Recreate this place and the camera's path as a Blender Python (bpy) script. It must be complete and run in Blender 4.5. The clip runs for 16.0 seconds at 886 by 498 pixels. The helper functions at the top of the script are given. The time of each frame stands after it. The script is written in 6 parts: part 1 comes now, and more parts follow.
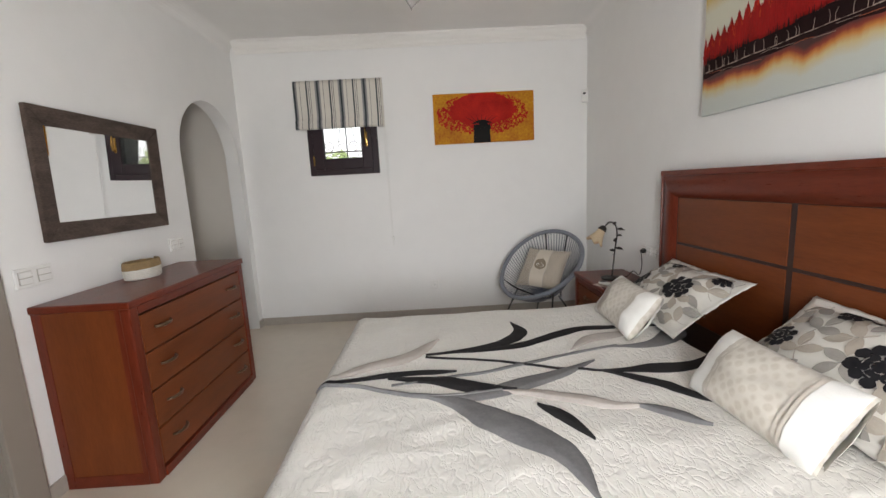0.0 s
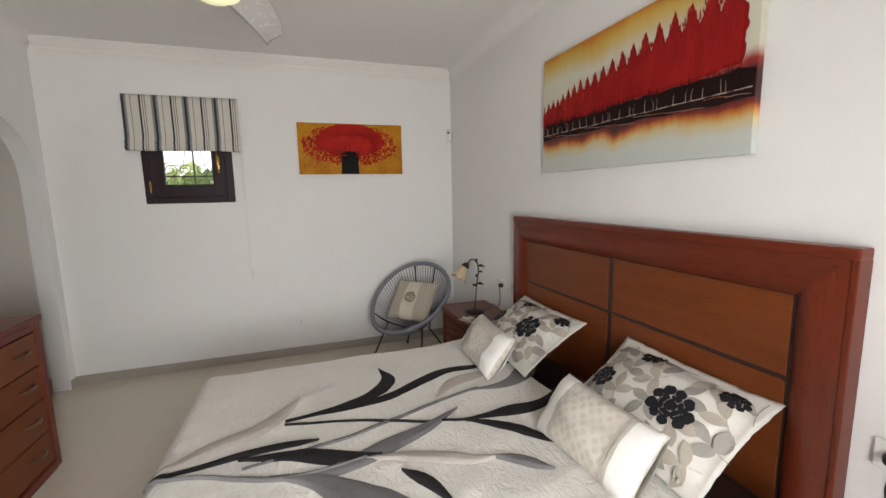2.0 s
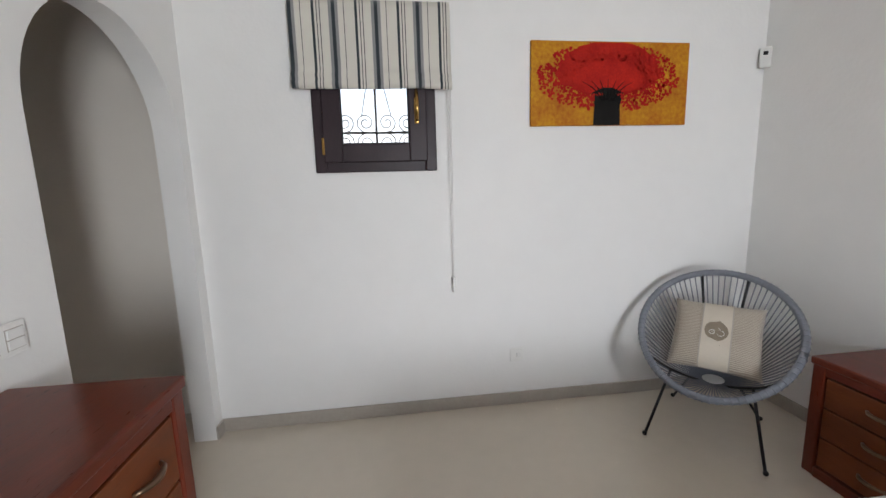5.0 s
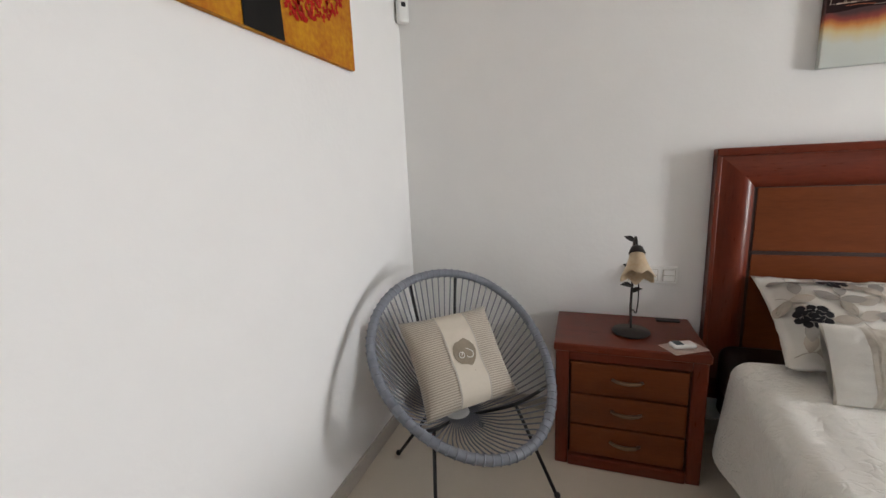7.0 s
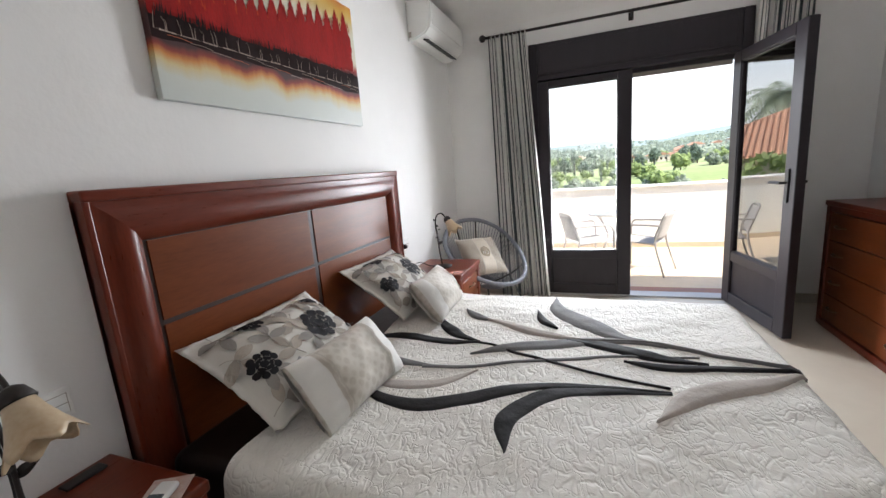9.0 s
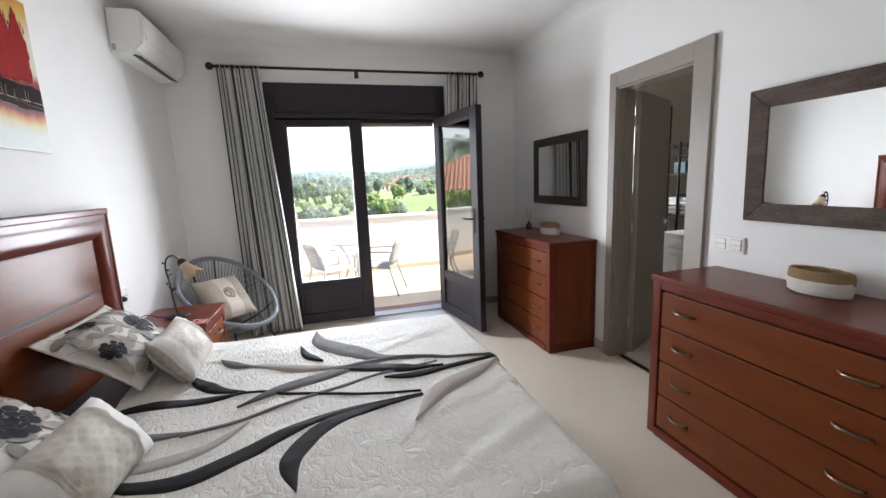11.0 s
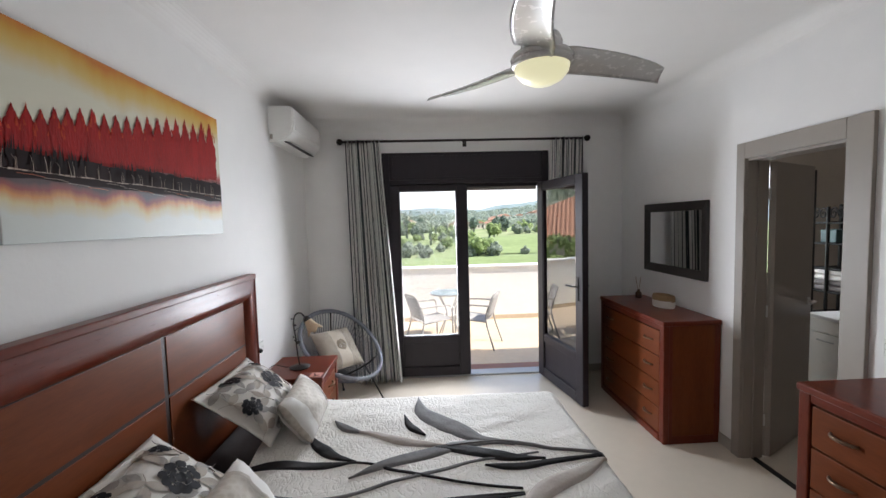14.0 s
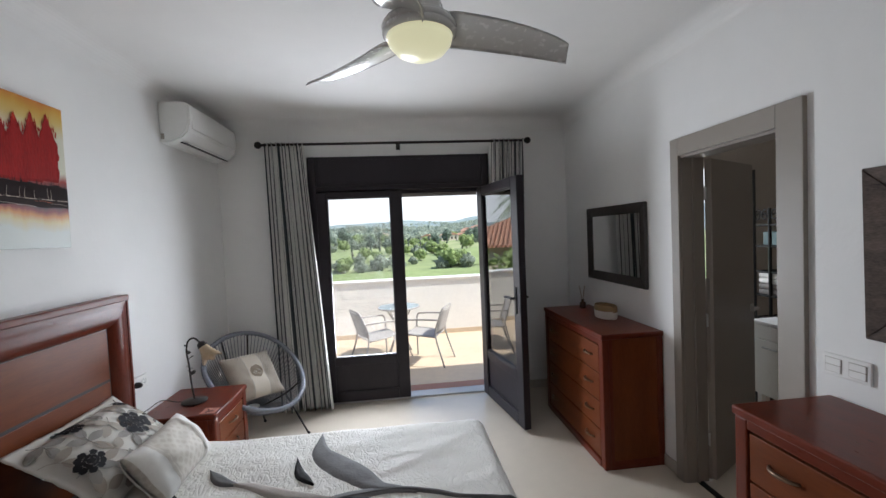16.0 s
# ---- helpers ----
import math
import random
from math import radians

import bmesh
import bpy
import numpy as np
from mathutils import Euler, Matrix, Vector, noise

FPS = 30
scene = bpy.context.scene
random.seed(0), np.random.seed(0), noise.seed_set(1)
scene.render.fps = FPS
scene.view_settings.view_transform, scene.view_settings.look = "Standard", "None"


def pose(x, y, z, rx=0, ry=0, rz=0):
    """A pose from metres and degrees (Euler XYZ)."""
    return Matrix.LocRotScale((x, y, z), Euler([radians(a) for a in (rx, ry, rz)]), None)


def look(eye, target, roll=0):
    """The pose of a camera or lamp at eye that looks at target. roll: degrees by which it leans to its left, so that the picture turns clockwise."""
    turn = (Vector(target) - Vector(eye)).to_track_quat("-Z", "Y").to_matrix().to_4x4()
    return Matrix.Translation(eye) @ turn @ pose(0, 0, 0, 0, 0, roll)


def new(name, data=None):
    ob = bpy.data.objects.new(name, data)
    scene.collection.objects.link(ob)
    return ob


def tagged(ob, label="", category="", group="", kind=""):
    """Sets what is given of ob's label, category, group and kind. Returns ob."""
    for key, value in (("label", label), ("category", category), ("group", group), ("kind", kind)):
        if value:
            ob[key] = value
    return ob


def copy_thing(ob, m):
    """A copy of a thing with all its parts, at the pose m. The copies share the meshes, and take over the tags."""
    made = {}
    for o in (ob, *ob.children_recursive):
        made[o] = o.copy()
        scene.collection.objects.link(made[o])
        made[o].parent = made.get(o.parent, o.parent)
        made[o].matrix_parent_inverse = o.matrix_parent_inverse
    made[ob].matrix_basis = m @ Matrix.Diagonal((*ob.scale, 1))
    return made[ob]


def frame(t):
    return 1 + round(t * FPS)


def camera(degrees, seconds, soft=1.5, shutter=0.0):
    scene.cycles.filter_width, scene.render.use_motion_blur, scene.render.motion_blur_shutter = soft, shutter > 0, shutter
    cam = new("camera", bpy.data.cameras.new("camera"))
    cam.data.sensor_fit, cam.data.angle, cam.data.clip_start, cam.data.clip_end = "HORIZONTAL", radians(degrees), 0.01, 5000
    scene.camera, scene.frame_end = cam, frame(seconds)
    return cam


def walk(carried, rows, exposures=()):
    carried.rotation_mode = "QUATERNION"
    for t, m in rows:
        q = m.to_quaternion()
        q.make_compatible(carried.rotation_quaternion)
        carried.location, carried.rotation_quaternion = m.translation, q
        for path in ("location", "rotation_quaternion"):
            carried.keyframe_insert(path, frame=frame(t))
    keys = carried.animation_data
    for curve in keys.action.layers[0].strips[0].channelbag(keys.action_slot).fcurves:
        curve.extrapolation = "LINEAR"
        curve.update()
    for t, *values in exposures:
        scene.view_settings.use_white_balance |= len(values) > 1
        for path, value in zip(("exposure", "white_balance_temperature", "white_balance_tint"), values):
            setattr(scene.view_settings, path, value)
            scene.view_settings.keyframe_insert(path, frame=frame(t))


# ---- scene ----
cam = camera(95.0, 16.0)
PATH = [
    (0, (1.815, 0.786, 1.321), (1.853, 2.761, 1.008), -3.0),
    (0.5, (1.889, 0.74, 1.353), (2.5, 2.613, 1.01), -2.1),
    (1, (1.97, 0.702, 1.463), (3.01, 2.381, 1.151), -1.0),
    (1.5, (2.025, 0.693, 1.538), (3.167, 2.314, 1.282), -1.0),
    (2, (1.878, 0.82, 1.507), (2.517, 2.696, 1.234), -1.2),
    (2.5, (1.697, 1.076, 1.443), (1.635, 3.055, 1.16), -1.3),
    (3, (1.535, 1.275, 1.419), (1.152, 3.216, 1.126), -1.1),
    (3.5, (1.307, 1.451, 1.41), (1.031, 3.407, 1.1), -1.1),
    (6, (1.022, 3.332, 1.358), (1.921, 5.089, 1.033), -2.5),
    (6.5, (1.086, 3.689, 1.33), (2.462, 5.094, 0.968), -2.7),
    (7, (1.275, 3.956, 1.29), (3.133, 4.594, 0.914), -2.5),
    (7.5, (1.526, 4.024, 1.284), (3.468, 3.728, 0.911), -3.0),
    (8, (1.677, 4.158, 1.321), (3.308, 3.072, 0.921), -4.2),
    (8.5, (1.849, 4.167, 1.287), (3.056, 2.619, 0.902), -5.1),
    (9, (1.984, 4.119, 1.312), (2.687, 2.285, 0.932), -4.5),
    (9.5, (2.012, 4.145, 1.317), (2.246, 2.193, 0.949), -4.1),
    (10, (2.09, 4.239, 1.338), (1.959, 2.277, 0.973), -3.5),
    (12.5, (2.032, 4.295, 1.544), (1.384, 2.418, 1.304), -2.2),
    (13, (2.079, 4.29, 1.587), (1.725, 2.331, 1.398), -2.0),
    (13.5, (2.118, 4.296, 1.619), (1.941, 2.31, 1.462), -1.6),
    (14, (2.131, 4.303, 1.651), (2.044, 2.309, 1.52), -1.5),
    (14.5, (2.127, 4.311, 1.672), (2.091, 2.314, 1.568), -1.6),
    (15, (2.094, 4.279, 1.669), (2.047, 2.281, 1.593), -2.0),
    (15.5, (1.927, 4.182, 1.676), (1.806, 2.187, 1.602), -2.3),
    (16, (1.73, 4.012, 1.607), (1.513, 2.025, 1.53), -2.5),
]
# seconds, stops, white balance
EXPOSURE = [(0, 1.12, 6600, 10), (1.0, 0.92, 6750, 10), (1.5, 0.90, 6850, 10), (3.0, 1.40, 6500, 9), (6.0, 1.32, 6250, 10), (7.0, 1.48, 6550, 10), (7.5, 1.50, 6600, 10), (8.0, 1.47, 6400, 10), (9.0, 1.30, 6250, 10), (10.2, 1.36, 6100, 10), (12.3, 1.08, 6150, 11), (14.5, 0.84, 6150, 10), (16.0, 0.62, 6000, 9)]
walk(cam, [(t, look(eye, target, roll)) for t, eye, target, roll in PATH], EXPOSURE)

# ---- light ----
SUN_EL, SUN_AZ = radians(49), radians(286)      # the sun stands behind the house, to the west
world = bpy.data.worlds.new("sky")
scene.world = world
world.use_nodes = True
_wn = world.node_tree.nodes
_sky = _wn.new("ShaderNodeTexSky")
_sky.sky_type = "NISHITA"
_sky.sun_disc = False
_sky.sun_elevation, _sky.sun_rotation = SUN_EL, SUN_AZ
_sky.dust_density = 1.0
world.node_tree.links.new(_sky.outputs[0], _wn["Background"].inputs[0])
_wn["Background"].inputs[1].default_value = 0.15
sun = new("sun", bpy.data.lights.new("sun", "SUN"))
sun.data.energy, sun.data.angle, sun.data.color = 5.0, radians(0.5), (1.0, 0.95, 0.87)
sun.matrix_world = look((math.sin(SUN_AZ) * math.cos(SUN_EL) * 50, math.cos(SUN_AZ) * math.cos(SUN_EL) * 50, math.sin(SUN_EL) * 50), (0, 0, 0))

pane_day = new("pane_daylight", bpy.data.lights.new("pane_daylight", "AREA"))
pane_day.data.shape, pane_day.data.size, pane_day.data.size_y, pane_day.data.energy, pane_day.data.color = "RECTANGLE", 0.60, 1.45, 34, (0.95, 0.965, 1.0)
pane_day.matrix_world = look((2.09, -0.06, 1.19), (1.45, 3.0, 0.75))
pane_day.data.spread = radians(158)
bath_day = new("bathroom_daylight", bpy.data.lights.new("bathroom_daylight", "AREA"))
bath_day.data.shape, bath_day.data.size, bath_day.data.size_y, bath_day.data.energy, bath_day.data.color = "RECTANGLE", 0.7, 1.0, 7.0, (0.97, 0.98, 1.0)
bath_day.matrix_world = look((-1.05, 0.56, 1.55), (-1.05, 3.0, 1.35))


# ---- helpers for shapes ----
def thing(name, m, label, category, group="", kind=""):
    ob = new(name)
    ob.empty_display_size = 0.1
    ob.matrix_world = m
    return tagged(ob, label, category, group, kind)


def mesh_of(name, bm, material):
    bmesh.ops.recalc_face_normals(bm, faces=bm.faces)
    me = bpy.data.meshes.new(name)
    bm.to_mesh(me)
    bm.free()
    me.materials.append(material)
    return me


def part(name, bm, material, parent, label="", smooth=False, m=None):
    me = mesh_of(name, bm, material)
    if smooth:
        me.polygons.foreach_set("use_smooth", [True] * len(me.polygons))
    ob = new(name, me)
    ob.parent = parent
    if m is not None:
        ob.matrix_local = m
    if label:
        ob["label"] = label
    return ob


def setting(name, bm, material, label, category, smooth=False):
    ob = part(name, bm, material, None, "", smooth)
    return tagged(ob, label, category, "", "structure")


def solo(name, bm, material, label, category, group="", smooth=False, kind="", m=None):
    ob = part(name, bm, material, None, "", smooth)
    if m is not None:
        ob.matrix_world = m
    return tagged(ob, label, category, group, kind)


def box(x0, y0, z0, x1, y1, z1, bevel=0.0, bm=None, seg=2):
    own = bmesh.new()
    bmesh.ops.create_cube(own, size=1)
    bmesh.ops.transform(own, matrix=Matrix.Translation(((x0 + x1) / 2, (y0 + y1) / 2, (z0 + z1) / 2)) @ Matrix.Diagonal((abs(x1 - x0), abs(y1 - y0), abs(z1 - z0), 1)), verts=own.verts)
    if bevel:
        bmesh.ops.bevel(own, geom=own.edges[:], offset=bevel, segments=seg, affect="EDGES", profile=0.5)
    return merge(bm, own)


def merge(bm, own):
    if bm is None:
        return own
    me = bpy.data.meshes.new("tmp")
    own.to_mesh(me)
    own.free()
    bm.from_mesh(me)
    bpy.data.meshes.remove(me)
    return bm


def moved(bm, m):
    bmesh.ops.transform(bm, matrix=m, verts=bm.verts)
    return bm


def tube(points, radius, sides=8, bm=None, closed=False):
    """A round bar along points; radius: one number, or one for each point."""
    bm = bm or bmesh.new()
    pts = [Vector(p) for p in points]
    n = len(pts)
    rings, side = [], None
    for i, p in enumerate(pts):
        a = pts[(i + 1) % n] if closed or i < n - 1 else p
        b = pts[i - 1] if closed or i else p
        d = (a - b).normalized()
        if side is None:
            side = d.orthogonal().normalized()
        side = (side - d * side.dot(d)).normalized()
        up = d.cross(side)
        r = radius[i] if isinstance(radius, (list, tuple)) else radius
        rings.append([bm.verts.new(p + (side * math.cos(2 * math.pi * k / sides) + up * math.sin(2 * math.pi * k / sides)) * r) for k in range(sides)])
    for i in range(n if closed else n - 1):
        a, b = rings[i], rings[(i + 1) % n]
        shift = 0
        if closed and i == n - 1:
            shift = min(range(sides), key=lambda s: (a[0].co - b[s].co).length)
        for k in range(sides):
            bm.faces.new((a[k], a[(k + 1) % sides], b[(k + 1 + shift) % sides], b[(k + shift) % sides]))
    if not closed:
        bm.faces.new(rings[0][::-1])
        bm.faces.new(rings[-1])
    return bm


def lathe(profile, steps=32, bm=None, sx=1.0, sy=1.0, cap=True):
    """Turns (radius, z) rows about z."""
    bm = bm or bmesh.new()
    rings = [[bm.verts.new((r * math.cos(2 * math.pi * k / steps) * sx, r * math.sin(2 * math.pi * k / steps) * sy, z)) for k in range(steps)] for r, z in profile]
    for a, b in zip(rings, rings[1:]):
        for k in range(steps):
            bm.faces.new((a[k], a[(k + 1) % steps], b[(k + 1) % steps], b[k]))
    if cap:
        bm.faces.new(rings[0][::-1])
        bm.faces.new(rings[-1])
    return bm


def prism(outline, y0, y1, bm=None):
    """A plate: an outline of (x, z) pairs, pushed from y0 to y1."""
    bm = bm or bmesh.new()
    a = [bm.verts.new((x, y0, z)) for x, z in outline]
    b = [bm.verts.new((x, y1, z)) for x, z in outline]
    n = len(a)
    bm.faces.new(a[::-1])
    bm.faces.new(b)
    for i in range(n):
        bm.faces.new((a[i], a[(i + 1) % n], b[(i + 1) % n], b[i]))
    return bm


def spline(points, steps):
    """Catmull-Rom through a few points."""
    p = [Vector(q) for q in points]
    p = [p[0] * 2 - p[1]] + p + [p[-1] * 2 - p[-2]]
    out = []
    for s in range(steps + 1):
        f = s / steps * (len(p) - 3)
        i = min(int(f), len(p) - 4)
        t = f - i
        a, b, c, d = p[i:i + 4]
        out.append(0.5 * (2 * b + (c - a) * t + (2 * a - 5 * b + 4 * c - d) * t * t + (3 * b - a - 3 * c + d) * t ** 3))
    return out


def pillow(w, h, d, edge=0.0, n=22, dent=0.0, seed=0):
    """A stuffed cushion in the xz plane, of depth d along y, with a flat edge of that width."""
    bm = bmesh.new()
    grid = {}
    for sgn in (-1, 1):
        for i in range(n + 1):
            for j in range(n + 1):
                u, v = 2 * i / n - 1, 2 * j / n - 1
                if sgn == 1 and (i in (0, n) or j in (0, n)):
                    grid[sgn, i, j] = grid[-1, i, j]
                    continue
                ew, eh = 1 - 2 * edge / w, 1 - 2 * edge / h
                a, b = min(abs(u) / ew, 1), min(abs(v) / eh, 1)
                full = (max(0, 1 - a ** 2.6) * max(0, 1 - b ** 2.6)) ** 0.5
                pinch = 1 - 0.06 * (1 - abs(v) ** 2) if abs(u) > .5 else 1
                pinch2 = 1 - 0.06 * (1 - abs(u) ** 2) if abs(v) > .5 else 1
                wob = noise.noise((u * 1.7 + seed, v * 1.7, sgn * 0.3)) * 0.012 + noise.noise((u * 5 + seed, v * 5, sgn)) * 0.004
                if edge and max(a, b) > 0.97:      # the flange is a little ruffled
                    wob += 0.030 * noise.noise((u * 7 + seed, v * 7, 6.0))
                y = sgn * (d / 2 * full + 0.003) + wob * (0.3 + full) - dent * full * (1 - a) * sgn
                grid[sgn, i, j] = bm.verts.new((u * w / 2 * pinch, y, v * h / 2 * pinch2))
        for i in range(n):
            for j in range(n):
                q = (grid[sgn, i, j], grid[sgn, i + 1, j], grid[sgn, i + 1, j + 1], grid[sgn, i, j + 1])
                bm.faces.new(q if sgn == -1 else q[::-1])
    return bm


# ---- materials ----
def material(name, colour, rough=0.5, metal=0.0, vary=0.12, scale=3.0, bump=0.0, bump_scale=60.0, coat=0.0, stretch=(1, 1, 1), second=None, sheen=0.0, spec=0.5):
    """Paint, wood, stone or cloth: a base colour that varies at two scales, and a fine relief."""
    m = bpy.data.materials.new(name)
    m.use_nodes = True
    nt = m.node_tree
    b = nt.nodes["Principled BSDF"]
    tc = nt.nodes.new("ShaderNodeTexCoord")
    mp = nt.nodes.new("ShaderNodeMapping")
    mp.inputs["Scale"].default_value = stretch
    nt.links.new(tc.outputs["Object"], mp.inputs[0])
    n1, n2 = nt.nodes.new("ShaderNodeTexNoise"), nt.nodes.new("ShaderNodeTexNoise")
    for n, s, d in ((n1, scale, 4), (n2, scale * 9, 6)):
        n.inputs["Scale"].default_value, n.inputs["Detail"].default_value = s, d
        nt.links.new(mp.outputs[0], n.inputs["Vector"])
    mix = nt.nodes.new("ShaderNodeMath")
    mix.operation = "MULTIPLY_ADD"
    mix.inputs[1].default_value = 0.45
    nt.links.new(n2.outputs[0], mix.inputs[0])
    half = nt.nodes.new("ShaderNodeMath")
    half.operation = "MULTIPLY"
    half.inputs[1].default_value = 0.55
    nt.links.new(n1.outputs[0], half.inputs[0])
    nt.links.new(half.outputs[0], mix.inputs[2])
    ramp = nt.nodes.new("ShaderNodeValToRGB")
    ramp.color_ramp.elements[0].position, ramp.color_ramp.elements[1].position = 0.3, 0.7
    c = Vector(colour)
    e = Vector(second) if second else c * (1 - vary)
    ramp.color_ramp.elements[0].color = (*e, 1)
    ramp.color_ramp.elements[1].color = (*[min(1, k) for k in c * (1 + vary * 0.5)], 1)
    nt.links.new(mix.outputs[0], ramp.inputs[0])
    nt.links.new(ramp.outputs[0], b.inputs["Base Color"])
    rr = nt.nodes.new("ShaderNodeMapRange")
    rr.inputs[3].default_value, rr.inputs[4].default_value = max(0.02, rough - 0.07), min(1, rough + 0.07)
    nt.links.new(n2.outputs[0], rr.inputs[0])
    nt.links.new(rr.outputs[0], b.inputs["Roughness"])
    b.inputs["Metallic"].default_value = metal
    b.inputs["Coat Weight"].default_value = coat
    b.inputs["Coat Roughness"].default_value = 0.12
    b.inputs["Specular IOR Level"].default_value = spec
    if sheen:
        b.inputs["Sheen Weight"].default_value = sheen
    if bump:
        n3 = nt.nodes.new("ShaderNodeTexNoise")
        n3.inputs["Scale"].default_value, n3.inputs["Detail"].default_value = bump_scale, 5
        nt.links.new(mp.outputs[0], n3.inputs["Vector"])
        bp = nt.nodes.new("ShaderNodeBump")
        bp.inputs["Strength"].default_value, bp.inputs["Distance"].default_value = bump, 0.01
        nt.links.new(n3.outputs[0], bp.inputs["Height"])
        nt.links.new(bp.outputs[0], b.inputs["Normal"])
    return m


def nodes_of(m):
    return m.node_tree, m.node_tree.nodes["Principled BSDF"]


def glass(name, tint=(1, 1, 1), ior=1.75):
    m = bpy.data.materials.new(name)
    m.use_nodes = True
    nt = m.node_tree
    out = nt.nodes["Material Output"]
    tr, gl, mx, fr = (nt.nodes.new("ShaderNode" + k) for k in ("BsdfTransparent", "BsdfGlossy", "MixShader", "Fresnel"))
    tr.inputs[0].default_value = (*tint, 1)
    gl.inputs["Roughness"].default_value = 0.0
    fr.inputs["IOR"].default_value = ior
    nt.links.new(fr.outputs[0], mx.inputs[0])
    nt.links.new(tr.outputs[0], mx.inputs[1])
    nt.links.new(gl.outputs[0], mx.inputs[2])
    nt.links.new(mx.outputs[0], out.inputs[0])
    return m


WALL = material("wall_paint", (0.80, 0.79, 0.77), 0.72, vary=0.03, scale=0.9, bump=0.10, bump_scale=45, spec=0.3)
CEIL = material("ceiling_paint", (0.80, 0.785, 0.76), 0.8, vary=0.03, scale=0.7, bump=0.06, bump_scale=50, spec=0.2)
CORNICE = material("cornice_plaster", (0.82, 0.80, 0.76), 0.6, vary=0.03)
FLOOR = material("polished_floor", (0.64, 0.57, 0.47), 0.24, vary=0.05, scale=1.3, bump=0.01, bump_scale=8, coat=0.2)
BASE = material("skirting_stone", (0.40, 0.36, 0.31), 0.4, vary=0.12, scale=6)
CHERRY = material("cherry_lacquer", (0.135, 0.023, 0.0095), 0.30, vary=0.35, scale=2.2, stretch=(6, 1, 6), bump=0.03, bump_scale=30, coat=0.10, spec=0.25)
CHERRY_UP = material("cherry_lacquer_upright", (0.135, 0.023, 0.0095), 0.30, vary=0.35, scale=2.2, stretch=(6, 6, 1), bump=0.03, bump_scale=30, coat=0.10, spec=0.25)
PANEL = material("cherry_panel", (0.160, 0.041, 0.0115), 0.36, vary=0.28, scale=2.0, stretch=(6, 1, 8), bump=0.02, bump_scale=30, coat=0.06, spec=0.2)
PANEL_UP = material("cherry_panel_upright", (0.160, 0.041, 0.0115), 0.36, vary=0.28, scale=2.0, stretch=(6, 8, 1), bump=0.02, bump_scale=30, coat=0.06, spec=0.2)
INLAY = material("dark_inlay", (0.030, 0.013, 0.010), 0.45)
BRONZE = material("bronze", (0.20, 0.13, 0.085), 0.32, metal=0.9, vary=0.2, scale=20)
DARKWOOD = material("dark_brown_frame", (0.019, 0.0145, 0.019), 0.42, vary=0.3, scale=3, stretch=(5, 5, 1), bump=0.02, spec=0.3)
PVC = material("grey_door_lacquer", (0.275, 0.24, 0.205), 0.45, vary=0.05, scale=1.5)
MIRROR = material("mirror_silver", (0.93, 0.94, 0.94), 0.02, metal=1.0, vary=0.0)
_nt, _b = nodes_of(MIRROR)
for _l in list(_b.inputs["Roughness"].links):
    _nt.links.remove(_l)
_b.inputs["Roughness"].default_value = 0.0
FRAME_GREY = material("washed_frame_wood", (0.135, 0.098, 0.080), 0.6, vary=0.0, second=(0.028, 0.019, 0.015), scale=7, stretch=(3, 1, 3), bump=0.08, bump_scale=40, spec=0.2)
WINWOOD = material("window_wood", (0.026, 0.013, 0.017), 0.42, vary=0.35, scale=3, stretch=(5, 5, 1), bump=0.02, spec=0.3)
FRAME_DARK = material("dark_mirror_frame", (0.040, 0.034, 0.031), 0.4, vary=0.3, scale=8, stretch=(3, 1, 3), bump=0.05)
WHITE_PL = material("white_plastic", (0.78, 0.77, 0.74), 0.35, vary=0.03)
BLACK = material("black_metal", (0.014, 0.013, 0.013), 0.42, metal=0.3, vary=0.2, scale=20)
IRON = material("dark_iron", (0.030, 0.025, 0.022), 0.5, metal=0.5, vary=0.3, scale=30, bump=0.1)
CORD = material("grey_plastic_cord", (0.185, 0.195, 0.225), 0.5, vary=0.12, scale=20)
GLASS = glass("window_glass")
# ior raised far beyond glass, to brighten the reflection in the open leaf
BOOSTED_GLASS = glass("boosted_reflection_glass", ior=4.6)
SHEET = material("dark_brown_satin", (0.012, 0.008, 0.007), 0.42, vary=0.3, scale=5, bump=0.1, bump_scale=12)
GREIGE = material("beige_cotton", (0.52, 0.47, 0.40), 0.85, vary=0.08, scale=12, bump=0.15, bump_scale=300, sheen=0.2)
WHITE_CL = material("white_cotton", (0.74, 0.72, 0.67), 0.85, vary=0.04, scale=8, bump=0.15, bump_scale=250, sheen=0.2)
AP_BLACK = material("charcoal_satin", (0.018, 0.0165, 0.017), 0.8, vary=0.3, scale=9, bump=0.35, bump_scale=30, spec=0.2)
AP_GREY = material("grey_satin", (0.165, 0.160, 0.158), 0.8, vary=0.22, scale=9, bump=0.35, bump_scale=30, spec=0.2)
AP_TAUPE = material("taupe_satin", (0.43, 0.385, 0.345), 0.8, vary=0.14, scale=9, bump=0.35, bump_scale=30, spec=0.2)
RENDER = material("white_render", (0.80, 0.78, 0.73), 0.85, vary=0.05, scale=2, bump=0.3, bump_scale=40)
TERRA = material("terrace_tiles", (0.56, 0.44, 0.31), 0.5, vary=0.15, scale=1.5)
SILVER = material("silver_paint", (0.50, 0.49, 0.475), 0.42, metal=0.25, vary=0.1, scale=6)


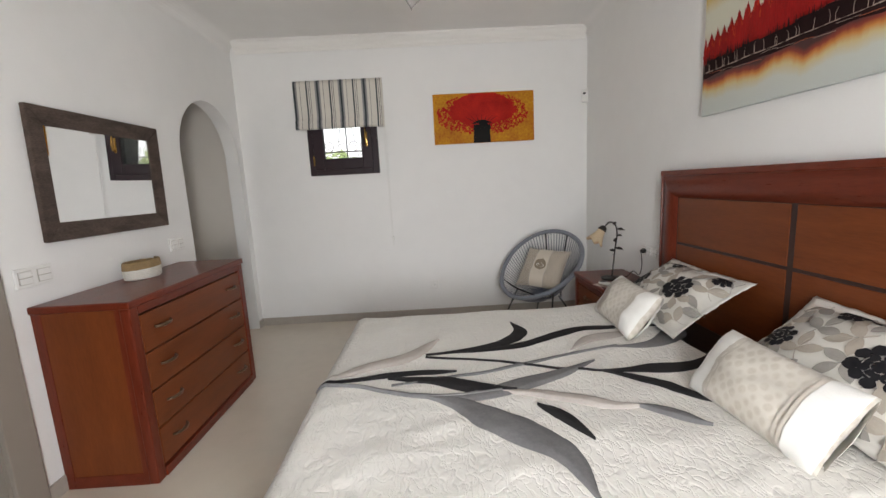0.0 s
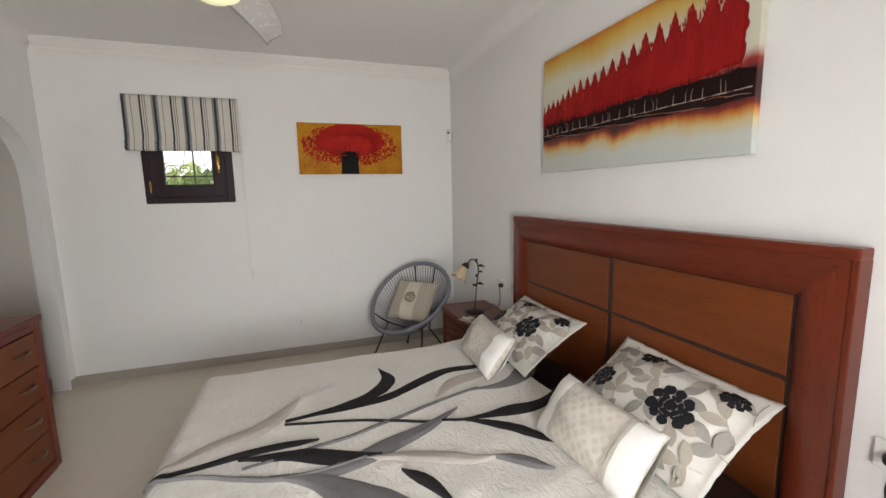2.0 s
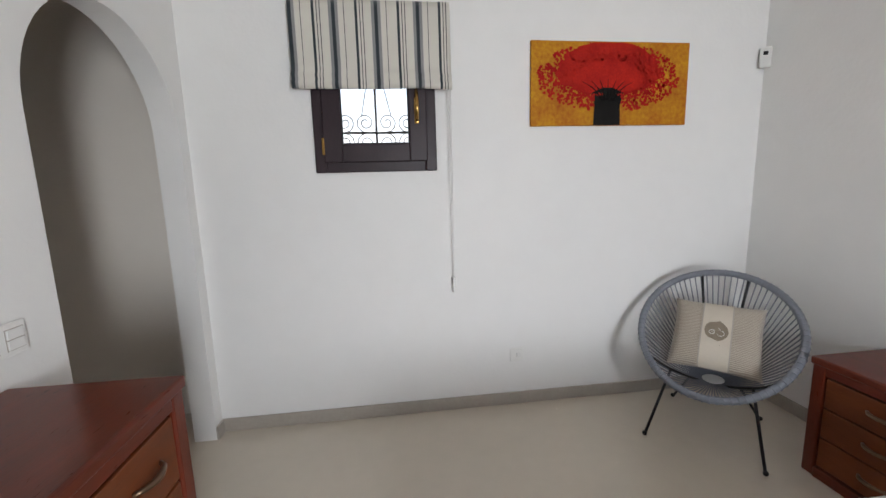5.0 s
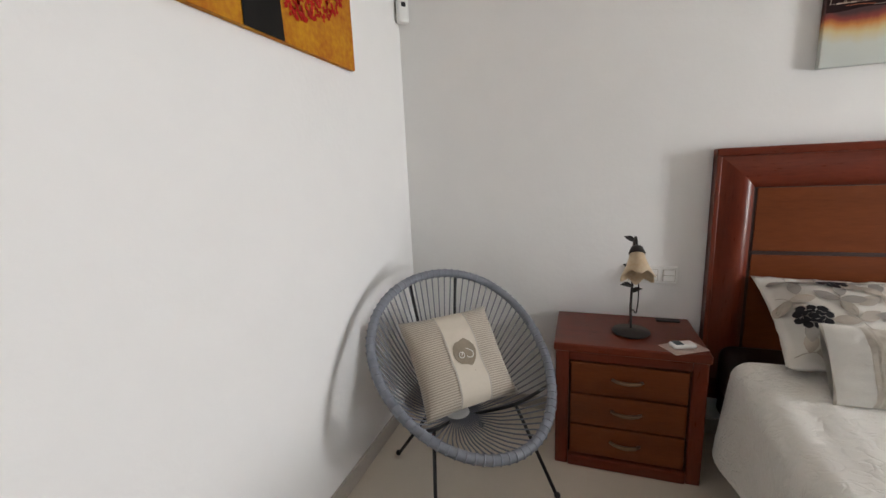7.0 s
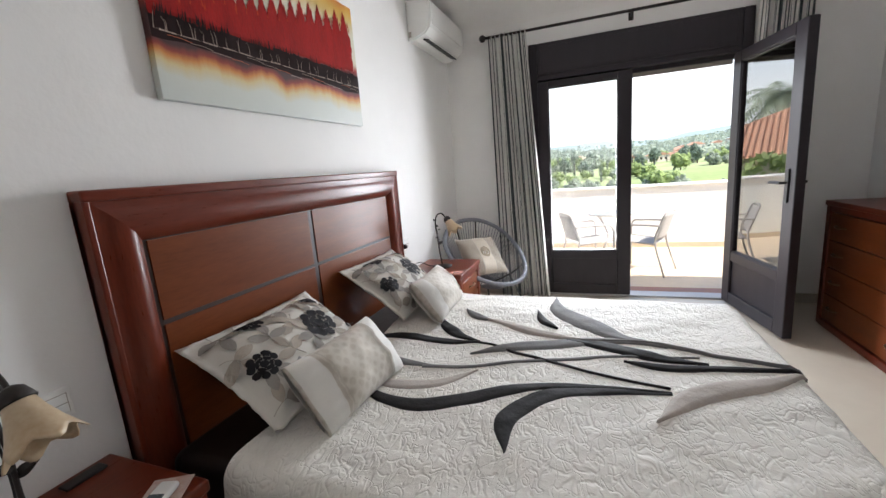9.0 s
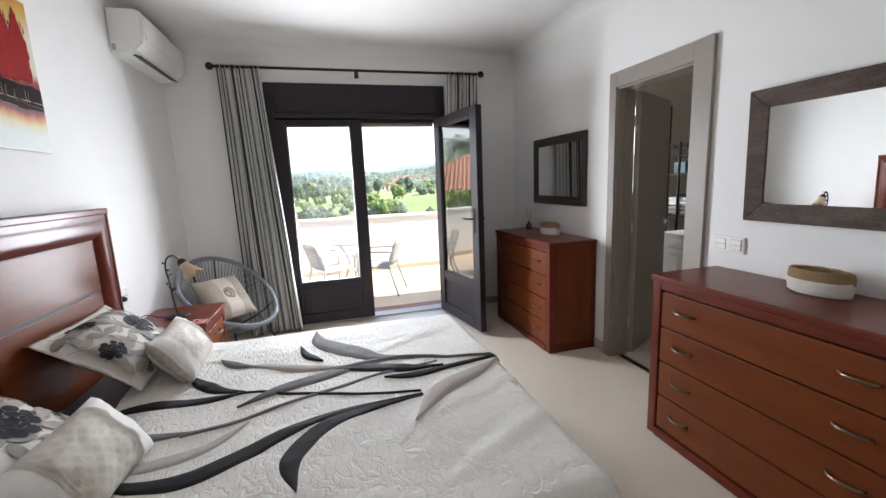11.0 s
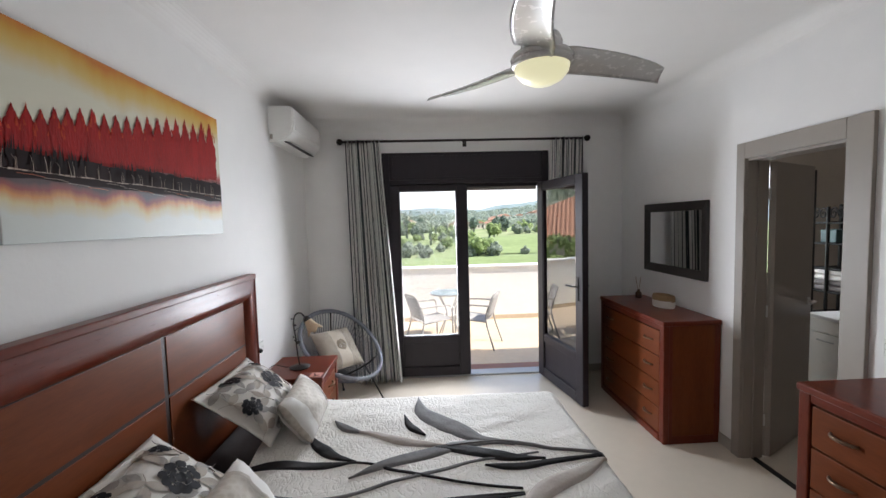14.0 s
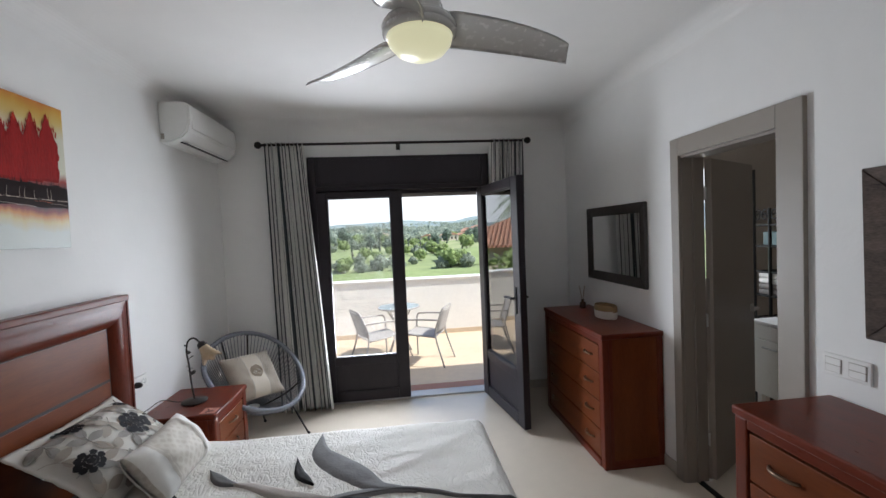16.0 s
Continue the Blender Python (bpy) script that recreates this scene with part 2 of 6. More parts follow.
def quilted(name, colour):
    """Cream cloth, padded between meandering lines of stitching, and crumpled a little."""
    m = material(name, colour, 0.75, vary=0.06, scale=4, sheen=0.25)
    nt, b = nodes_of(m)
    tc = nt.nodes["Texture Coordinate"]
    total = None
    for scale, turn, width, weight in ((14.0, 0.5, 0.075, 1.0), (19.0, 1.9, 0.055, 0.8)):
        mp = nt.nodes.new("ShaderNodeMapping")
        mp.inputs["Scale"].default_value = (1.35, 0.8, 1.0)
        mp.inputs["Rotation"].default_value = (0, 0, turn)
        mp.inputs["Location"].default_value = (turn * 3, 0, 0)
        nt.links.new(tc.outputs["Object"], mp.inputs[0])
        nz = nt.nodes.new("ShaderNodeTexNoise")
        nz.inputs["Scale"].default_value, nz.inputs["Detail"].default_value, nz.inputs["Distortion"].default_value = scale, 1.0, 0.9
        nt.links.new(mp.outputs[0], nz.inputs["Vector"])
        off, ab, r = nt.nodes.new("ShaderNodeMath"), nt.nodes.new("ShaderNodeMath"), nt.nodes.new("ShaderNodeMapRange")
        off.operation, ab.operation, r.interpolation_type = "SUBTRACT", "ABSOLUTE", "SMOOTHSTEP"
        off.inputs[1].default_value = 0.5
        r.inputs[2].default_value, r.inputs[4].default_value = width, weight
        nt.links.new(nz.outputs[0], off.inputs[0])
        nt.links.new(off.outputs[0], ab.inputs[0])
        nt.links.new(ab.outputs[0], r.inputs[0])
        if total is None:
            total = r
        else:
            add = nt.nodes.new("ShaderNodeMath")
            nt.links.new(total.outputs[0], add.inputs[0])
            nt.links.new(r.outputs[0], add.inputs[1])
            total = add
    n = nt.nodes.new("ShaderNodeTexNoise")
    n.inputs["Scale"].default_value, n.inputs["Detail"].default_value = 26, 5
    nt.links.new(tc.outputs["Object"], n.inputs["Vector"])
    s = nt.nodes.new("ShaderNodeMath")
    s.operation = "MULTIPLY_ADD"
    s.inputs[1].default_value = 1.3
    nt.links.new(n.outputs[0], s.inputs[0])
    nt.links.new(total.outputs[0], s.inputs[2])
    bp = nt.nodes.new("ShaderNodeBump")
    bp.inputs["Strength"].default_value, bp.inputs["Distance"].default_value = 0.34, 0.010
    nt.links.new(s.outputs[0], bp.inputs["Height"])
    nt.links.new(bp.outputs[0], b.inputs["Normal"])
    return m


def striped(name, axis, rows, rough=0.85, scale=1.0, bump=0.1):
    """Woven stripes along one object axis: rows of (where from, colour), repeated each metre divided by scale."""
    m = material(name, (0.5, 0.5, 0.5), rough, vary=0.05, scale=10, bump=bump, bump_scale=200, sheen=0.2)
    nt, b = nodes_of(m)
    tc = nt.nodes["Texture Coordinate"]
    sep = nt.nodes.new("ShaderNodeSeparateXYZ")
    nt.links.new(tc.outputs["UV" if axis == "UV" else "Object"], sep.inputs[0])
    mu, fr = nt.nodes.new("ShaderNodeMath"), nt.nodes.new("ShaderNodeMath")
    mu.operation, fr.operation = "MULTIPLY", "FRACT"
    mu.inputs[1].default_value = scale
    nt.links.new(sep.outputs["X" if axis == "UV" else axis], mu.inputs[0])
    nt.links.new(mu.outputs[0], fr.inputs[0])
    ramp = nt.nodes.new("ShaderNodeValToRGB")
    ramp.color_ramp.interpolation = "CONSTANT"
    el = ramp.color_ramp.elements
    while len(el) < len(rows):
        el.new(0.5)
    for e, (p, c) in zip(el, rows):
        e.position, e.color = p, (*c, 1)
    nt.links.new(fr.outputs[0], ramp.inputs[0])
    nt.links.new(ramp.outputs[0], b.inputs["Base Color"])
    return m


QUILT = quilted("quilted_cream_cotton", (0.70, 0.67, 0.61))
_ivory, _char, _grey = (0.72, 0.70, 0.66), (0.024, 0.034, 0.040), (0.24, 0.235, 0.235)
# the blind's ivory is darkened, to paint in its backlit shade
_ivory_backlit = (0.62, 0.585, 0.52)
STRIPES = ((0.0, _ivory_backlit), (0.16, _char), (0.22, _ivory_backlit), (0.27, _char), (0.29, _ivory_backlit), (0.34, _char), (0.36, _ivory_backlit), (0.55, _grey), (0.62, _char), (0.70, _grey), (0.77, _ivory_backlit), (0.90, _char), (0.915, _ivory_backlit))
DRAPE = ((0.0, _ivory), (0.24, _char), (0.44, _ivory), (0.56, _char), (0.63, _ivory), (0.70, _char), (0.76, _ivory), (0.90, _char), (0.96, _ivory))
CURTAIN = striped("striped_curtain_cloth", "UV", DRAPE, scale=4.6)
SHADE = striped("striped_blind_cloth", "X", STRIPES, scale=4.6)
TICKING = striped("fine_ticking", "Z", ((0.0, (0.46, 0.40, 0.32)), (0.62, (0.27, 0.23, 0.19))), scale=110)

# ---- room ----
E, N, H, F = 3.365, 4.86, 2.72, -0.02
WIN_X0, WIN_X1, WIN_Z0, WIN_Z1 = 0.68, 1.285, 1.495, 2.12
DOOR_X0, DOOR_X1, DOOR_Z = 0.808, 2.558, 2.38
BATH_Y0, BATH_Y1, BATH_Z = 1.68, 2.36, 2.03
ARCH_Y, ARCH_Z, ARCH_R = 4.32, 1.645, 0.45

setting("floor", box(-3.2, -0.15, F - 0.2, E + 0.25, 5.4, F), FLOOR, "cream polished stone bedroom floor", "floor")
bm = box(0.0, N, F, WIN_X0, N + 0.25, H)
box(WIN_X1, N, F, E, N + 0.25, H, bm=bm)
box(WIN_X0, N, F, WIN_X1, N + 0.25, WIN_Z0, bm=bm)
box(WIN_X0, N, WIN_Z1, WIN_X1, N + 0.25, H, bm=bm)
setting("wall_north", bm, WALL, "white painted plaster wall with a small window", "wall")
setting("wall_east", box(E, -0.25, F, E + 0.25, N + 0.25, H), WALL, "white painted plaster wall behind the bed", "wall")
bm = box(-0.12, -0.25, F, DOOR_X0, 0, H)
box(DOOR_X1, -0.25, F, E, 0, H, bm=bm)
box(DOOR_X0, -0.25, DOOR_Z, DOOR_X1, 0, H, bm=bm)
setting("wall_south", bm, WALL, "white painted plaster wall round the terrace door", "wall")
bm = box(-0.12, 0, F, 0, BATH_Y0, H)
box(-0.12, BATH_Y0, BATH_Z, 0, BATH_Y1, H, bm=bm)
box(-0.12, BATH_Y1, F, 0, ARCH_Y - ARCH_R, H, bm=bm)
box(-0.12, ARCH_Y + ARCH_R, F, 0, N + 0.25, H, bm=bm)
# the piece above the arch, its soffit a half circle
arc = [(ARCH_Y + ARCH_R * math.cos(math.pi * k / 28), ARCH_Z + ARCH_R * math.sin(math.pi * k / 28)) for k in range(29)]
for (ya, za), (yb, zb) in zip(arc, arc[1:]):
    own = bmesh.new()
    q = [(-0.12, ya, za), (0, ya, za), (0, ya, H), (-0.12, ya, H), (-0.12, yb, zb), (0, yb, zb), (0, yb, H), (-0.12, yb, H)]
    v = [own.verts.new(p) for p in q]
    for f in ((0, 1, 5, 4), (1, 2, 6, 5), (3, 0, 4, 7)):
        own.faces.new([v[i] for i in f])
    merge(bm, own)
setting("wall_west", bm, WALL, "white painted plaster wall with a door and an arch", "wall")

bm = box(-0.12, -0.25, H, E + 0.25, N + 0.25, H + 0.2)
for x0, sx in ((0.0, 1), (E, -1)):     # rounded corners between walls and ceiling
    own = bmesh.new()
    R = 0.11
    ring = [(x0 + sx * R * (1 - math.sin(math.pi / 2 * k / 8)), H - R * (1 - math.cos(math.pi / 2 * k / 8))) for k in range(9)]
    a = [own.verts.new((x, 0, z)) for x, z in ring]
    b = [own.verts.new((x, N, z)) for x, z in ring]
    for k in range(8):
        own.faces.new((a[k], a[k + 1], b[k + 1], b[k]))
    merge(bm, own)
own = bmesh.new()
a = [own.verts.new((0, 0.13 * (1 - math.sin(math.pi / 2 * k / 8)), H - 0.13 * (1 - math.cos(math.pi / 2 * k / 8)))) for k in range(9)]
b = [own.verts.new((E, v.co.y, v.co.z)) for v in a]
for k in range(8):
    own.faces.new((a[k], a[k + 1], b[k + 1], b[k]))
merge(bm, own)
setting("ceiling", bm, CEIL, "white plaster ceiling with rounded edges", "ceiling", smooth=False)

# cornice along the north wall
prof = [(0, 2.615), (0.012, 2.615), (0.018, 2.63), (0.03, 2.64), (0.034, 2.655), (0.055, 2.672), (0.07, 2.69), (0.075, 2.70), (0.085, 2.702), (0.088, H), (0, H)]
bm = bmesh.new()
a = [bm.verts.new((0.05, N - d, z)) for d, z in prof]
b = [bm.verts.new((E - 0.03, N - d, z)) for d, z in prof]
for k in range(len(prof)):
    bm.faces.new((a[k], a[(k + 1) % len(prof)], b[(k + 1) % len(prof)], b[k]))
bm.faces.new(a[::-1])
bm.faces.new(b)
setting("cornice", bm, CORNICE, "cream moulded plaster cornice", "cornice")

# skirting, one length to each stretch of wall
for x0, y0, x1, y1 in ((0.014, N - 0.014, E - 0.014, N), (E - 0.014, 0.0, E, N), (0.014, 0, DOOR_X0, 0.014), (DOOR_X1, 0, E - 0.014, 0.014),
                       (0, 0, 0.014, 1.63), (0, 2.472, 0.014, ARCH_Y - ARCH_R), (0, ARCH_Y + ARCH_R, 0.014, N)):
    setting("baseboard", box(x0, y0, F, x1, y1, 0.058, 0.003), BASE, "grey beige stone skirting along the wall", "baseboard")

# the passage behind the arch
bm = box(-1.3, 3.2, F, -1.2, 5.3, H)
box(-1.2, 5.1, F, -0.12, 5.3, H, bm=bm)
box(-1.2, 3.2, F, -0.12, 3.3, H, bm=bm)
# warm indirect light is painted into the colour of these walls
setting("wall_passage", bm, material("wall_paint_warm_light", (0.80, 0.745, 0.67), 0.75, vary=0.03, scale=0.9, bump=0.08, bump_scale=45, spec=0.2), "plaster passage walls behind the arch, warm light painted into their colour", "wall")
setting("ceiling_passage", box(-1.3, 3.2, H, -0.12, 5.3, H + 0.2), CEIL, "white plaster passage ceiling", "ceiling")

# ---- terrace door ----
def framed(x0, z0, x1, z1, y0, y1, w, bm=None, bottom=None, bevel=0.006):
    """A rectangular frame of four bars, in the xz plane."""
    bw = w if bottom is None else bottom
    bm = box(x0, y0, z0, x0 + w, y1, z1, bevel, bm)
    box(x1 - w, y0, z0, x1, y1, z1, bevel, bm)
    box(x0 + w, y0, z1 - w, x1 - w, y1, z1, bevel, bm)
    box(x0 + w, y0, z0, x1 - w, y1, z0 + bw, bevel, bm)
    return bm


door = thing("door_1", pose(0, 0, 0), "dark brown wooden terrace door, one leaf open", "door", kind="structure")
bm = box(DOOR_X0, -0.08, F, DOOR_X0 + 0.075, 0.03, DOOR_Z, 0.006)
box(DOOR_X1 - 0.075, -0.08, F, DOOR_X1, 0.03, DOOR_Z, 0.006, bm)
box(DOOR_X0 + 0.075, -0.08, 2.055, DOOR_X1 - 0.075, 0.03, 2.10, 0.006, bm)
box(DOOR_X0 + 0.075, -0.08, 2.02, DOOR_X1 - 0.075, -0.034, 2.055, 0.0, bm)
box(DOOR_X1 - 0.11, -0.08, F, DOOR_X1 - 0.075, -0.034, 2.02, 0.0, bm)
part("door_frame", bm, DARKWOOD, door)
bm = box(DOOR_X0 + 0.075, -0.10, 2.10, DOOR_X1 - 0.075, 0.028, DOOR_Z, 0.008)
box(DOOR_X0 + 0.11, 0.028, 2.125, DOOR_X1 - 0.11, 0.034, DOOR_Z - 0.035, 0.003, bm)
part("shutter_box", bm, DARKWOOD, door, "dark brown roller shutter box")
part("shutter_slat", box(DOOR_X0 + 0.11, -0.078, 1.985, 1.675, -0.064, 2.022, 0.003), PVC, door, "grey lowest slat of the rolled shutter")
part("threshold", box(DOOR_X0, -0.14, F, DOOR_X1, 0.01, F + 0.018, 0.004), SILVER, door, "worn metal threshold")


def leaf_parts(parent, w, glass_z0, handle_x, glazing=GLASS, stile=0.115, top=0.08):
    """A door leaf in the xz plane from x = 0 to w, with a pane above and a wooden panel below; stile: the width at w."""
    bm = box(0, -0.03, 0.005, 0.115, 0.03, 2.04, 0.006)
    box(w - stile, -0.03, 0.005, w, 0.03, 2.04, 0.006, bm)
    box(0.115, -0.03, 2.04 - top, w - stile, 0.03, 2.04, 0.006, bm)
    box(0.115, -0.03, 0.005, w - stile, 0.03, 0.105, 0.006, bm)
    box(0.115, -0.028, glass_z0 - 0.075, w - stile, 0.028, glass_z0, 0.005, bm)
    part("leaf_frame", bm, DARKWOOD, parent)
    bead = framed(0.115, glass_z0, w - stile, 2.04 - top, -0.022, 0.022, 0.010, bevel=0.003)
    part("glazing_bead", bead, DARKWOOD, parent)
    part("door_panel", box(0.112, -0.012, 0.10, w - stile + 0.003, 0.012, glass_z0 - 0.072, 0.004), DARKWOOD, parent)
    pane = part("pane", box(0.108, -0.004, glass_z0 - 0.004, w - stile + 0.007, 0.004, 2.045 - top), glazing, parent, "clear glass pane")
    pane.visible_shadow = False
    if handle_x:
        bm = box(handle_x - 0.018, 0.03, 0.93, handle_x + 0.018, 0.04, 1.15, 0.004)
        tube([(handle_x, 0.04, 1.06), (handle_x, 0.075, 1.06), (handle_x + (0.11 if handle_x < w / 2 else -0.11), 0.08, 1.06)], 0.009, 8, bm)
        box(handle_x - 0.018, -0.04, 0.93, handle_x + 0.018, -0.03, 1.15, 0.004, bm)
        tube([(handle_x, -0.04, 1.06), (handle_x, -0.075, 1.06), (handle_x + (0.11 if handle_x < w / 2 else -0.11), -0.08, 1.06)], 0.009, 8, bm)
        part("door_handle", bm, BLACK, parent, "dark metal lever handle")


fixed = new("shut_leaf")
fixed.parent = door
fixed.location = (1.675, 0.0, 0)
leaf_parts(fixed, 0.81, 0.437, 0, GLASS, 0.092, 0.052)
swung = new("open_leaf")
swung.parent = door
_tip = math.degrees(math.atan2(0.915 - 0.05, 0.775 - 0.925))
swung.matrix_local = pose(0.915, 0.055, 0, 0, 0, _tip)
leaf_parts(swung, 0.865, 0.455, 0.79, BOOSTED_GLASS)
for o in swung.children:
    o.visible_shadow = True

# ---- curtains ----
pole = thing("curtain_pole", pose(0, 0.118, 2.482), "dark metal curtain pole with ball ends", "curtain rail")
part("pole", tube([(0.44, 0, 0), (2.95, 0, 0)], 0.012, 12), IRON, pole, smooth=True)
for x in (0.428, 2.962):
    bm = bmesh.new()
    bmesh.ops.create_uvsphere(bm, u_segments=16, v_segments=10, radius=0.032)
    part("finial", moved(bm, Matrix.Translation((x, 0, 0))), IRON, pole, smooth=True)
for x in (0.55, 1.69, 2.86):
    bm = tube([(x, 0, -0.004), (x, -0.06, -0.012), (x, -0.112, -0.012)], 0.007, 8)
    box(x - 0.02, -0.118, -0.045, x + 0.02, -0.112, 0.02, 0.002, bm)
    part("bracket", bm, IRON, pole)


def curtain(name, x0, x1, xb0, xb1, folds, label):
    """A gathered drop of cloth; u runs along the cloth for its stripes."""
    bm = bmesh.new()
    uv = bm.loops.layers.uv.new("cloth")
    nu, nv = folds * 10, 40
    rows = []
    for j in range(nv + 1):
        t = j / nv
        row = []
        for i in range(nu + 1):
            s = i / nu
            a, b = x0 + (xb0 - x0) * t, x1 + (xb1 - x1) * t
            ph = s * folds * 2 * math.pi + 1.2 * noise.noise((s * 3, t * 0.8, folds))
            amp = 0.022 + 0.030 * min(1, t * 3) * (0.7 + 0.5 * noise.noise((s * 4 + 7, t, 1)))
            top = 0.6 * math.sin(ph * 2.1) * 0.012 * max(0, 1 - t * 8)
            x = a + (b - a) * s + 0.010 * math.sin(ph * 1.0 + 1.3) + 0.012 * noise.noise((s * 6, t * 2, 3)) * t
            y = 0.118 + 0.01 * t + amp * math.sin(ph) + top + 0.02 * noise.noise((s * 2, t * 1.5, 9)) * t
            row.append((bm.verts.new((x, max(0.03, y), 2.502 - t * (2.502 - 0.0))), s))
        rows.append(row)
    for j in range(nv):
        for i in range(nu):
            q = (rows[j][i], rows[j][i + 1], rows[j + 1][i + 1], rows[j + 1][i])
            f = bm.faces.new([k[0] for k in q])
            for lp, k in zip(f.loops, q):
                lp[uv].uv = (k[1] * folds * 0.16, k[0].co.z)
    ob = solo(name, bm, CURTAIN, label, "curtain", "curtains", smooth=True)
    so = ob.modifiers.new("thickness", "SOLIDIFY")
    so.thickness = 0.003
    return ob


curtain("curtain", 2.555, 2.90, 2.40, 2.875, 9, "striped grey and cream curtain hanging drawn to the side")
curtain("curtain", 0.46, 0.80, 0.52, 0.86, 7, "striped grey and cream curtain behind the open door leaf")

# ---- north window ----
win = thing("window_1", pose(0, 0, 0), "small dark brown wooden window with an iron grille", "window", kind="structure")
part("window_frame", framed(0.647, 1.466, 1.317, 2.15, N - 0.022, N + 0.06, 0.062), WINWOOD, win)
part("casement", framed(0.700, 1.519, 1.264, 2.095, N - 0.047, N - 0.0235, 0.098), WINWOOD, win)
part("rebate", framed(0.70, 1.519, 1.264, 2.095, N - 0.0225, N + 0.03, 0.05, bevel=0), DARKWOOD, win)
bm = framed(0.793, 1.612, 1.171, 2.002, N - 0.035, N - 0.008, 0.012, bevel=0.002)
part("glazing_bead", bm, BLACK, win)
pane = part("pane", box(0.79, N - 0.02, 1.61, 1.175, N - 0.012, 2.0), GLASS, win, "clear glass pane")
pane.visible_shadow = False
GOLD = material("brass", (0.55, 0.33, 0.10), 0.25, metal=1.0, vary=0.1)
bm = box(1.197, N - 0.049, 1.72, 1.222, N - 0.043, 1.86, 0.004)
tube([(1.21, N - 0.05, 1.74), (1.21, N - 0.075, 1.745), (1.21, N - 0.085, 1.80), (1.21, N - 0.075, 1.90)], [0.009, 0.009, 0.011, 0.007], 8, bm)
part("window_handle", bm, GOLD, win, "brass window handle", smooth=True)
part("hinge", box(0.692, N - 0.054, 1.56, 0.706, N - 0.022, 1.65, 0.002), GOLD, win, "brass hinge")
bm = tube([(0.982, N + 0.16, 1.45), (0.982, N + 0.16, 2.15)], 0.007, 6)
tube([(0.64, N + 0.16, 1.70), (1.33, N + 0.16, 1.70)], 0.007, 6, bm)
for cx in (0.80, 0.92, 1.045, 1.165):
    for up in (1, -1):
        s = 1 if cx < 0.982 else -1
        s *= 1 if cx in (0.80, 1.165) else -1
        pts = [(cx + s * (0.055 - 0.043 * k / 30) * math.sin(k / 30 * 3.4 * math.pi), N + 0.16, 1.70 + up * (0.058 - (0.055 - 0.043 * k / 30) * math.cos(k / 30 * 3.4 * math.pi))) for k in range(31)]
        tube(pts, 0.0035, 5, bm)
tube([(0.90, N + 0.16, 1.80), (0.972, N + 0.16, 2.15)], 0.003, 5, bm)
tube([(1.07, N + 0.16, 1.80), (0.992, N + 0.16, 2.15)], 0.003, 5, bm)
part("grille", bm, IRON, win, "wrought iron scroll grille")

blind = thing("roman_blind", pose(0, 0, 0), "striped grey and cream roman blind, half raised", "blind")
bm = bmesh.new()
prof = [(0.055, 2.339), (0.062, 2.30), (0.064, 2.02), (0.068, 1.985), (0.088, 1.962), (0.078, 1.94), (0.095, 1.925), (0.088, 1.897), (0.066, 1.90)]
cols = 34
rows = []
for i in range(cols + 1):
    x = 0.568 + 0.834 * i / cols
    rows.append([bm.verts.new((x, N - d - 0.006 * noise.noise((x * 4, z * 6, 0)) * (2.339 - z) / 0.4, z - (0.012 * noise.noise((x * 3, 1, 4)) if z < 2.0 else 0))) for d, z in prof])
for a, b in zip(rows, rows[1:]):
    for k in range(len(prof) - 1):
        bm.faces.new((a[k], a[k + 1], b[k + 1], b[k]))
ob = part("cloth", bm, SHADE, blind, smooth=True)
ob.modifiers.new("thickness", "SOLIDIFY").thickness = 0.003
part("headrail", box(0.572, N - 0.052, 2.30, 1.398, N, 2.336, 0.003), WHITE_PL, blind, "white headrail")
pull = part("pull_cord", tube([(1.385, N - 0.05, 2.31), (1.39, N - 0.04, 1.6), (1.397, N - 0.03, 0.83)], 0.0025, 6, bm=tube([(1.400, N - 0.035, 2.31), (1.404, N - 0.03, 1.6), (1.402, N - 0.03, 0.83)], 0.0025, 6)), WHITE_PL, blind, "white cord loop")
bm = box(1.388, N - 0.042, 0.79, 1.412, N, 0.835, 0.004)
box(1.393, N - 0.038, 0.745, 1.407, N - 0.025, 0.79, 0.004, bm)
part("cord_holder", bm, WHITE_PL, blind, "white plastic cord holder")

# ---- bathroom doorway ----
bd = thing("door_2", pose(0, 0, 0), "grey lacquered bathroom door standing open", "door", kind="structure")
bm = box(0, 1.633, F, 0.024, 1.703, 2.12, 0.003)
box(0, 2.345, F, 0.024, 2.47, 2.12, 0.003, bm)
box(0, 1.703, 2.015, 0.024, 2.345, 2.12, 0.003, bm)
part("door_casing", bm, PVC, bd)
bm = box(-0.14, BATH_Y0, F, 0.004, BATH_Y0 + 0.03, BATH_Z)
box(-0.14, BATH_Y1 - 0.03, F, 0.004, BATH_Y1, BATH_Z, bm=bm)
box(-0.14, BATH_Y0 + 0.03, BATH_Z - 0.03, 0.004, BATH_Y1 - 0.03, BATH_Z, bm=bm)
box(-0.075, BATH_Y0 + 0.03, F, -0.06, BATH_Y0 + 0.042, BATH_Z - 0.03, bm=bm)
part("door_jamb", bm, PVC, bd)
bl = new("door_leaf", mesh_of("door_leaf", box(0, -0.02, 0.0, 0.66, 0.02, 1.99, 0.003), PVC))
bl.parent = bd
bl.matrix_local = pose(-0.155, 1.725, 0, 0, 0, 180 + 29)
bm = tube([(0.60, -0.02, 1.0), (0.60, -0.06, 1.0), (0.50, -0.065, 1.0)], 0.009, 8)
box(0.578, -0.028, 0.975, 0.622, -0.02, 1.025, 0.003, bm)
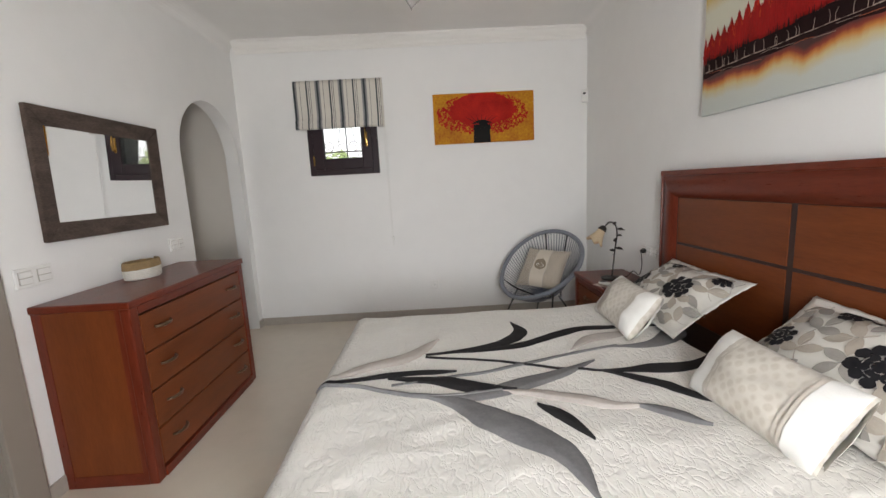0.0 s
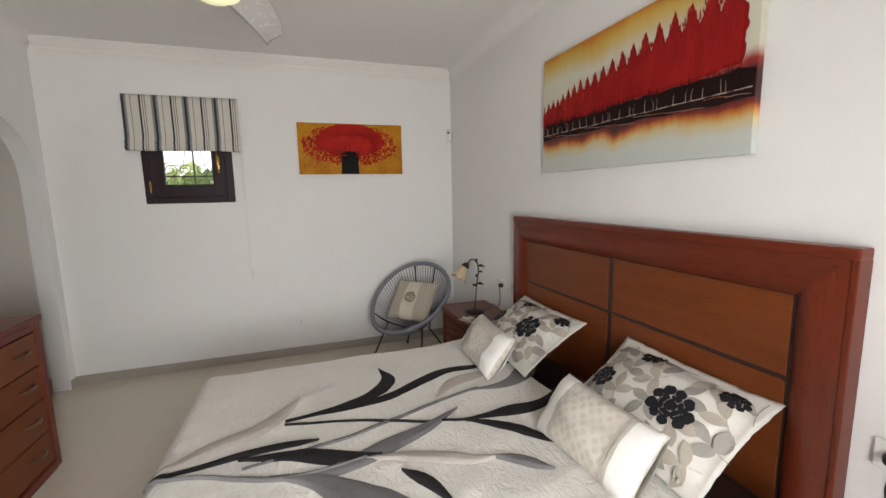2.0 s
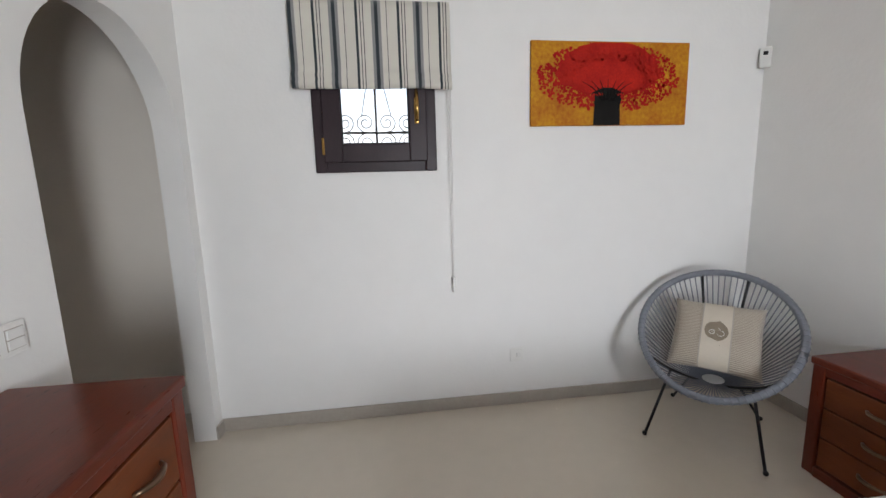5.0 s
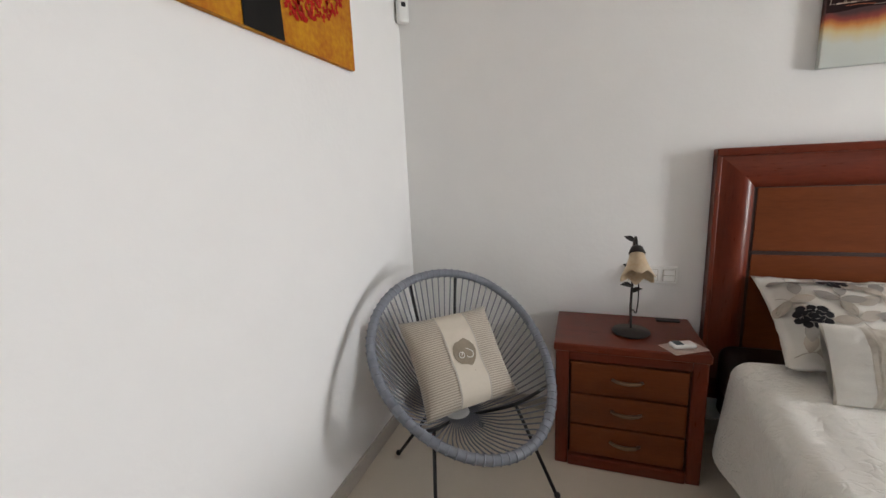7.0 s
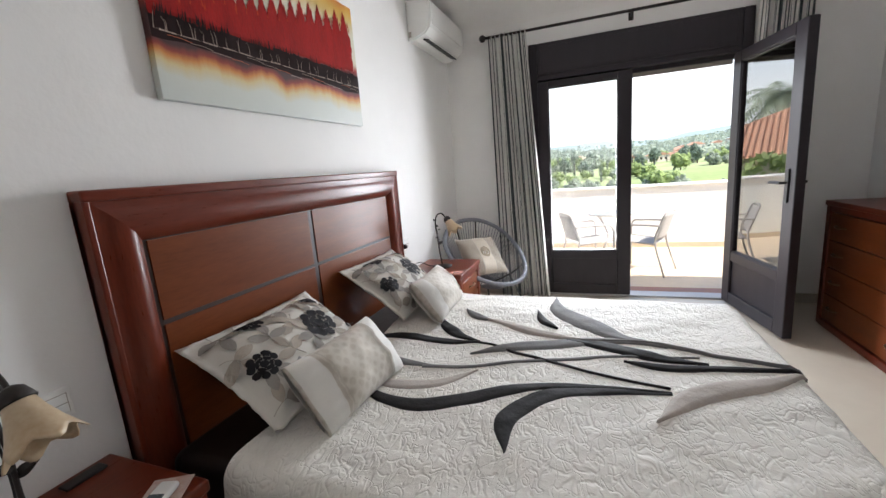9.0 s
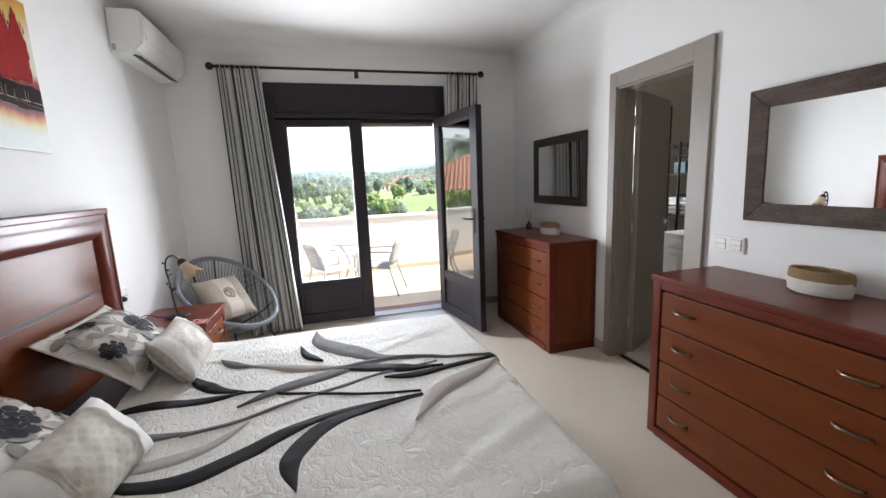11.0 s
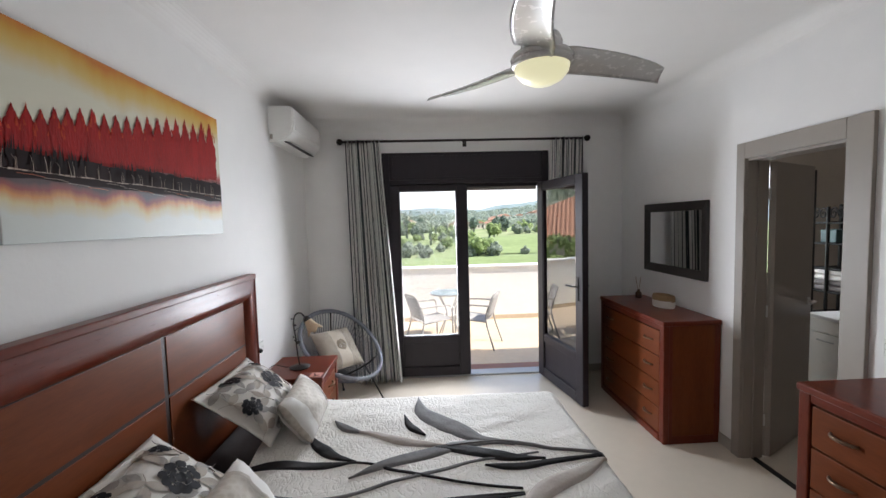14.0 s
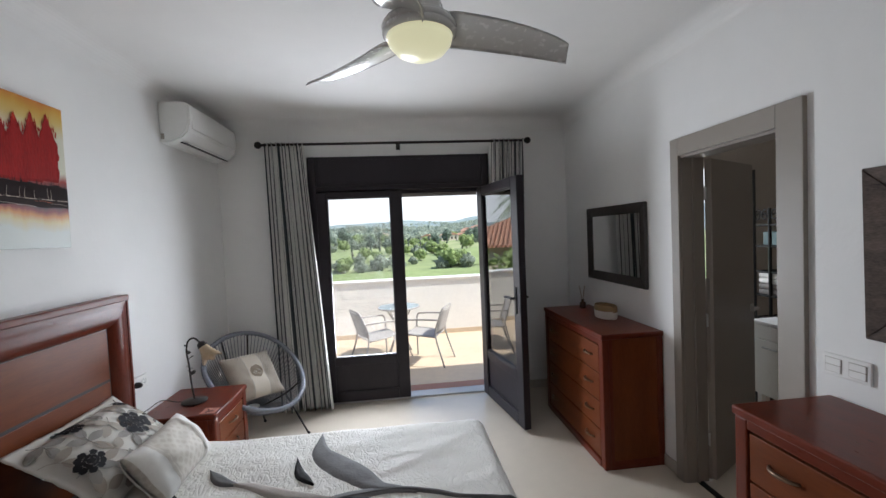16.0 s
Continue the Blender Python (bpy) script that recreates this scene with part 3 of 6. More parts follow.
tube([(0.60, 0.02, 1.0), (0.60, 0.06, 1.0), (0.50, 0.065, 1.0)], 0.009, 8, bm)
part("door_handle", bm, SILVER, bl, "satin metal lever handle")
for z in (0.25, 1.0, 1.78):
    part("hinge", tube([(-0.144, 1.716, z - 0.04), (-0.144, 1.716, z + 0.04)], 0.007, 8), SILVER, bd, "metal door hinge")
# tubes added in the hinge gap to block light, leaving two slits
part("gap_light_stop", tube([(-0.151, 1.713, 0.62), (-0.151, 1.713, 1.26)], 0.012, 8, tube([(-0.151, 1.713, 0.0), (-0.151, 1.713, 0.30)], 0.012, 8)), PVC, bd)
part("metal_strip", box(-0.10, BATH_Y0 + 0.03, F, -0.06, BATH_Y1 - 0.03, F + 0.005), BLACK, bd, "dark metal floor strip")

# ---- bathroom ----
BTILE = material("brown_wall_tile", (0.085, 0.055, 0.036), 0.35, vary=0.2, scale=2)
BUPPER = material("beige_wall_tile", (0.42, 0.36, 0.30), 0.35, vary=0.06, scale=2)
bm = box(-3.0, 0.5, F, -2.9, 3.0, H)
box(-2.9, 0.5, F, -1.43, 0.6, H, bm=bm)
box(-0.67, 0.5, F, -0.12, 0.6, H, bm=bm)
box(-1.43, 0.5, F, -0.67, 0.6, 0.98, bm=bm)
box(-1.43, 0.5, 2.1, -0.67, 0.6, H, bm=bm)
box(-2.9, 2.95, F, -0.12, 3.05, H, bm=bm)
setting("wall_bathroom", bm, BUPPER, "beige tiled bathroom walls", "wall")
setting("ceiling_bathroom", box(-3.0, 0.5, H, -0.12, 3.05, H + 0.2), CEIL, "white bathroom ceiling", "ceiling")
tw = thing("wainscot", pose(0, 0, 0), "brown wall tiles with a mosaic band", "wall tiles", kind="structure")
cell = mesh_of("tile", box(0, -0.01, 0, 0.594, 0, 0.294, 0.002), BTILE)
for k in range(4):
    for j in range(4):
        ob = new("tile", cell)
        ob.parent = tw
        ob.location = (-2.54 + 0.598 * k, 2.95, F + 0.002 + 0.298 * j)
MOS = [material("mosaic_tile", c, 0.3) for c in ((0.42, 0.36, 0.28), (0.22, 0.15, 0.10), (0.6, 0.55, 0.48))]
mos = [mesh_of("mosaic_tile", box(0, -0.012, 0, 0.116, 0, 0.046, 0.002), c) for c in MOS]
for k in range(19):
    for j in range(4):
        ob = new("mosaic_tile", mos[(k * 7 + j * 5 + k * j) % 3])
        ob.parent = tw
        ob.location = (-2.44 + 0.12 * k, 2.95, F + 1.20 + 0.05 * j)

# ---- chests of drawers ----
def bow_handle(parent, w, m):
    """A slim bowed pull, w wide along y, standing out along x."""
    pts = [(0.027 * math.sin(math.pi * k / 10) ** 0.6, -w / 2 + w * k / 10, 0) for k in range(11)]
    bm = bmesh.new()
    tube(pts, [0.006 + 0.0025 * math.sin(math.pi * k / 10) for k in range(11)], 8, bm)
    return part("handle", bm, BRONZE, parent, "bronze bow handle", smooth=True, m=m)


def chest(name, m, width, depth, height, drawers, label, category, group, handles, plinth=0.05):
    """Front towards +x, back at x = 0, width along y from 0."""
    t = thing(name, m, label, category, group)
    f = depth - 0.02
    part("top", box(0, -0.012, height - 0.036, depth + 0.004, width + 0.012, height, 0.008, seg=3), CHERRY, t)
    for y0 in (0, width - 0.03):
        part("side_panel", box(0.004, y0, 0.0, f, y0 + 0.03, height - 0.036, 0.003), PANEL_UP if width > 0.8 else CHERRY_UP, t)
    for y0, y1 in ((-0.003, 0.001), (width - 0.001, width + 0.003)):
        part("side_stile", box(0.004, y0, 0.0, 0.046, y1, height - 0.036, 0.001), CHERRY_UP, t)
        part("side_stile", box(f - 0.052, y0, 0.0, f - 0.029, y1, height - 0.036, 0.001), CHERRY_UP, t)
        part("side_rail", box(0.046, y0, 0.0, f - 0.052, y1, 0.06, 0.001), CHERRY, t)
    part("back_panel", box(0.0, 0.03, plinth, 0.008, width - 0.03, height - 0.036), CHERRY, t)
    post = 0.055
    for y0 in (-0.004, width - post + 0.004):
        part("corner_post", box(f - 0.03, y0, 0.0, depth - 0.004, y0 + post, height - 0.036, 0.006), CHERRY_UP, t)
    part("top_rail", box(f - 0.03, post - 0.004, height - 0.075, depth - 0.006, width - post + 0.004, height - 0.036, 0.004), CHERRY, t)
    part("plinth", box(f - 0.03, post - 0.004, 0.0, depth + 0.002, width - post + 0.004, plinth, 0.006), CHERRY, t)
    z0, z1 = plinth + 0.006, height - 0.081
    # the carcass is coloured near black, as painted shade in the drawer gaps
    part("carcass", box(f - 0.034, post - 0.008, plinth, f - 0.012, width - post + 0.008, height - 0.07), INLAY, t, "carcass coloured dark to paint the shadow gaps between the drawers")
    h = (z1 - z0) / drawers
    for k in range(drawers):
        d = part("drawer", box(f - 0.014, post + 0.004, z0 + h * k + 0.004, depth - 0.008, width - post - 0.004, z0 + h * (k + 1) - 0.004, 0.004), PANEL, t)
        for y in handles:
            bow_handle(d, 0.115, Matrix.Translation((depth - 0.008, y, z0 + h * (k + 0.55))))
    return t


chest("chest_of_drawers", pose(0.004, 2.567, F), 1.076, 0.440, 0.901, 4, "reddish cherry wood four drawer chest below the large mirror", "chest of drawers", "matching drawer chests", (0.20, 0.886))
chest("chest_of_drawers", pose(0.004, 0.461, F), 1.036, 0.434, 0.915, 4, "reddish cherry wood four drawer chest beside the terrace door", "chest of drawers", "matching drawer chests", (0.20, 0.836))
chest("nightstand", pose(3.361, 4.041, F, 0, 0, 180), 0.565, 0.405, 0.575, 3, "reddish cherry wood bedside table with three drawers", "nightstand", "bedside tables", (0.2825,))
chest("nightstand", pose(3.361, 1.40, F, 0, 0, 180), 0.50, 0.46, 0.575, 3, "reddish cherry wood bedside table near the terrace", "nightstand", "bedside tables", (0.25,))


# ---- mirrors ----
def wall_mirror(y0, y1, z0, z1, w, frame_mat, label, lean=0.0):
    t = thing("wall_mirror", pose(0.32 * math.sin(radians(lean)), (y0 + y1) / 2, (z0 + z1) / 2, 0, lean, 0), label, "mirror")
    hy, hz = (y1 - y0) / 2, (z1 - z0) / 2
    for name, a in (("frame_side", (-1, 0)), ("frame_side", (1, 0)), ("frame_top", (0, 1)), ("frame_bottom", (0, -1))):
        sy, sz = a
        o = [(-hy, -hz), (hy, -hz), (hy, hz), (-hy, hz)]
        i = [(-hy + w, -hz + w), (hy - w, -hz + w), (hy - w, hz - w), (-hy + w, hz - w)]
        k = {(0, -1): 0, (1, 0): 1, (0, 1): 2, (-1, 0): 3}[a]
        q = [o[k], o[(k + 1) % 4], i[(k + 1) % 4], i[k]]
        bm = bmesh.new()
        back = [bm.verts.new((0.002, y, z)) for y, z in q]
        front = [bm.verts.new((0.028 if n < 2 else 0.018, y, z)) for n, (y, z) in enumerate(q)]
        bm.faces.new(back[::-1])
        bm.faces.new(front)
        for n in range(4):
            bm.faces.new((back[n], back[(n + 1) % 4], front[(n + 1) % 4], front[n]))
        bmesh.ops.bevel(bm, geom=[e for e in bm.edges], offset=0.003, segments=2, affect="EDGES")
        part(name, bm, frame_mat, t)
    part("mirror_glass", box(0.003, -hy + w - 0.004, -hz + w - 0.004, 0.012, hy - w + 0.004, hz - w + 0.004), MIRROR, t, "clear mirror glass")
    return t


wall_mirror(2.70, 3.575, 1.149, 1.776, 0.087, FRAME_GREY, "large wall mirror in a grey washed wooden frame", 1.3)
wall_mirror(0.494, 1.358, 1.151, 1.768, 0.075, FRAME_DARK, "wall mirror in a dark brown wooden frame")


# ---- baskets, diffuser ----
def coil_basket(m, a, b, h, label):
    """An oval basket of coiled rope, white below and straw above."""
    t = thing("basket", m, label, "basket", "rope baskets")
    rows = 9
    coil = []
    for i in range(36 * rows + 1):
        k = i / 36
        g = 1 + 0.05 * math.sin(math.pi * k / rows) - 0.02
        coil.append(((a - 0.006) * g * math.cos(2 * math.pi * k), (b - 0.006) * g * math.sin(2 * math.pi * k), h * (k * (rows - 1) / rows + 0.5) / rows + 0.0012 * math.sin(i * 2.0)))
    low, high = tube(coil[:36 * 5 + 1], h / rows * 0.58, 6), tube(coil[36 * 5:], h / rows * 0.58, 6)
    part("body", low, ROPE_WHITE, t, "white cotton rope body", smooth=True)
    part("rim", high, ROPE_STRAW, t, "straw coloured rope rim", smooth=True)
    part("bottom", lathe([(0.001, 0.002), (a - 0.008, 0.002), (a - 0.008, 0.008), (0.001, 0.008)], 32, sy=b / a), ROPE_WHITE, t)
    return t


ROPE_WHITE = material("white_rope", (0.68, 0.65, 0.59), 0.9, vary=0.1, scale=30, bump=0.4, bump_scale=120)
ROPE_STRAW = material("straw_rope", (0.30, 0.20, 0.095), 0.85, vary=0.25, scale=30, bump=0.4, bump_scale=120)
coil_basket(pose(0.125, 3.125, 0.882, 0, 0, 88), 0.115, 0.075, 0.105, "oval rope basket, white with a straw rim, on the chest")
coil_basket(pose(0.145, 1.015, 0.896, 0, 0, 88), 0.112, 0.075, 0.105, "oval rope basket, white with a straw rim, near the terrace")
t = thing("reed_diffuser", pose(0.14, 0.605, 0.895), "small brown glass diffuser bottle with reeds", "diffuser")
part("bottle", lathe([(0.024, 0), (0.027, 0.004), (0.027, 0.05), (0.012, 0.062), (0.012, 0.078), (0.015, 0.08)], 20), material("amber_glass", (0.06, 0.025, 0.015), 0.15), t, smooth=True)
for k in range(4):
    a = k * 1.7
    part("reed", tube([(0, 0, 0.05), (0.03 * math.cos(a), 0.03 * math.sin(a), 0.20)], 0.0016, 5), material("reed", (0.35, 0.22, 0.12), 0.8), t)

# ---- bed ----
BX0, BX1, BY0, BY1, BZ = 1.27, 3.27, 1.60, 3.39, 0.495
bed = thing("bed", pose(0, 0, 0), "double bed with a tall cherry wood headboard", "bed")
part("headboard_back", box(3.335, 1.482, F + 0.2, E - 0.002, 3.413, 1.30, 0.002), CHERRY, bed)
for name, y0, y1, z0, z1 in (("headboard_post", 1.482, 1.50, F, 1.332), ("headboard_post", 3.395, 3.413, F, 1.332)):
    part(name, box(3.30, y0, z0, E - 0.004, y1, z1, 0.004), CHERRY_UP, bed)
part("headboard_rail", box(3.296, 1.48, 1.30, E - 0.004, 3.415, 1.334, 0.006), CHERRY, bed)


def bolection(y0, z0, y1, z1):
    """A raised, rounded bar of the headboard's frame, mitred at its ends."""
    w = 0.135
    bm = bmesh.new()
    prof = [(0.0, 3.305), (0.02, 3.303), (0.035, 3.296), (0.075, 3.29), (0.105, 3.30), (0.125, 3.318), (w, 3.33)]
    rows = []
    for d, x in prof:
        if y0 == y1:
            s = 1 if y0 < 2.4 else -1
            rows.append((bm.verts.new((x, y0 + s * d, z0)), bm.verts.new((x, y0 + s * d, z1 - d))))
        else:
            rows.append((bm.verts.new((x, y0 + d, z0 - d)), bm.verts.new((x, y1 - d, z0 - d))))
    for a, b in zip(rows, rows[1:]):
        bm.faces.new((a[0], a[1], b[1], b[0]))
    return bm


part("headboard_moulding", bolection(1.50, 0.3, 1.50, 1.30), CHERRY_UP, bed, smooth=True)
part("headboard_moulding", bolection(3.395, 0.3, 3.395, 1.30), CHERRY_UP, bed, smooth=True)
part("headboard_moulding", bolection(1.50, 1.30, 3.395, 1.30), CHERRY, bed, smooth=True)
for y0, y1 in ((1.635, 2.440), (2.456, 3.26)):
    for z0, z1 in ((0.3, 0.880), (0.896, 1.165)):
        part("headboard_panel", box(3.322, y0 + 0.008, z0, 3.336, y1 - 0.008, z1, 0.002), PANEL, bed, "orange brown veneer panel")
bm = box(3.326, 1.63, 0.3, 3.337, 3.265, 1.178)
part("inlay", bm, INLAY, bed, "dark inlay strips")
part("bed_base", box(BX0 + 0.06, BY0 + 0.05, 0.14, 3.31, BY1 - 0.05, 0.26, 0.02), SHEET, bed, "dark padded base")
part("mattress", box(BX0 + 0.04, BY0 + 0.03, 0.26, 3.295, BY1 - 0.03, BZ - 0.015, 0.05, seg=4), SHEET, bed, "mattress in a dark brown satin sheet", smooth=True)
for x in (BX0 + 0.14, 3.1):
    for y in (BY0 + 0.10, BY1 - 0.10):
        part("leg", lathe([(0.02, F), (0.024, F + 0.01), (0.024, 0.14)], 14, bm=None), SILVER, bed, m=Matrix.Translation((x, y, 0)))


def quilt_height(x, y):
    """Soft folds of the bedspread, on top of the mattress."""
    z = BZ + 0.012 * noise.noise((x * 1.4, y * 1.4, 2.0)) + 0.006 * noise.noise((x * 4.5, y * 4.5, 5.0))
    z += 0.009 * max(0, noise.noise((x * 2.0 + y * 1.2, y * 9.0 - x * 4.0, 8.0))) + 0.003 * noise.noise((x * 3.0, y * 16.0 + x * 2.0, 4.0))
    return z + 0.035 * max(0.0, (x - 2.75)) / 0.35


quilt = thing("bedspread", pose(0, 0, 0), "cream quilted bedspread with grey and black leaf shapes", "bedspread")
bm = bmesh.new()
R = 0.07
drop = 0.39
ext = R * math.pi / 2 + drop - R
X0, X1, Y0, Y1 = BX0 + R, 3.0, BY0 + R, BY1 - R
nx, ny = 130, 170
grid = []
for i in range(nx + 1):
    row = []
    for j in range(ny + 1):
        u = X0 - ext + (X1 - X0 + ext) * i / nx
        v = Y0 - ext + (Y1 - Y0 + 2 * ext) * j / ny
        if i == nx:
            u += 0.03 * noise.noise((v * 2.5, 0, 1))
        cx, cy = max(u, X0), min(max(v, Y0), Y1)
        du, dv = u - cx, v - cy
        d = math.hypot(du, dv)
        z = quilt_height(cx, cy)
        if d > 1e-6:
            a = min(d / R, math.pi / 2)
            down = max(0, d - R * math.pi / 2)
            wave = 0.022 * math.sin((cx - cy) * 13 + 3 * noise.noise((cx * 2, cy * 2, 0))) * min(1, down / 0.25)
            out = R * math.sin(a) + 0.08 * down + wave
            x, y = cx + du / d * out, cy + dv / d * out
            z -= R * (1 - math.cos(a)) + down
        else:
            x, y = u, v
        row.append(bm.verts.new((x, y, max(z, 0.05 + 0.01 * math.sin(u * 9 + v * 7)))))
    grid.append(row)
for i in range(nx):
    for j in range(ny):
        bm.faces.new((grid[i][j], grid[i + 1][j], grid[i + 1][j + 1], grid[i][j + 1]))
part("cloth", bm, QUILT, quilt, smooth=True)


def on_quilt(x, y):
    cx, cy = max(x, X0), min(max(y, Y0), Y1)
    z = quilt_height(cx, cy)
    d = math.hypot(x - cx, y - cy)
    if d > 1e-6:
        a = min(d / R, math.pi / 2)
        out = R * math.sin(a)
        down = max(0, d - R * math.pi / 2)
        return cx + (x - cx) / d * (out + 0.004), cy + (y - cy) / d * (out + 0.004), z - R * (1 - math.cos(a)) - down + 0.004 * math.cos(a)
    return x, y, z


def leaf_on_quilt(points, width, mat, label, peak=0.5, ends=(0.0, 0.0)):
    """A sewn-on leaf: a ribbon along a few points, widest at peak."""
    pts = spline([(x, y, 0) for x, y in points], 36)
    bm = bmesh.new()
    rows = []
    for k, p in enumerate(pts):
        s = k / 36
        d = (pts[min(k + 1, 36)] - pts[max(k - 1, 0)]).normalized()
        side = Vector((-d.y, d.x, 0))
        w = s / peak if s < peak else (1 - s) / (1 - peak)
        w = max(math.sin(math.pi / 2 * min(1, w)) * width, ends[0] if s < 0.5 else ends[1], 0.003) / 2
        row = []
        for c in range(-3, 4):
            q = p + side * w * (c / 3 + 0.05 * noise.noise((k * 0.35, c, width * 90)))
            x, y, z = on_quilt(q.x, q.y)
            row.append(bm.verts.new((x, y, z + (0.0045 + 0.0006 * len(quilt.children)) * (1 - (c / 3) ** 6) - 0.001)))
        rows.append(row)
    for a, b in zip(rows, rows[1:]):
        for c in range(6):
            bm.faces.new((a[c], a[c + 1], b[c + 1], b[c]))
    return part("leaf", bm, mat, quilt, label, smooth=True)


BK, GR, TP = "charcoal satin leaf", "grey satin leaf", "taupe satin leaf"
leaf_on_quilt([(2.235, 3.10), (2.26, 2.93), (2.14, 2.77), (1.96, 2.71), (1.74, 2.68)], 0.090, AP_BLACK, BK, 0.33, (0, 0.014))
leaf_on_quilt([(2.98, 2.84), (2.79, 2.90), (2.60, 2.925), (2.43, 2.85), (2.24, 2.74), (2.04, 2.69), (1.74, 2.67)], 0.085, AP_BLACK, BK, 0.42, (0.02, 0.014))
leaf_on_quilt([(2.90, 2.82), (2.75, 2.81), (2.58, 2.77), (2.44, 2.64)], 0.085, AP_TAUPE, TP, 0.5)
leaf_on_quilt([(3.05, 2.80), (2.98, 2.71), (2.85, 2.64), (2.62, 2.65)], 0.125, AP_GREY, GR, 0.3, (0.03, 0.02))
leaf_on_quilt([(2.68, 2.66), (2.49, 2.62), (2.28, 2.54), (2.11, 2.49), (1.96, 2.44), (1.78, 2.41), (1.60, 2.38)], 0.024, AP_GREY, "grey satin stem", 0.5, (0.02, 0.012))
leaf_on_quilt([(1.74, 2.645), (2.0, 2.58), (2.26, 2.48), (2.44, 2.41), (2.53, 2.39)], 0.018, AP_BLACK, "charcoal satin stem", 0.5, (0.014, 0.014))
leaf_on_quilt([(2.50, 2.395), (2.70, 2.40), (2.88, 2.39), (3.05, 2.47)], 0.085, AP_BLACK, BK, 0.5, (0.014, 0.03))
leaf_on_quilt([(2.50, 2.39), (2.62, 2.32), (2.72, 2.22), (2.80, 2.10)], 0.075, AP_BLACK, BK, 0.55, (0.014, 0))
leaf_on_quilt([(2.51, 2.51), (2.34, 2.41), (2.15, 2.34), (2.0, 2.28), (1.85, 2.26), (1.70, 2.30)], 0.10, AP_GREY, GR, 0.4, (0, 0.01))
leaf_on_quilt([(1.27, 2.43), (1.46, 2.45), (1.70, 2.485), (1.88, 2.47)], 0.05, AP_BLACK, BK, 0.75, (0.022, 0))
leaf_on_quilt([(1.58, 2.44), (1.78, 2.40), (1.97, 2.32), (2.11, 2.29)], 0.095, AP_BLACK, BK, 0.55, (0.012, 0.02))
leaf_on_quilt([(1.28, 2.44), (1.44, 2.55), (1.65, 2.66), (1.81, 2.86)], 0.105, AP_TAUPE, TP, 0.62, (0.014, 0))
leaf_on_quilt([(1.74, 2.27), (1.87, 2.22), (1.97, 2.12), (2.08, 2.01), (2.18, 1.88), (2.205, 1.69)], 0.15, AP_GREY, GR, 0.55)
leaf_on_quilt([(2.05, 2.28), (2.18, 2.25), (2.33, 2.19), (2.44, 2.13), (2.54, 2.11)], 0.07, AP_TAUPE, TP, 0.45)
leaf_on_quilt([(2.50, 2.12), (2.59, 2.07), (2.685, 1.975)], 0.06, AP_GREY, GR, 0.6)
leaf_on_quilt([(2.16, 2.17), (2.24, 2.07), (2.285, 1.94)], 0.055, AP_BLACK, BK, 0.4)
leaf_on_quilt([(1.26, 2.425), (1.48, 2.375), (1.62, 2.315), (1.76, 2.27), (1.90, 2.27), (2.05, 2.29)], 0.020, AP_GREY, "grey satin stem", 0.5, (0.012, 0.012))


# ---- pillows ----
def flower(parent, cx, cz, r, depth, mat, seed, petals=9):
    """A printed peony: rings of lobes laid on a pillow's face, with pale lines between; depth(x, z) gives the face."""
    bm = bmesh.new()
    rnd = random.Random(seed)
    for ring, (far, count, size) in enumerate(((0.76, petals, 0.25), (0.46, 6, 0.235), (0.14, 3, 0.19))):
        for k in range(count):
            a = 2 * math.pi * (k + 0.5 * ring) / count + rnd.uniform(-0.12, 0.12)
            f = far * rnd.uniform(0.92, 1.06)
            pr = r * size * rnd.uniform(0.9, 1.12)
            patch(bm, cx + r * f * math.cos(a), cz + r * f * 0.9 * math.sin(a), pr, pr * 0.85, a + 1.57, depth, 0.0050 + 0.0004 * ring + 0.0003 * (k % 2))
    ob = part("printed_flower", bm, mat, parent)
    if r > 0.055:
        bm = bmesh.new()
        for k in range(10):
            a, f = k * 0.63 + rnd.uniform(-0.1, 0.1), 0.52 if k % 2 else 0.28
            arc = [(cx + r * f * math.cos(a + t), cz + 0.9 * r * f * math.sin(a + t)) for t in (-0.32, -0.16, 0, 0.16, 0.32)]
            tube([(u, depth(u, v) - 0.0066, v) for u, v in arc], 0.0009, 4, bm)
        part("printed_line", bm, PRINT_GREY, ob)
    return ob


def patch(bm, cx, cz, a, b, turn, depth, lift, tip=False):
    """A small disc or leaf shape that follows the pillow's face."""
    n = 14
    rim = []
    for k in range(n):
        t = 2 * math.pi * k / n
        u, v = a * math.cos(t), b * math.sin(t) * ((1 - 0.75 * abs(math.cos(t)) ** 3) if tip else 1 + 0.1 * math.cos(5 * t))
        x, z = cx + u * math.cos(turn) - v * math.sin(turn), cz + u * math.sin(turn) + v * math.cos(turn)
        mid = ((x + cx) / 2, (z + cz) / 2)
        rim.append((bm.verts.new((x, depth(x, z) - lift, z)), bm.verts.new((mid[0], depth(*mid) - lift, mid[1]))))
    c = bm.verts.new((cx, depth(cx, cz) - lift, cz))
    for k in range(n):
        (o1, i1), (o2, i2) = rim[k], rim[(k + 1) % n]
        bm.faces.new((o1, o2, i2, i1))
        bm.faces.new((i1, i2, c))


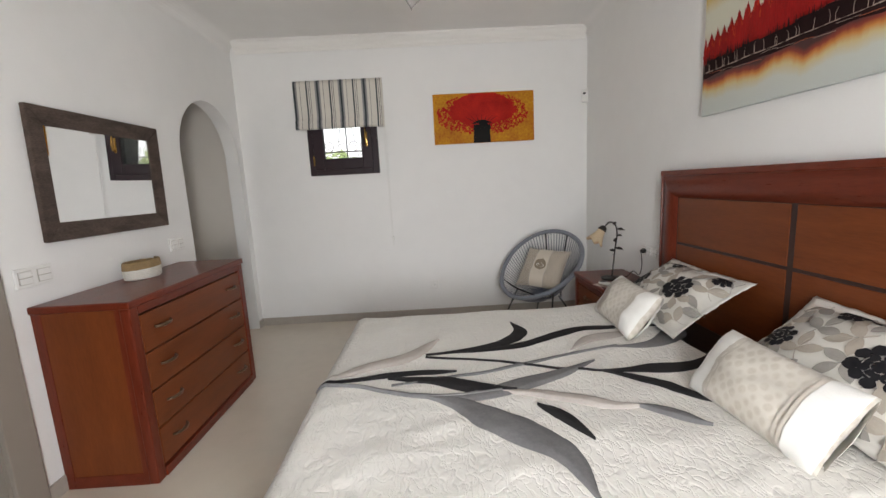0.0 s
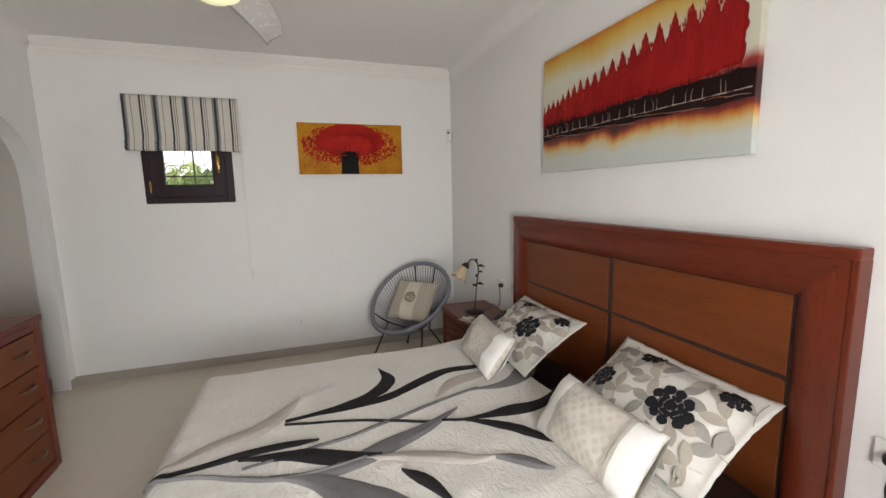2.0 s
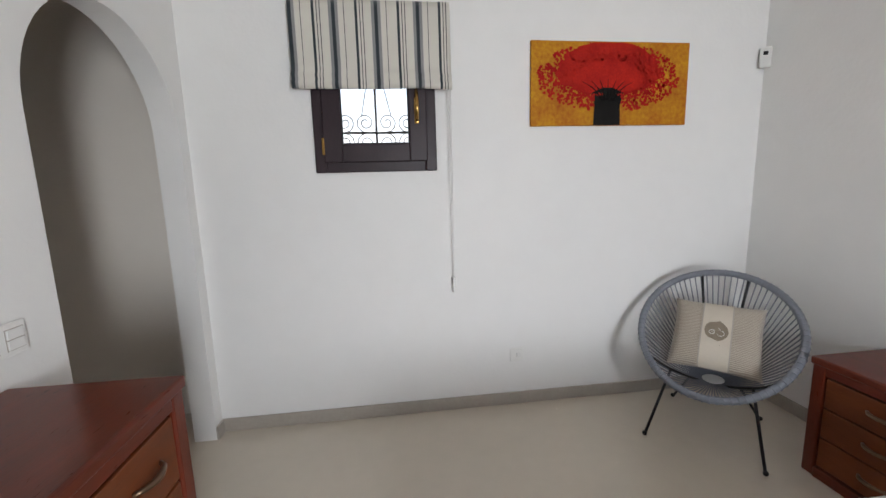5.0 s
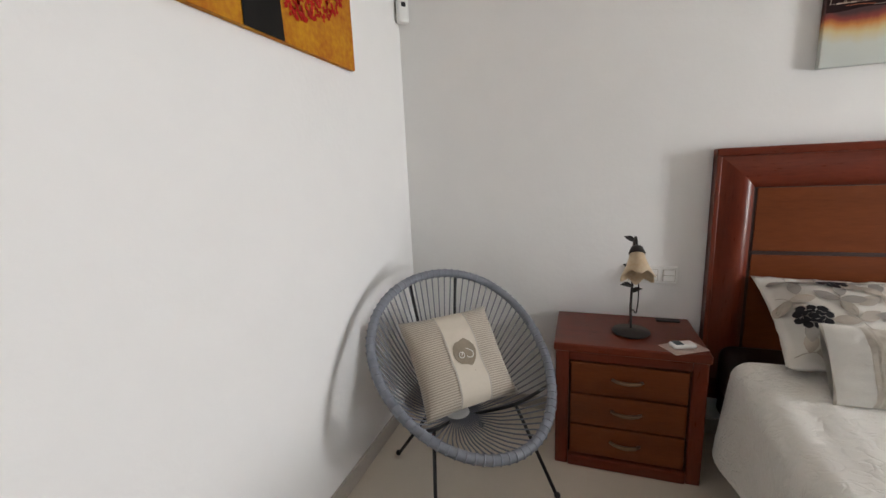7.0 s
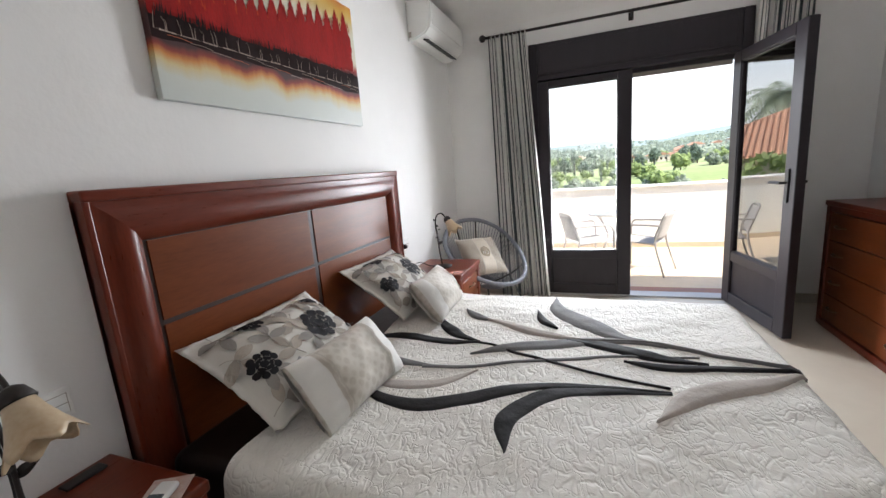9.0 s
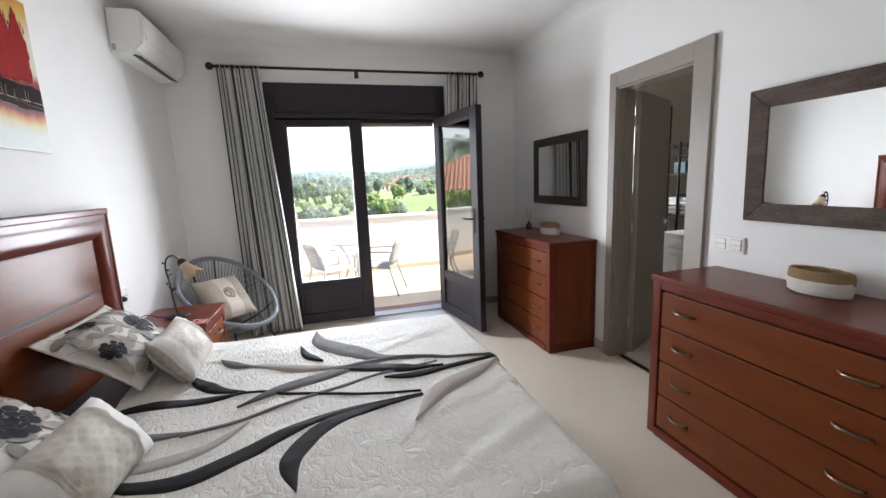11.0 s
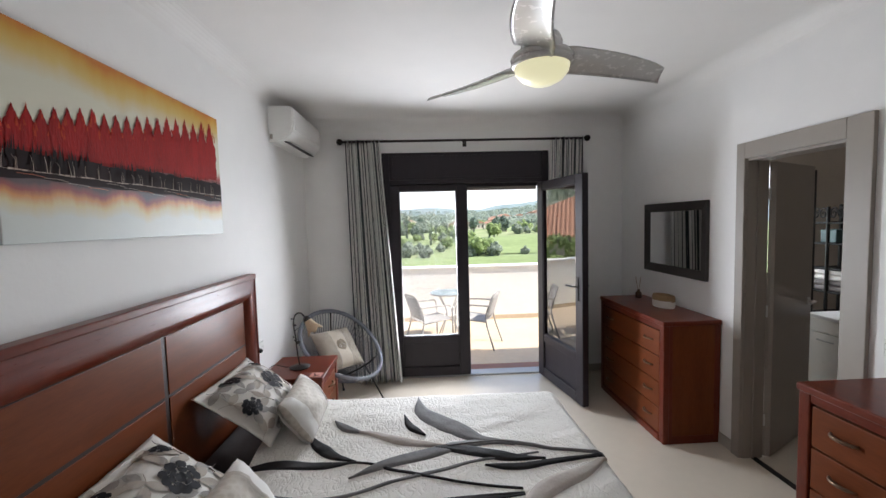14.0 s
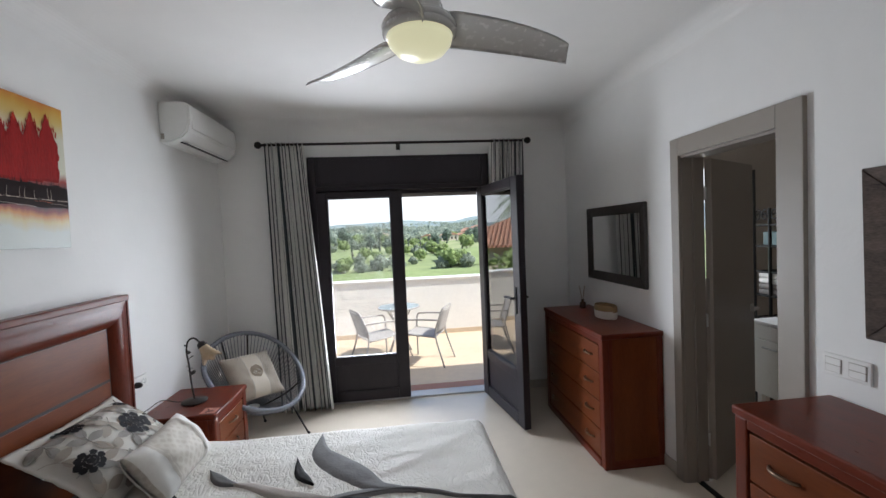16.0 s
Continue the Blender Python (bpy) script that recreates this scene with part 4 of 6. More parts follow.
def face_depth(w, h, d, edge, seed):
    """The front face of pillow(), as a function of x and z."""
    def depth(x, z):
        u, v = max(-0.999, min(0.999, x / (w / 2))), max(-0.999, min(0.999, z / (h / 2)))
        ew, eh = 1 - 2 * edge / w, 1 - 2 * edge / h
        a, b = min(abs(u) / ew, 1), min(abs(v) / eh, 1)
        full = (max(0, 1 - a ** 2.6) * max(0, 1 - b ** 2.6)) ** 0.5
        wob = noise.noise((u * 1.7 + seed, v * 1.7, -0.3)) * 0.012 + noise.noise((u * 5 + seed, v * 5, -1)) * 0.004
        return -(d / 2 * full + 0.003) + wob * (0.3 + full)
    return depth


PRINT_DARK = material("charcoal_print", (0.014, 0.013, 0.015), 0.75, vary=0.2, scale=20, spec=0.2)
PRINT_GREY = material("grey_print", (0.30, 0.28, 0.25), 0.75, vary=0.12, scale=20)
PRINT_PALE = material("taupe_print", (0.40, 0.35, 0.29), 0.75, vary=0.1, scale=20)
SHAM = material("ivory_sateen", (0.64, 0.61, 0.55), 0.6, vary=0.05, scale=6, bump=0.12, bump_scale=14, sheen=0.3)


def floral_pillow(m, seed, label, w=0.67, h=0.46):
    t = thing("pillow", m, label, "pillow", "floral pillows")
    part("cover", pillow(w, h, 0.17, 0.045, 30, seed=seed), SHAM, t, smooth=True)
    dep = face_depth(w, h, 0.17, 0.045, seed)
    rnd = random.Random(seed)
    for x, z, r in ((0.110, -0.005, 0.088), (-0.215, -0.03, 0.062), (-0.10, 0.155, 0.050), (0.235, 0.145, 0.045)):
        flower(t, x, z, r, dep, PRINT_DARK, rnd.random())
    for n in range(20):
        x, z, a = -0.25 + 0.125 * (n % 5) + 0.03 * (n // 5 % 2) + rnd.uniform(-0.015, 0.015), -0.155 + 0.105 * (n // 5) + rnd.uniform(-0.012, 0.012), n * 2.4
        bm = bmesh.new()
        for k, (dx, dz, ta) in enumerate(((0.05 * math.cos(a), 0.05 * math.sin(a), a), (0.036 * math.cos(a + 1.5), 0.036 * math.sin(a + 1.5), a + 1.25), (0.036 * math.cos(a - 1.5), 0.036 * math.sin(a - 1.5), a - 1.25))):
            if abs(x + dx) > 0.288 or abs(z + dz) > 0.188:
                continue
            patch(bm, x + dx, z + dz, 0.042, 0.021, ta, dep, 0.0036 + 0.0004 * k, True)
        arc = [(x - 0.05 * math.cos(a) + 0.10 * math.cos(a) * k / 6 + 0.012 * math.sin(a) * (k / 3 - 1) ** 2, z - 0.05 * math.sin(a) + 0.10 * math.sin(a) * k / 6 - 0.012 * math.cos(a) * (k / 3 - 1) ** 2) for k in range(7)]
        tube([(u, dep(u, v) - 0.0036, v) for u, v in arc], 0.0013, 4, bm)
        part("printed_leaf", bm, PRINT_GREY if n % 2 else PRINT_PALE, t)
    return t


def bolster_pillow(m, seed, label, w=0.49, h=0.27):
    """A small cushion: lace print with a plain white end."""
    t = thing("cushion", m, label, "cushion", "small bed cushions")
    bm = pillow(w, h, 0.15, 0.0, 24, seed=seed)
    part("cover", bm, LACE, t, smooth=True)
    dep = face_depth(w, h, 0.15, 0.0, seed)
    for name, x0, x1, mat, lift in (("white_band", 0.31 * w, 0.492 * w, WHITE_CL, 0.0035), ("ribbon", 0.285 * w, 0.308 * w, GREIGE, 0.0055), ("ribbon", 0.255 * w, 0.27 * w, GREIGE, 0.0055)):
        for band, sgn in ((1, 1), (1, -1), (-1, 1), (-1, -1)):
            bm = bmesh.new() if sgn == 1 else bm
            rows = []
            for k in range(9):
                x = (x0 + (x1 - x0) * k / 8) * band
                row = []
                for j in range(25):
                    v = -1 + 2 * j / 24
                    pin = (1 - 0.06 * (1 - (2 * x / w) ** 2)) if abs(v) > .5 else 1
                    y = dep(x, v * h / 2)
                    row.append(bm.verts.new((x * (1.0 if abs(x) < 0.48 * w else 0.985), (y - lift) if sgn == 1 else (-y - 0.02 + 0.02 + lift), v * h / 2 * pin * 0.998)))
                rows.append(row)
            for a, b in zip(rows, rows[1:]):
                for j in range(24):
                    bm.faces.new((a[j], a[j + 1], b[j + 1], b[j]))
            if sgn == -1:
                part(name, bm, mat, t, "plain white end" if name == "white_band" else "beige ribbon trim", smooth=True)
    return t


LACE = material("lace_print_cotton", (0.58, 0.53, 0.45), 0.8, vary=0.0, second=(0.46, 0.405, 0.33), scale=9, bump=0.15, bump_scale=200, sheen=0.2)

_nt, _b = nodes_of(LACE)
_tc, _mp, _vo, _rm, _mx = _nt.nodes["Texture Coordinate"], _nt.nodes.new("ShaderNodeMapping"), _nt.nodes.new("ShaderNodeTexVoronoi"), _nt.nodes.new("ShaderNodeMapRange"), _nt.nodes.new("ShaderNodeMix")
_vo.feature, _vo.inputs["Scale"].default_value, _vo.inputs["Randomness"].default_value = "F1", 1.0, 0.25
_mp.inputs["Scale"].default_value, _mp.inputs["Rotation"].default_value = (30, 1, 30), (0, 0.785, 0)
_rm.inputs[1].default_value, _rm.inputs[2].default_value = 0.30, 0.50
_mx.data_type = "RGBA"
_mx.inputs["B"].default_value = (0.60, 0.555, 0.48, 1)
_nt.links.new(_tc.outputs["Object"], _mp.inputs[0])
_nt.links.new(_mp.outputs[0], _vo.inputs["Vector"])
_nt.links.new(_vo.outputs["Distance"], _rm.inputs[0])
_nt.links.new(_rm.outputs[0], _mx.inputs["Factor"])
_nt.links.new(_nt.nodes["Color Ramp"].outputs[0], _mx.inputs["A"])
_nt.links.new(_mx.outputs["Result"], _b.inputs["Base Color"])

# a pillow's face looks along -y before it is turned; here they face the foot of the bed, leaning back
def leaning(x, y, z, lean, turn, roll=0):
    return pose(x, y, z) @ pose(0, 0, 0, 0, 0, -90 + turn) @ pose(0, 0, 0, -lean, 0, 0) @ pose(0, 0, 0, 0, roll, 0)


floral_pillow(leaning(3.11, 2.92, 0.665, 58, 0, 0), 3, "ivory pillow with charcoal flowers leaning on the headboard")
floral_pillow(leaning(3.13, 1.965, 0.67, 55, 3, 2), 8, "ivory pillow printed with black flowers, near the terrace")
bolster_pillow(leaning(2.85, 2.93, 0.61, 37, -3, 0), 5, "small beige lace cushion with plain white ends")
bolster_pillow(leaning(2.855, 1.975, 0.61, 37, 5, 2), 11, "small beige lace cushion with plain white ends, near the terrace")

# ---- bedside lamps ----
SHADE_GLASS = material("amber_frosted_glass", (0.66, 0.54, 0.37), 0.35, vary=0.0, second=(0.50, 0.33, 0.17), scale=9, spec=0.5)
_nt, _b = nodes_of(SHADE_GLASS)
_b.inputs["Transmission Weight"].default_value = 0.25
_b.inputs["Subsurface Weight"].default_value = 0.0


def flat_leaf(length, width, bm=None, m=None):
    own = bmesh.new()
    rows = []
    for k in range(9):
        s = k / 8
        w = width / 2 * math.sin(math.pi * s ** 0.8) + 0.0008
        z = 0.006 * math.sin(math.pi * s)
        rows.append([own.verts.new((length * s, w, z + 0.003)), own.verts.new((length * s, 0, z)), own.verts.new((length * s, -w, z + 0.003)), own.verts.new((length * s, 0, z - 0.0025))])
    for a, b in zip(rows, rows[1:]):
        for k in range(4):
            own.faces.new((a[k], a[(k + 1) % 4], b[(k + 1) % 4], b[k]))
    own.faces.new(rows[0])
    own.faces.new(rows[-1][::-1])
    if m is not None:
        moved(own, m)
    return merge(bm, own)


def bedside_lamp(m, label, reach, sides):
    """The bell shade hangs towards -x."""
    t = thing("table_lamp", m, label, "lamp", "bedside lamps")
    part("base", lathe([(0.072, 0.0), (0.078, 0.006), (0.076, 0.012), (0.02, 0.02), (0.008, 0.024)], 32), IRON, t, "dark round metal foot", smooth=True)
    pts = spline([(0, 0, 0.02), (0.012, 0.004, 0.12), (0.022, 0, 0.24), (0.034, 0, 0.34), (0.018, 0, 0.41), (-0.025, 0, 0.428), (-0.064, 0, 0.392)], 28)
    part("stem", tube(pts, 0.0055, 8), IRON, t, smooth=True)
    for k, (z, side) in enumerate(((0.17, 1), (0.20, -1), (0.24, 1), (0.28, -1), (0.32, 1), (0.37, 1), (0.405, -1))):
        p = min(pts, key=lambda q: abs(q.z - z) + (0.2 if q.x < 0 else 0))
        part("metal_leaf", flat_leaf(0.046 + 0.006 * (k % 3), 0.028, m=Matrix.Translation(p) @ pose(0, 0, 0, 35 * side, -25 + 17 * (k % 3), (-105 if side > 0 or (sides == 1 and k % 4) else 75) + 32 * (k % 3))), IRON, t)
    prof = [(0.016, 0.0), (0.024, -0.012), (0.033, -0.05), (0.045, -0.085), (0.058, -0.112), (0.064, -0.124)]
    bm = bmesh.new()
    rings = []
    for r, z in prof + [(r - 0.003, z) for r, z in prof[::-1]]:
        ring = []
        for k in range(40):
            a = 2 * math.pi * k / 40
            fl = 1 + 0.10 * math.cos(6 * a) * max(0, (-z - 0.07) / 0.06)
            ring.append(bm.verts.new((r * fl * math.cos(a), r * fl * math.sin(a), z - 0.012 * math.cos(6 * a) * max(0, (-z - 0.08) / 0.05))))
        rings.append(ring)
    for a, b in zip(rings, rings[1:]):
        for k in range(40):
            bm.faces.new((a[k], a[(k + 1) % 40], b[(k + 1) % 40], b[k]))
    tilt = pose(-0.066, 0, 0.392, 0, 34, 0)
    part("shade", moved(bm, tilt), SHADE_GLASS, t, "amber frosted glass bell shade", smooth=True)
    part("shade_holder", moved(lathe([(0.010, 0.012), (0.022, 0.004), (0.032, -0.022), (0.030, -0.026)], 20), tilt), IRON, t, smooth=True)
    bm = bmesh.new()
    bmesh.ops.create_uvsphere(bm, u_segments=12, v_segments=8, radius=0.02)
    part("bulb", moved(moved(bm, Matrix.Diagonal((1, 1, 1.6, 1))), tilt @ Matrix.Translation((0, 0, -0.05))), WHITE_PL, t, smooth=True)
    part("flex", tube(spline([(0.06, 0.01, 0.008), (0.11, 0.10 * reach, 0.012), (0.15, 0.45 * reach, 0.055), (0.185, 0.9 * reach, 0.03), (0.20, 1.1 * reach, 0.10), (0.195, reach, 0.207)], 30), 0.003, 6), BLACK, t, "black flex to the wall socket")
    return t


bedside_lamp(pose(3.13, 3.735, 0.556), "dark iron lamp with leaves and an amber glass shade", -0.045, 2)
bedside_lamp(pose(3.13, 1.17, 0.556, 0, 0, -8), "dark iron lamp with an amber shade, near the terrace", 0.235, 1)


# ---- sockets, switches ----
def wall_plate(m, w, h, gangs, kind, label):
    """A wall plate facing +x before it is turned."""
    t = thing("light_switch" if kind == "switch" else "wall_socket", m, label, "switch" if kind == "switch" else "socket", "wall plates")
    part("plate", box(0, -w / 2, -h / 2, 0.012, w / 2, h / 2, 0.004), WHITE_PL, t)
    for g in range(gangs):
        y = (g - (gangs - 1) / 2) * w / gangs
        if kind == "switch":
            e = w / gangs * 0.36
            # a thin grey frame paints the shaded gap round each pair of rockers
            part("surround", framed(y - e, -h * 0.33, y + e, h * 0.33, -0.0132, -0.0115, 0.0022, bevel=0), BASE, t, "grey frame that paints the shadow gap round the rockers").matrix_local = pose(0, 0, 0, 0, 0, 90)
            part("rocker", box(0.011, y - e + 0.003, -h * 0.31, 0.0165, y + e - 0.003, -0.0015, 0.0015), WHITE_PL, t)
            part("rocker", box(0.011, y - e + 0.003, 0.0015, 0.0165, y + e - 0.003, h * 0.31, 0.0015), WHITE_PL, t)
            part("seam", box(0.0105, y - e + 0.003, -0.0015, 0.014, y + e - 0.003, 0.0015), BASE, t)
        else:
            bm = moved(lathe([(0.022, 0), (0.022, 0.003), (0.019, 0.003), (0.018, 0.0005), (0.001, 0.0005)], 24), pose(0.0122, y, 0, 0, 90, 0))
            part("socket_well", bm, WHITE_PL, t)
            for dz in (-0.008, 0.008):
                part("socket_hole", moved(lathe([(0.003, 0), (0.003, 0.001)], 8), pose(0.0133, y, dz, 0, 90, 0)), BLACK, t)
    return t


wall_plate(pose(0, 2.62, 1.01), 0.175, 0.088, 2, "switch", "white double light switch below the large mirror")
wall_plate(pose(0, 3.655, 1.005), 0.155, 0.09, 2, "switch", "white double light switch beside the arch")
wall_plate(pose(1.79, N, 0.311, 0, 0, -90), 0.085, 0.085, 1, "socket", "white wall socket low on the wall")
wall_plate(pose(E, 3.63, 0.765, 0, 0, 180), 0.22, 0.085, 3, "switch", "white switch and socket plate behind the bedside lamp")
wall_plate(pose(E, 1.35, 0.765, 0, 0, 180), 0.16, 0.085, 2, "socket", "white socket plate beside the headboard")
for y, z in ((3.69, 0.765), (1.385, 0.765)):
    solo("plug", tube([(E - 0.010, y, z), (E - 0.03, y, z), (E - 0.045, y, z - 0.004)], [0.019, 0.018, 0.010], 16), BLACK, "black plug in the wall socket", "plug", smooth=True)

# ---- alarm sensor ----
t = thing("motion_sensor", pose(3.335, 4.826, 2.09, 0, 0, -45), "white alarm sensor high in the corner", "sensor")
part("housing", box(-0.03, -0.022, -0.06, 0.03, 0.02, 0.06, 0.012, seg=3), WHITE_PL, t, smooth=True)
part("lens", box(-0.012, -0.026, 0.012, 0.012, -0.018, 0.034, 0.004), BLACK, t, "dark sensor lens")
part("bracket", box(-0.02, 0.018, -0.03, 0.02, 0.042, 0.03, 0.003), WHITE_PL, t)

# ---- things on the bedside tables ----
t = thing("remote_control", pose(3.005, 3.560, 0.556, 0, 0, 20), "white remote control with a dark display on papers", "remote control")
part("case", box(-0.025, -0.045, 0.006, 0.025, 0.045, 0.024, 0.008, seg=3), WHITE_PL, t, smooth=True)
part("display", box(-0.019, 0.005, 0.0235, 0.019, 0.036, 0.0255, 0.002), material("lcd", (0.10, 0.12, 0.13), 0.2), t, "grey display")
solo("leaflet", box(-0.05, -0.075, 0, 0.05, 0.075, 0.0025), material("leaflet_paper", (0.55, 0.50, 0.45), 0.6, second=(0.45, 0.26, 0.21), scale=25), "pale printed leaflet under the remote control", "leaflet", m=pose(3.01, 3.555, 0.5562, 0, 0, 30))
ck = thing("coaster", pose(2.957, 1.352, 0.5562, 0, 0, -4), "pink printed coaster on the nightstand", "coaster")
part("card", box(-0.044, -0.044, 0, 0.044, 0.044, 0.004, 0.0015), material("pink_card", (0.52, 0.23, 0.18), 0.7, vary=0.12, scale=30), ck)
for k, (cx, cy, a) in enumerate(((-0.012, 0.012, 0.4), (0.016, -0.012, 2.0), (0.008, 0.02, 1.2))):
    part("printed_motif", tube([(cx - 0.014 * math.cos(a), cy - 0.014 * math.sin(a), 0.004), (cx, cy, 0.004), (cx + 0.014 * math.cos(a + 0.5), cy + 0.014 * math.sin(a + 0.5), 0.004)], 0.003, 5), BLACK, ck)
solo("phone", box(-0.02, -0.05, 0, 0.02, 0.05, 0.008, 0.003), BLACK, "small black device by the wall", "device", m=pose(3.31, 3.56, 0.5562))

# ---- air conditioner ----
ac = thing("air_conditioner", pose(E, 0.505, 2.335), "white wall mounted air conditioner", "air conditioner")
prof = [(0.0, 0.0), (0.06, 0.0), (0.145, 0.03), (0.19, 0.075), (0.205, 0.14), (0.205, 0.24), (0.195, 0.272), (0.165, 0.285), (0.0, 0.285)]
bm = prism([(-d, z) for d, z in prof], -0.425, 0.425)
bmesh.ops.bevel(bm, geom=[e for e in bm.edges if abs(e.verts[0].co.y - e.verts[1].co.y) < 1e-6], offset=0.012, segments=3, affect="EDGES")
part("casing", bm, WHITE_PL, ac)
part("front_panel", box(-0.2085, -0.385, 0.10, -0.20, 0.385, 0.255, 0.006), WHITE_PL, ac)
part("air_slot", moved(box(-0.045, -0.35, -0.004, 0.045, 0.35, 0.004), pose(-0.108, 0, 0.014, 0, -18, 0)), BLACK, ac, "dark air outlet slot")
part("louvre", moved(box(-0.035, -0.345, -0.003, 0.03, 0.345, 0.003, 0.002), pose(-0.125, 0, 0.017, 0, -22, 0)), WHITE_PL, ac)
part("side_cap", box(-0.035, 0.424, 0.02, -0.012, 0.428, 0.06, 0.003), BASE, ac, "grey cable cap")

# ---- ceiling fan ----
BLADE = material("silver_blade_lacquer", (0.62, 0.61, 0.585), 0.26, metal=0.08, vary=0.06, scale=4, coat=0.6)
fan = thing("ceiling_fan", pose(1.623, 2.582, 2.275), "silver three-bladed ceiling fan with a lit lamp", "ceiling fan")
part("canopy", lathe([(0.05, H - 2.275 - 0.06), (0.068, H - 2.275 - 0.03), (0.07, H - 2.275)], 28), SILVER, fan, smooth=True)
part("downrod", tube([(0, 0, 0.14), (0, 0, H - 2.275 - 0.05)], 0.014, 12), SILVER, fan, smooth=True)
part("motor", lathe([(0.118, 0.012), (0.128, 0.02), (0.128, 0.032), (0.105, 0.05), (0.088, 0.075), (0.085, 0.11), (0.075, 0.135), (0.045, 0.155), (0.02, 0.16)], 36), BLADE, fan, "silver motor housing", smooth=True)
GLOBE = bpy.data.materials.new("lit_opal_glass")
GLOBE.use_nodes = True
_nt, _b = nodes_of(GLOBE)
_b.inputs["Base Color"].default_value = (0.8, 0.76, 0.55, 1)
_b.inputs["Emission Color"].default_value = (1.0, 0.93, 0.55, 1)
_b.inputs["Emission Strength"].default_value = 0.30
_b.inputs["Roughness"].default_value = 0.3
part("globe", lathe([(0.002, -0.062), (0.05, -0.056), (0.085, -0.038), (0.108, -0.012), (0.115, 0.014)], 36), GLOBE, fan, "lit opal glass bowl", smooth=True)
part("motor_collar", lathe([(0.100, 0.030), (0.124, 0.034), (0.130, 0.046), (0.122, 0.060), (0.098, 0.066)], 36), BLADE, fan, smooth=True)
part("seam", box(-0.0015, 0.126, 0.02, 0.0015, 0.131, 0.05), BLACK, fan, "dark seam of the housing")
for ang in (181.1, 301.1, 61.1):
    bm = bmesh.new()
    rows = []
    for k in range(25):
        s = k / 24
        r = 0.085 + 0.532 * s
        flare = max(0, 1 - s / 0.16)
        w = 0.086 - 0.031 * s + 0.006 * math.sin(math.pi * s) - 0.030 * flare ** 2
        sweep = 0.039 * s + 0.095 * s * s
        tw = -0.232 + 0.027 * s - 0.35 * flare ** 2
        row = []
        for side in (1, -1):
            for c in range(-6, 7):
                u = c / 6 * w * side
                lip = 0.010 * max(0.0, (u / w - 0.72) / 0.28) ** 2      # the leading edge is rolled
                z = 0.046 + u * math.sin(tw) + 0.012 * (1 - (c / 6) ** 2) * (1 - 0.5 * s) + (0.0045 if side == 1 else -0.0045) * (1 - (c / 6) ** 6) - 0.020 * s - lip
                row.append(bm.verts.new((r - 0.018 * s ** 6 * (1 - u / w), sweep + u * math.cos(tw), z)))
        rows.append(row)
    for a, b in zip(rows, rows[1:]):
        for c in range(26):
            bm.faces.new((a[c], a[(c + 1) % 26], b[(c + 1) % 26], b[c]))
    bm.faces.new(rows[0])
    bm.faces.new(rows[-1][::-1])
    bmesh.ops.remove_doubles(bm, verts=bm.verts, dist=0.0002)
    part("blade", moved(bm, pose(0, 0, 0, 0, 0, ang)), BLADE, fan, "glossy silver blade", smooth=True)


# ---- string chairs ----
BANDC = material("cream_linen", (0.58, 0.52, 0.43), 0.85, vary=0.06, scale=12, bump=0.15, bump_scale=300)


def square_cushion(m, group):
    t = thing("scatter_cushion", m, "beige striped cushion with a pale band and round emblem", "cushion", group)
    w, h, d, sd = 0.43, 0.41, 0.14, 21
    part("cover", pillow(w, h, d, 0.0, 22, seed=sd), TICKING, t, smooth=True)
    dep = face_depth(w, h, d, 0.0, sd)
    for name, x0, x1, mat, lift in (("band", -0.068, 0.068, BANDC, 0.002), ("piping", -0.073, -0.066, BASE, 0.004), ("piping", 0.066, 0.073, BASE, 0.004)):
        bm = bmesh.new()
        rows = []
        for k in range(5):
            x = x0 + (x1 - x0) * k / 4
            rows.append([bm.verts.new((x, dep(x, v * h / 2 * 0.995) - lift, v * h / 2 * (0.94 if abs(v) > .5 else 0.99) * 1.0)) for v in [-1 + 2 * j / 24 for j in range(25)]])
        for a, b in zip(rows, rows[1:]):
            for j in range(24):
                bm.faces.new((a[j], a[j + 1], b[j + 1], b[j]))
        part(name, bm, mat, t, "pale cotton band" if name == "band" else "", smooth=True)
    bm = bmesh.new()
    patch(bm, 0, 0.005, 0.055, 0.055, 0, dep, 0.0045)
    part("emblem", bm, EMBLEM, t, "round taupe embroidered emblem", smooth=True)
    bm = bmesh.new()
    for cx, r in ((-0.02, 0.012), (0.02, 0.016)):
        tube([(cx + r * math.cos(2 * math.pi * k / 16), dep(cx, 0) - 0.006, -0.005 + r * math.sin(2 * math.pi * k / 16)) for k in range(16)], 0.0016, 5, bm, closed=True)
    tube([(-0.02, dep(0, 0) - 0.006, -0.005), (0.0, dep(0, 0) - 0.006, 0.025), (0.018, dep(0, 0) - 0.006, 0.012)], 0.0016, 5, bm)
    part("stitching", bm, WHITE_CL, t, "pale stitched lines")
    return t


EMBLEM = material("taupe_embroidery", (0.24, 0.195, 0.14), 0.8, vary=0.15, scale=40, bump=0.2, bump_scale=200)


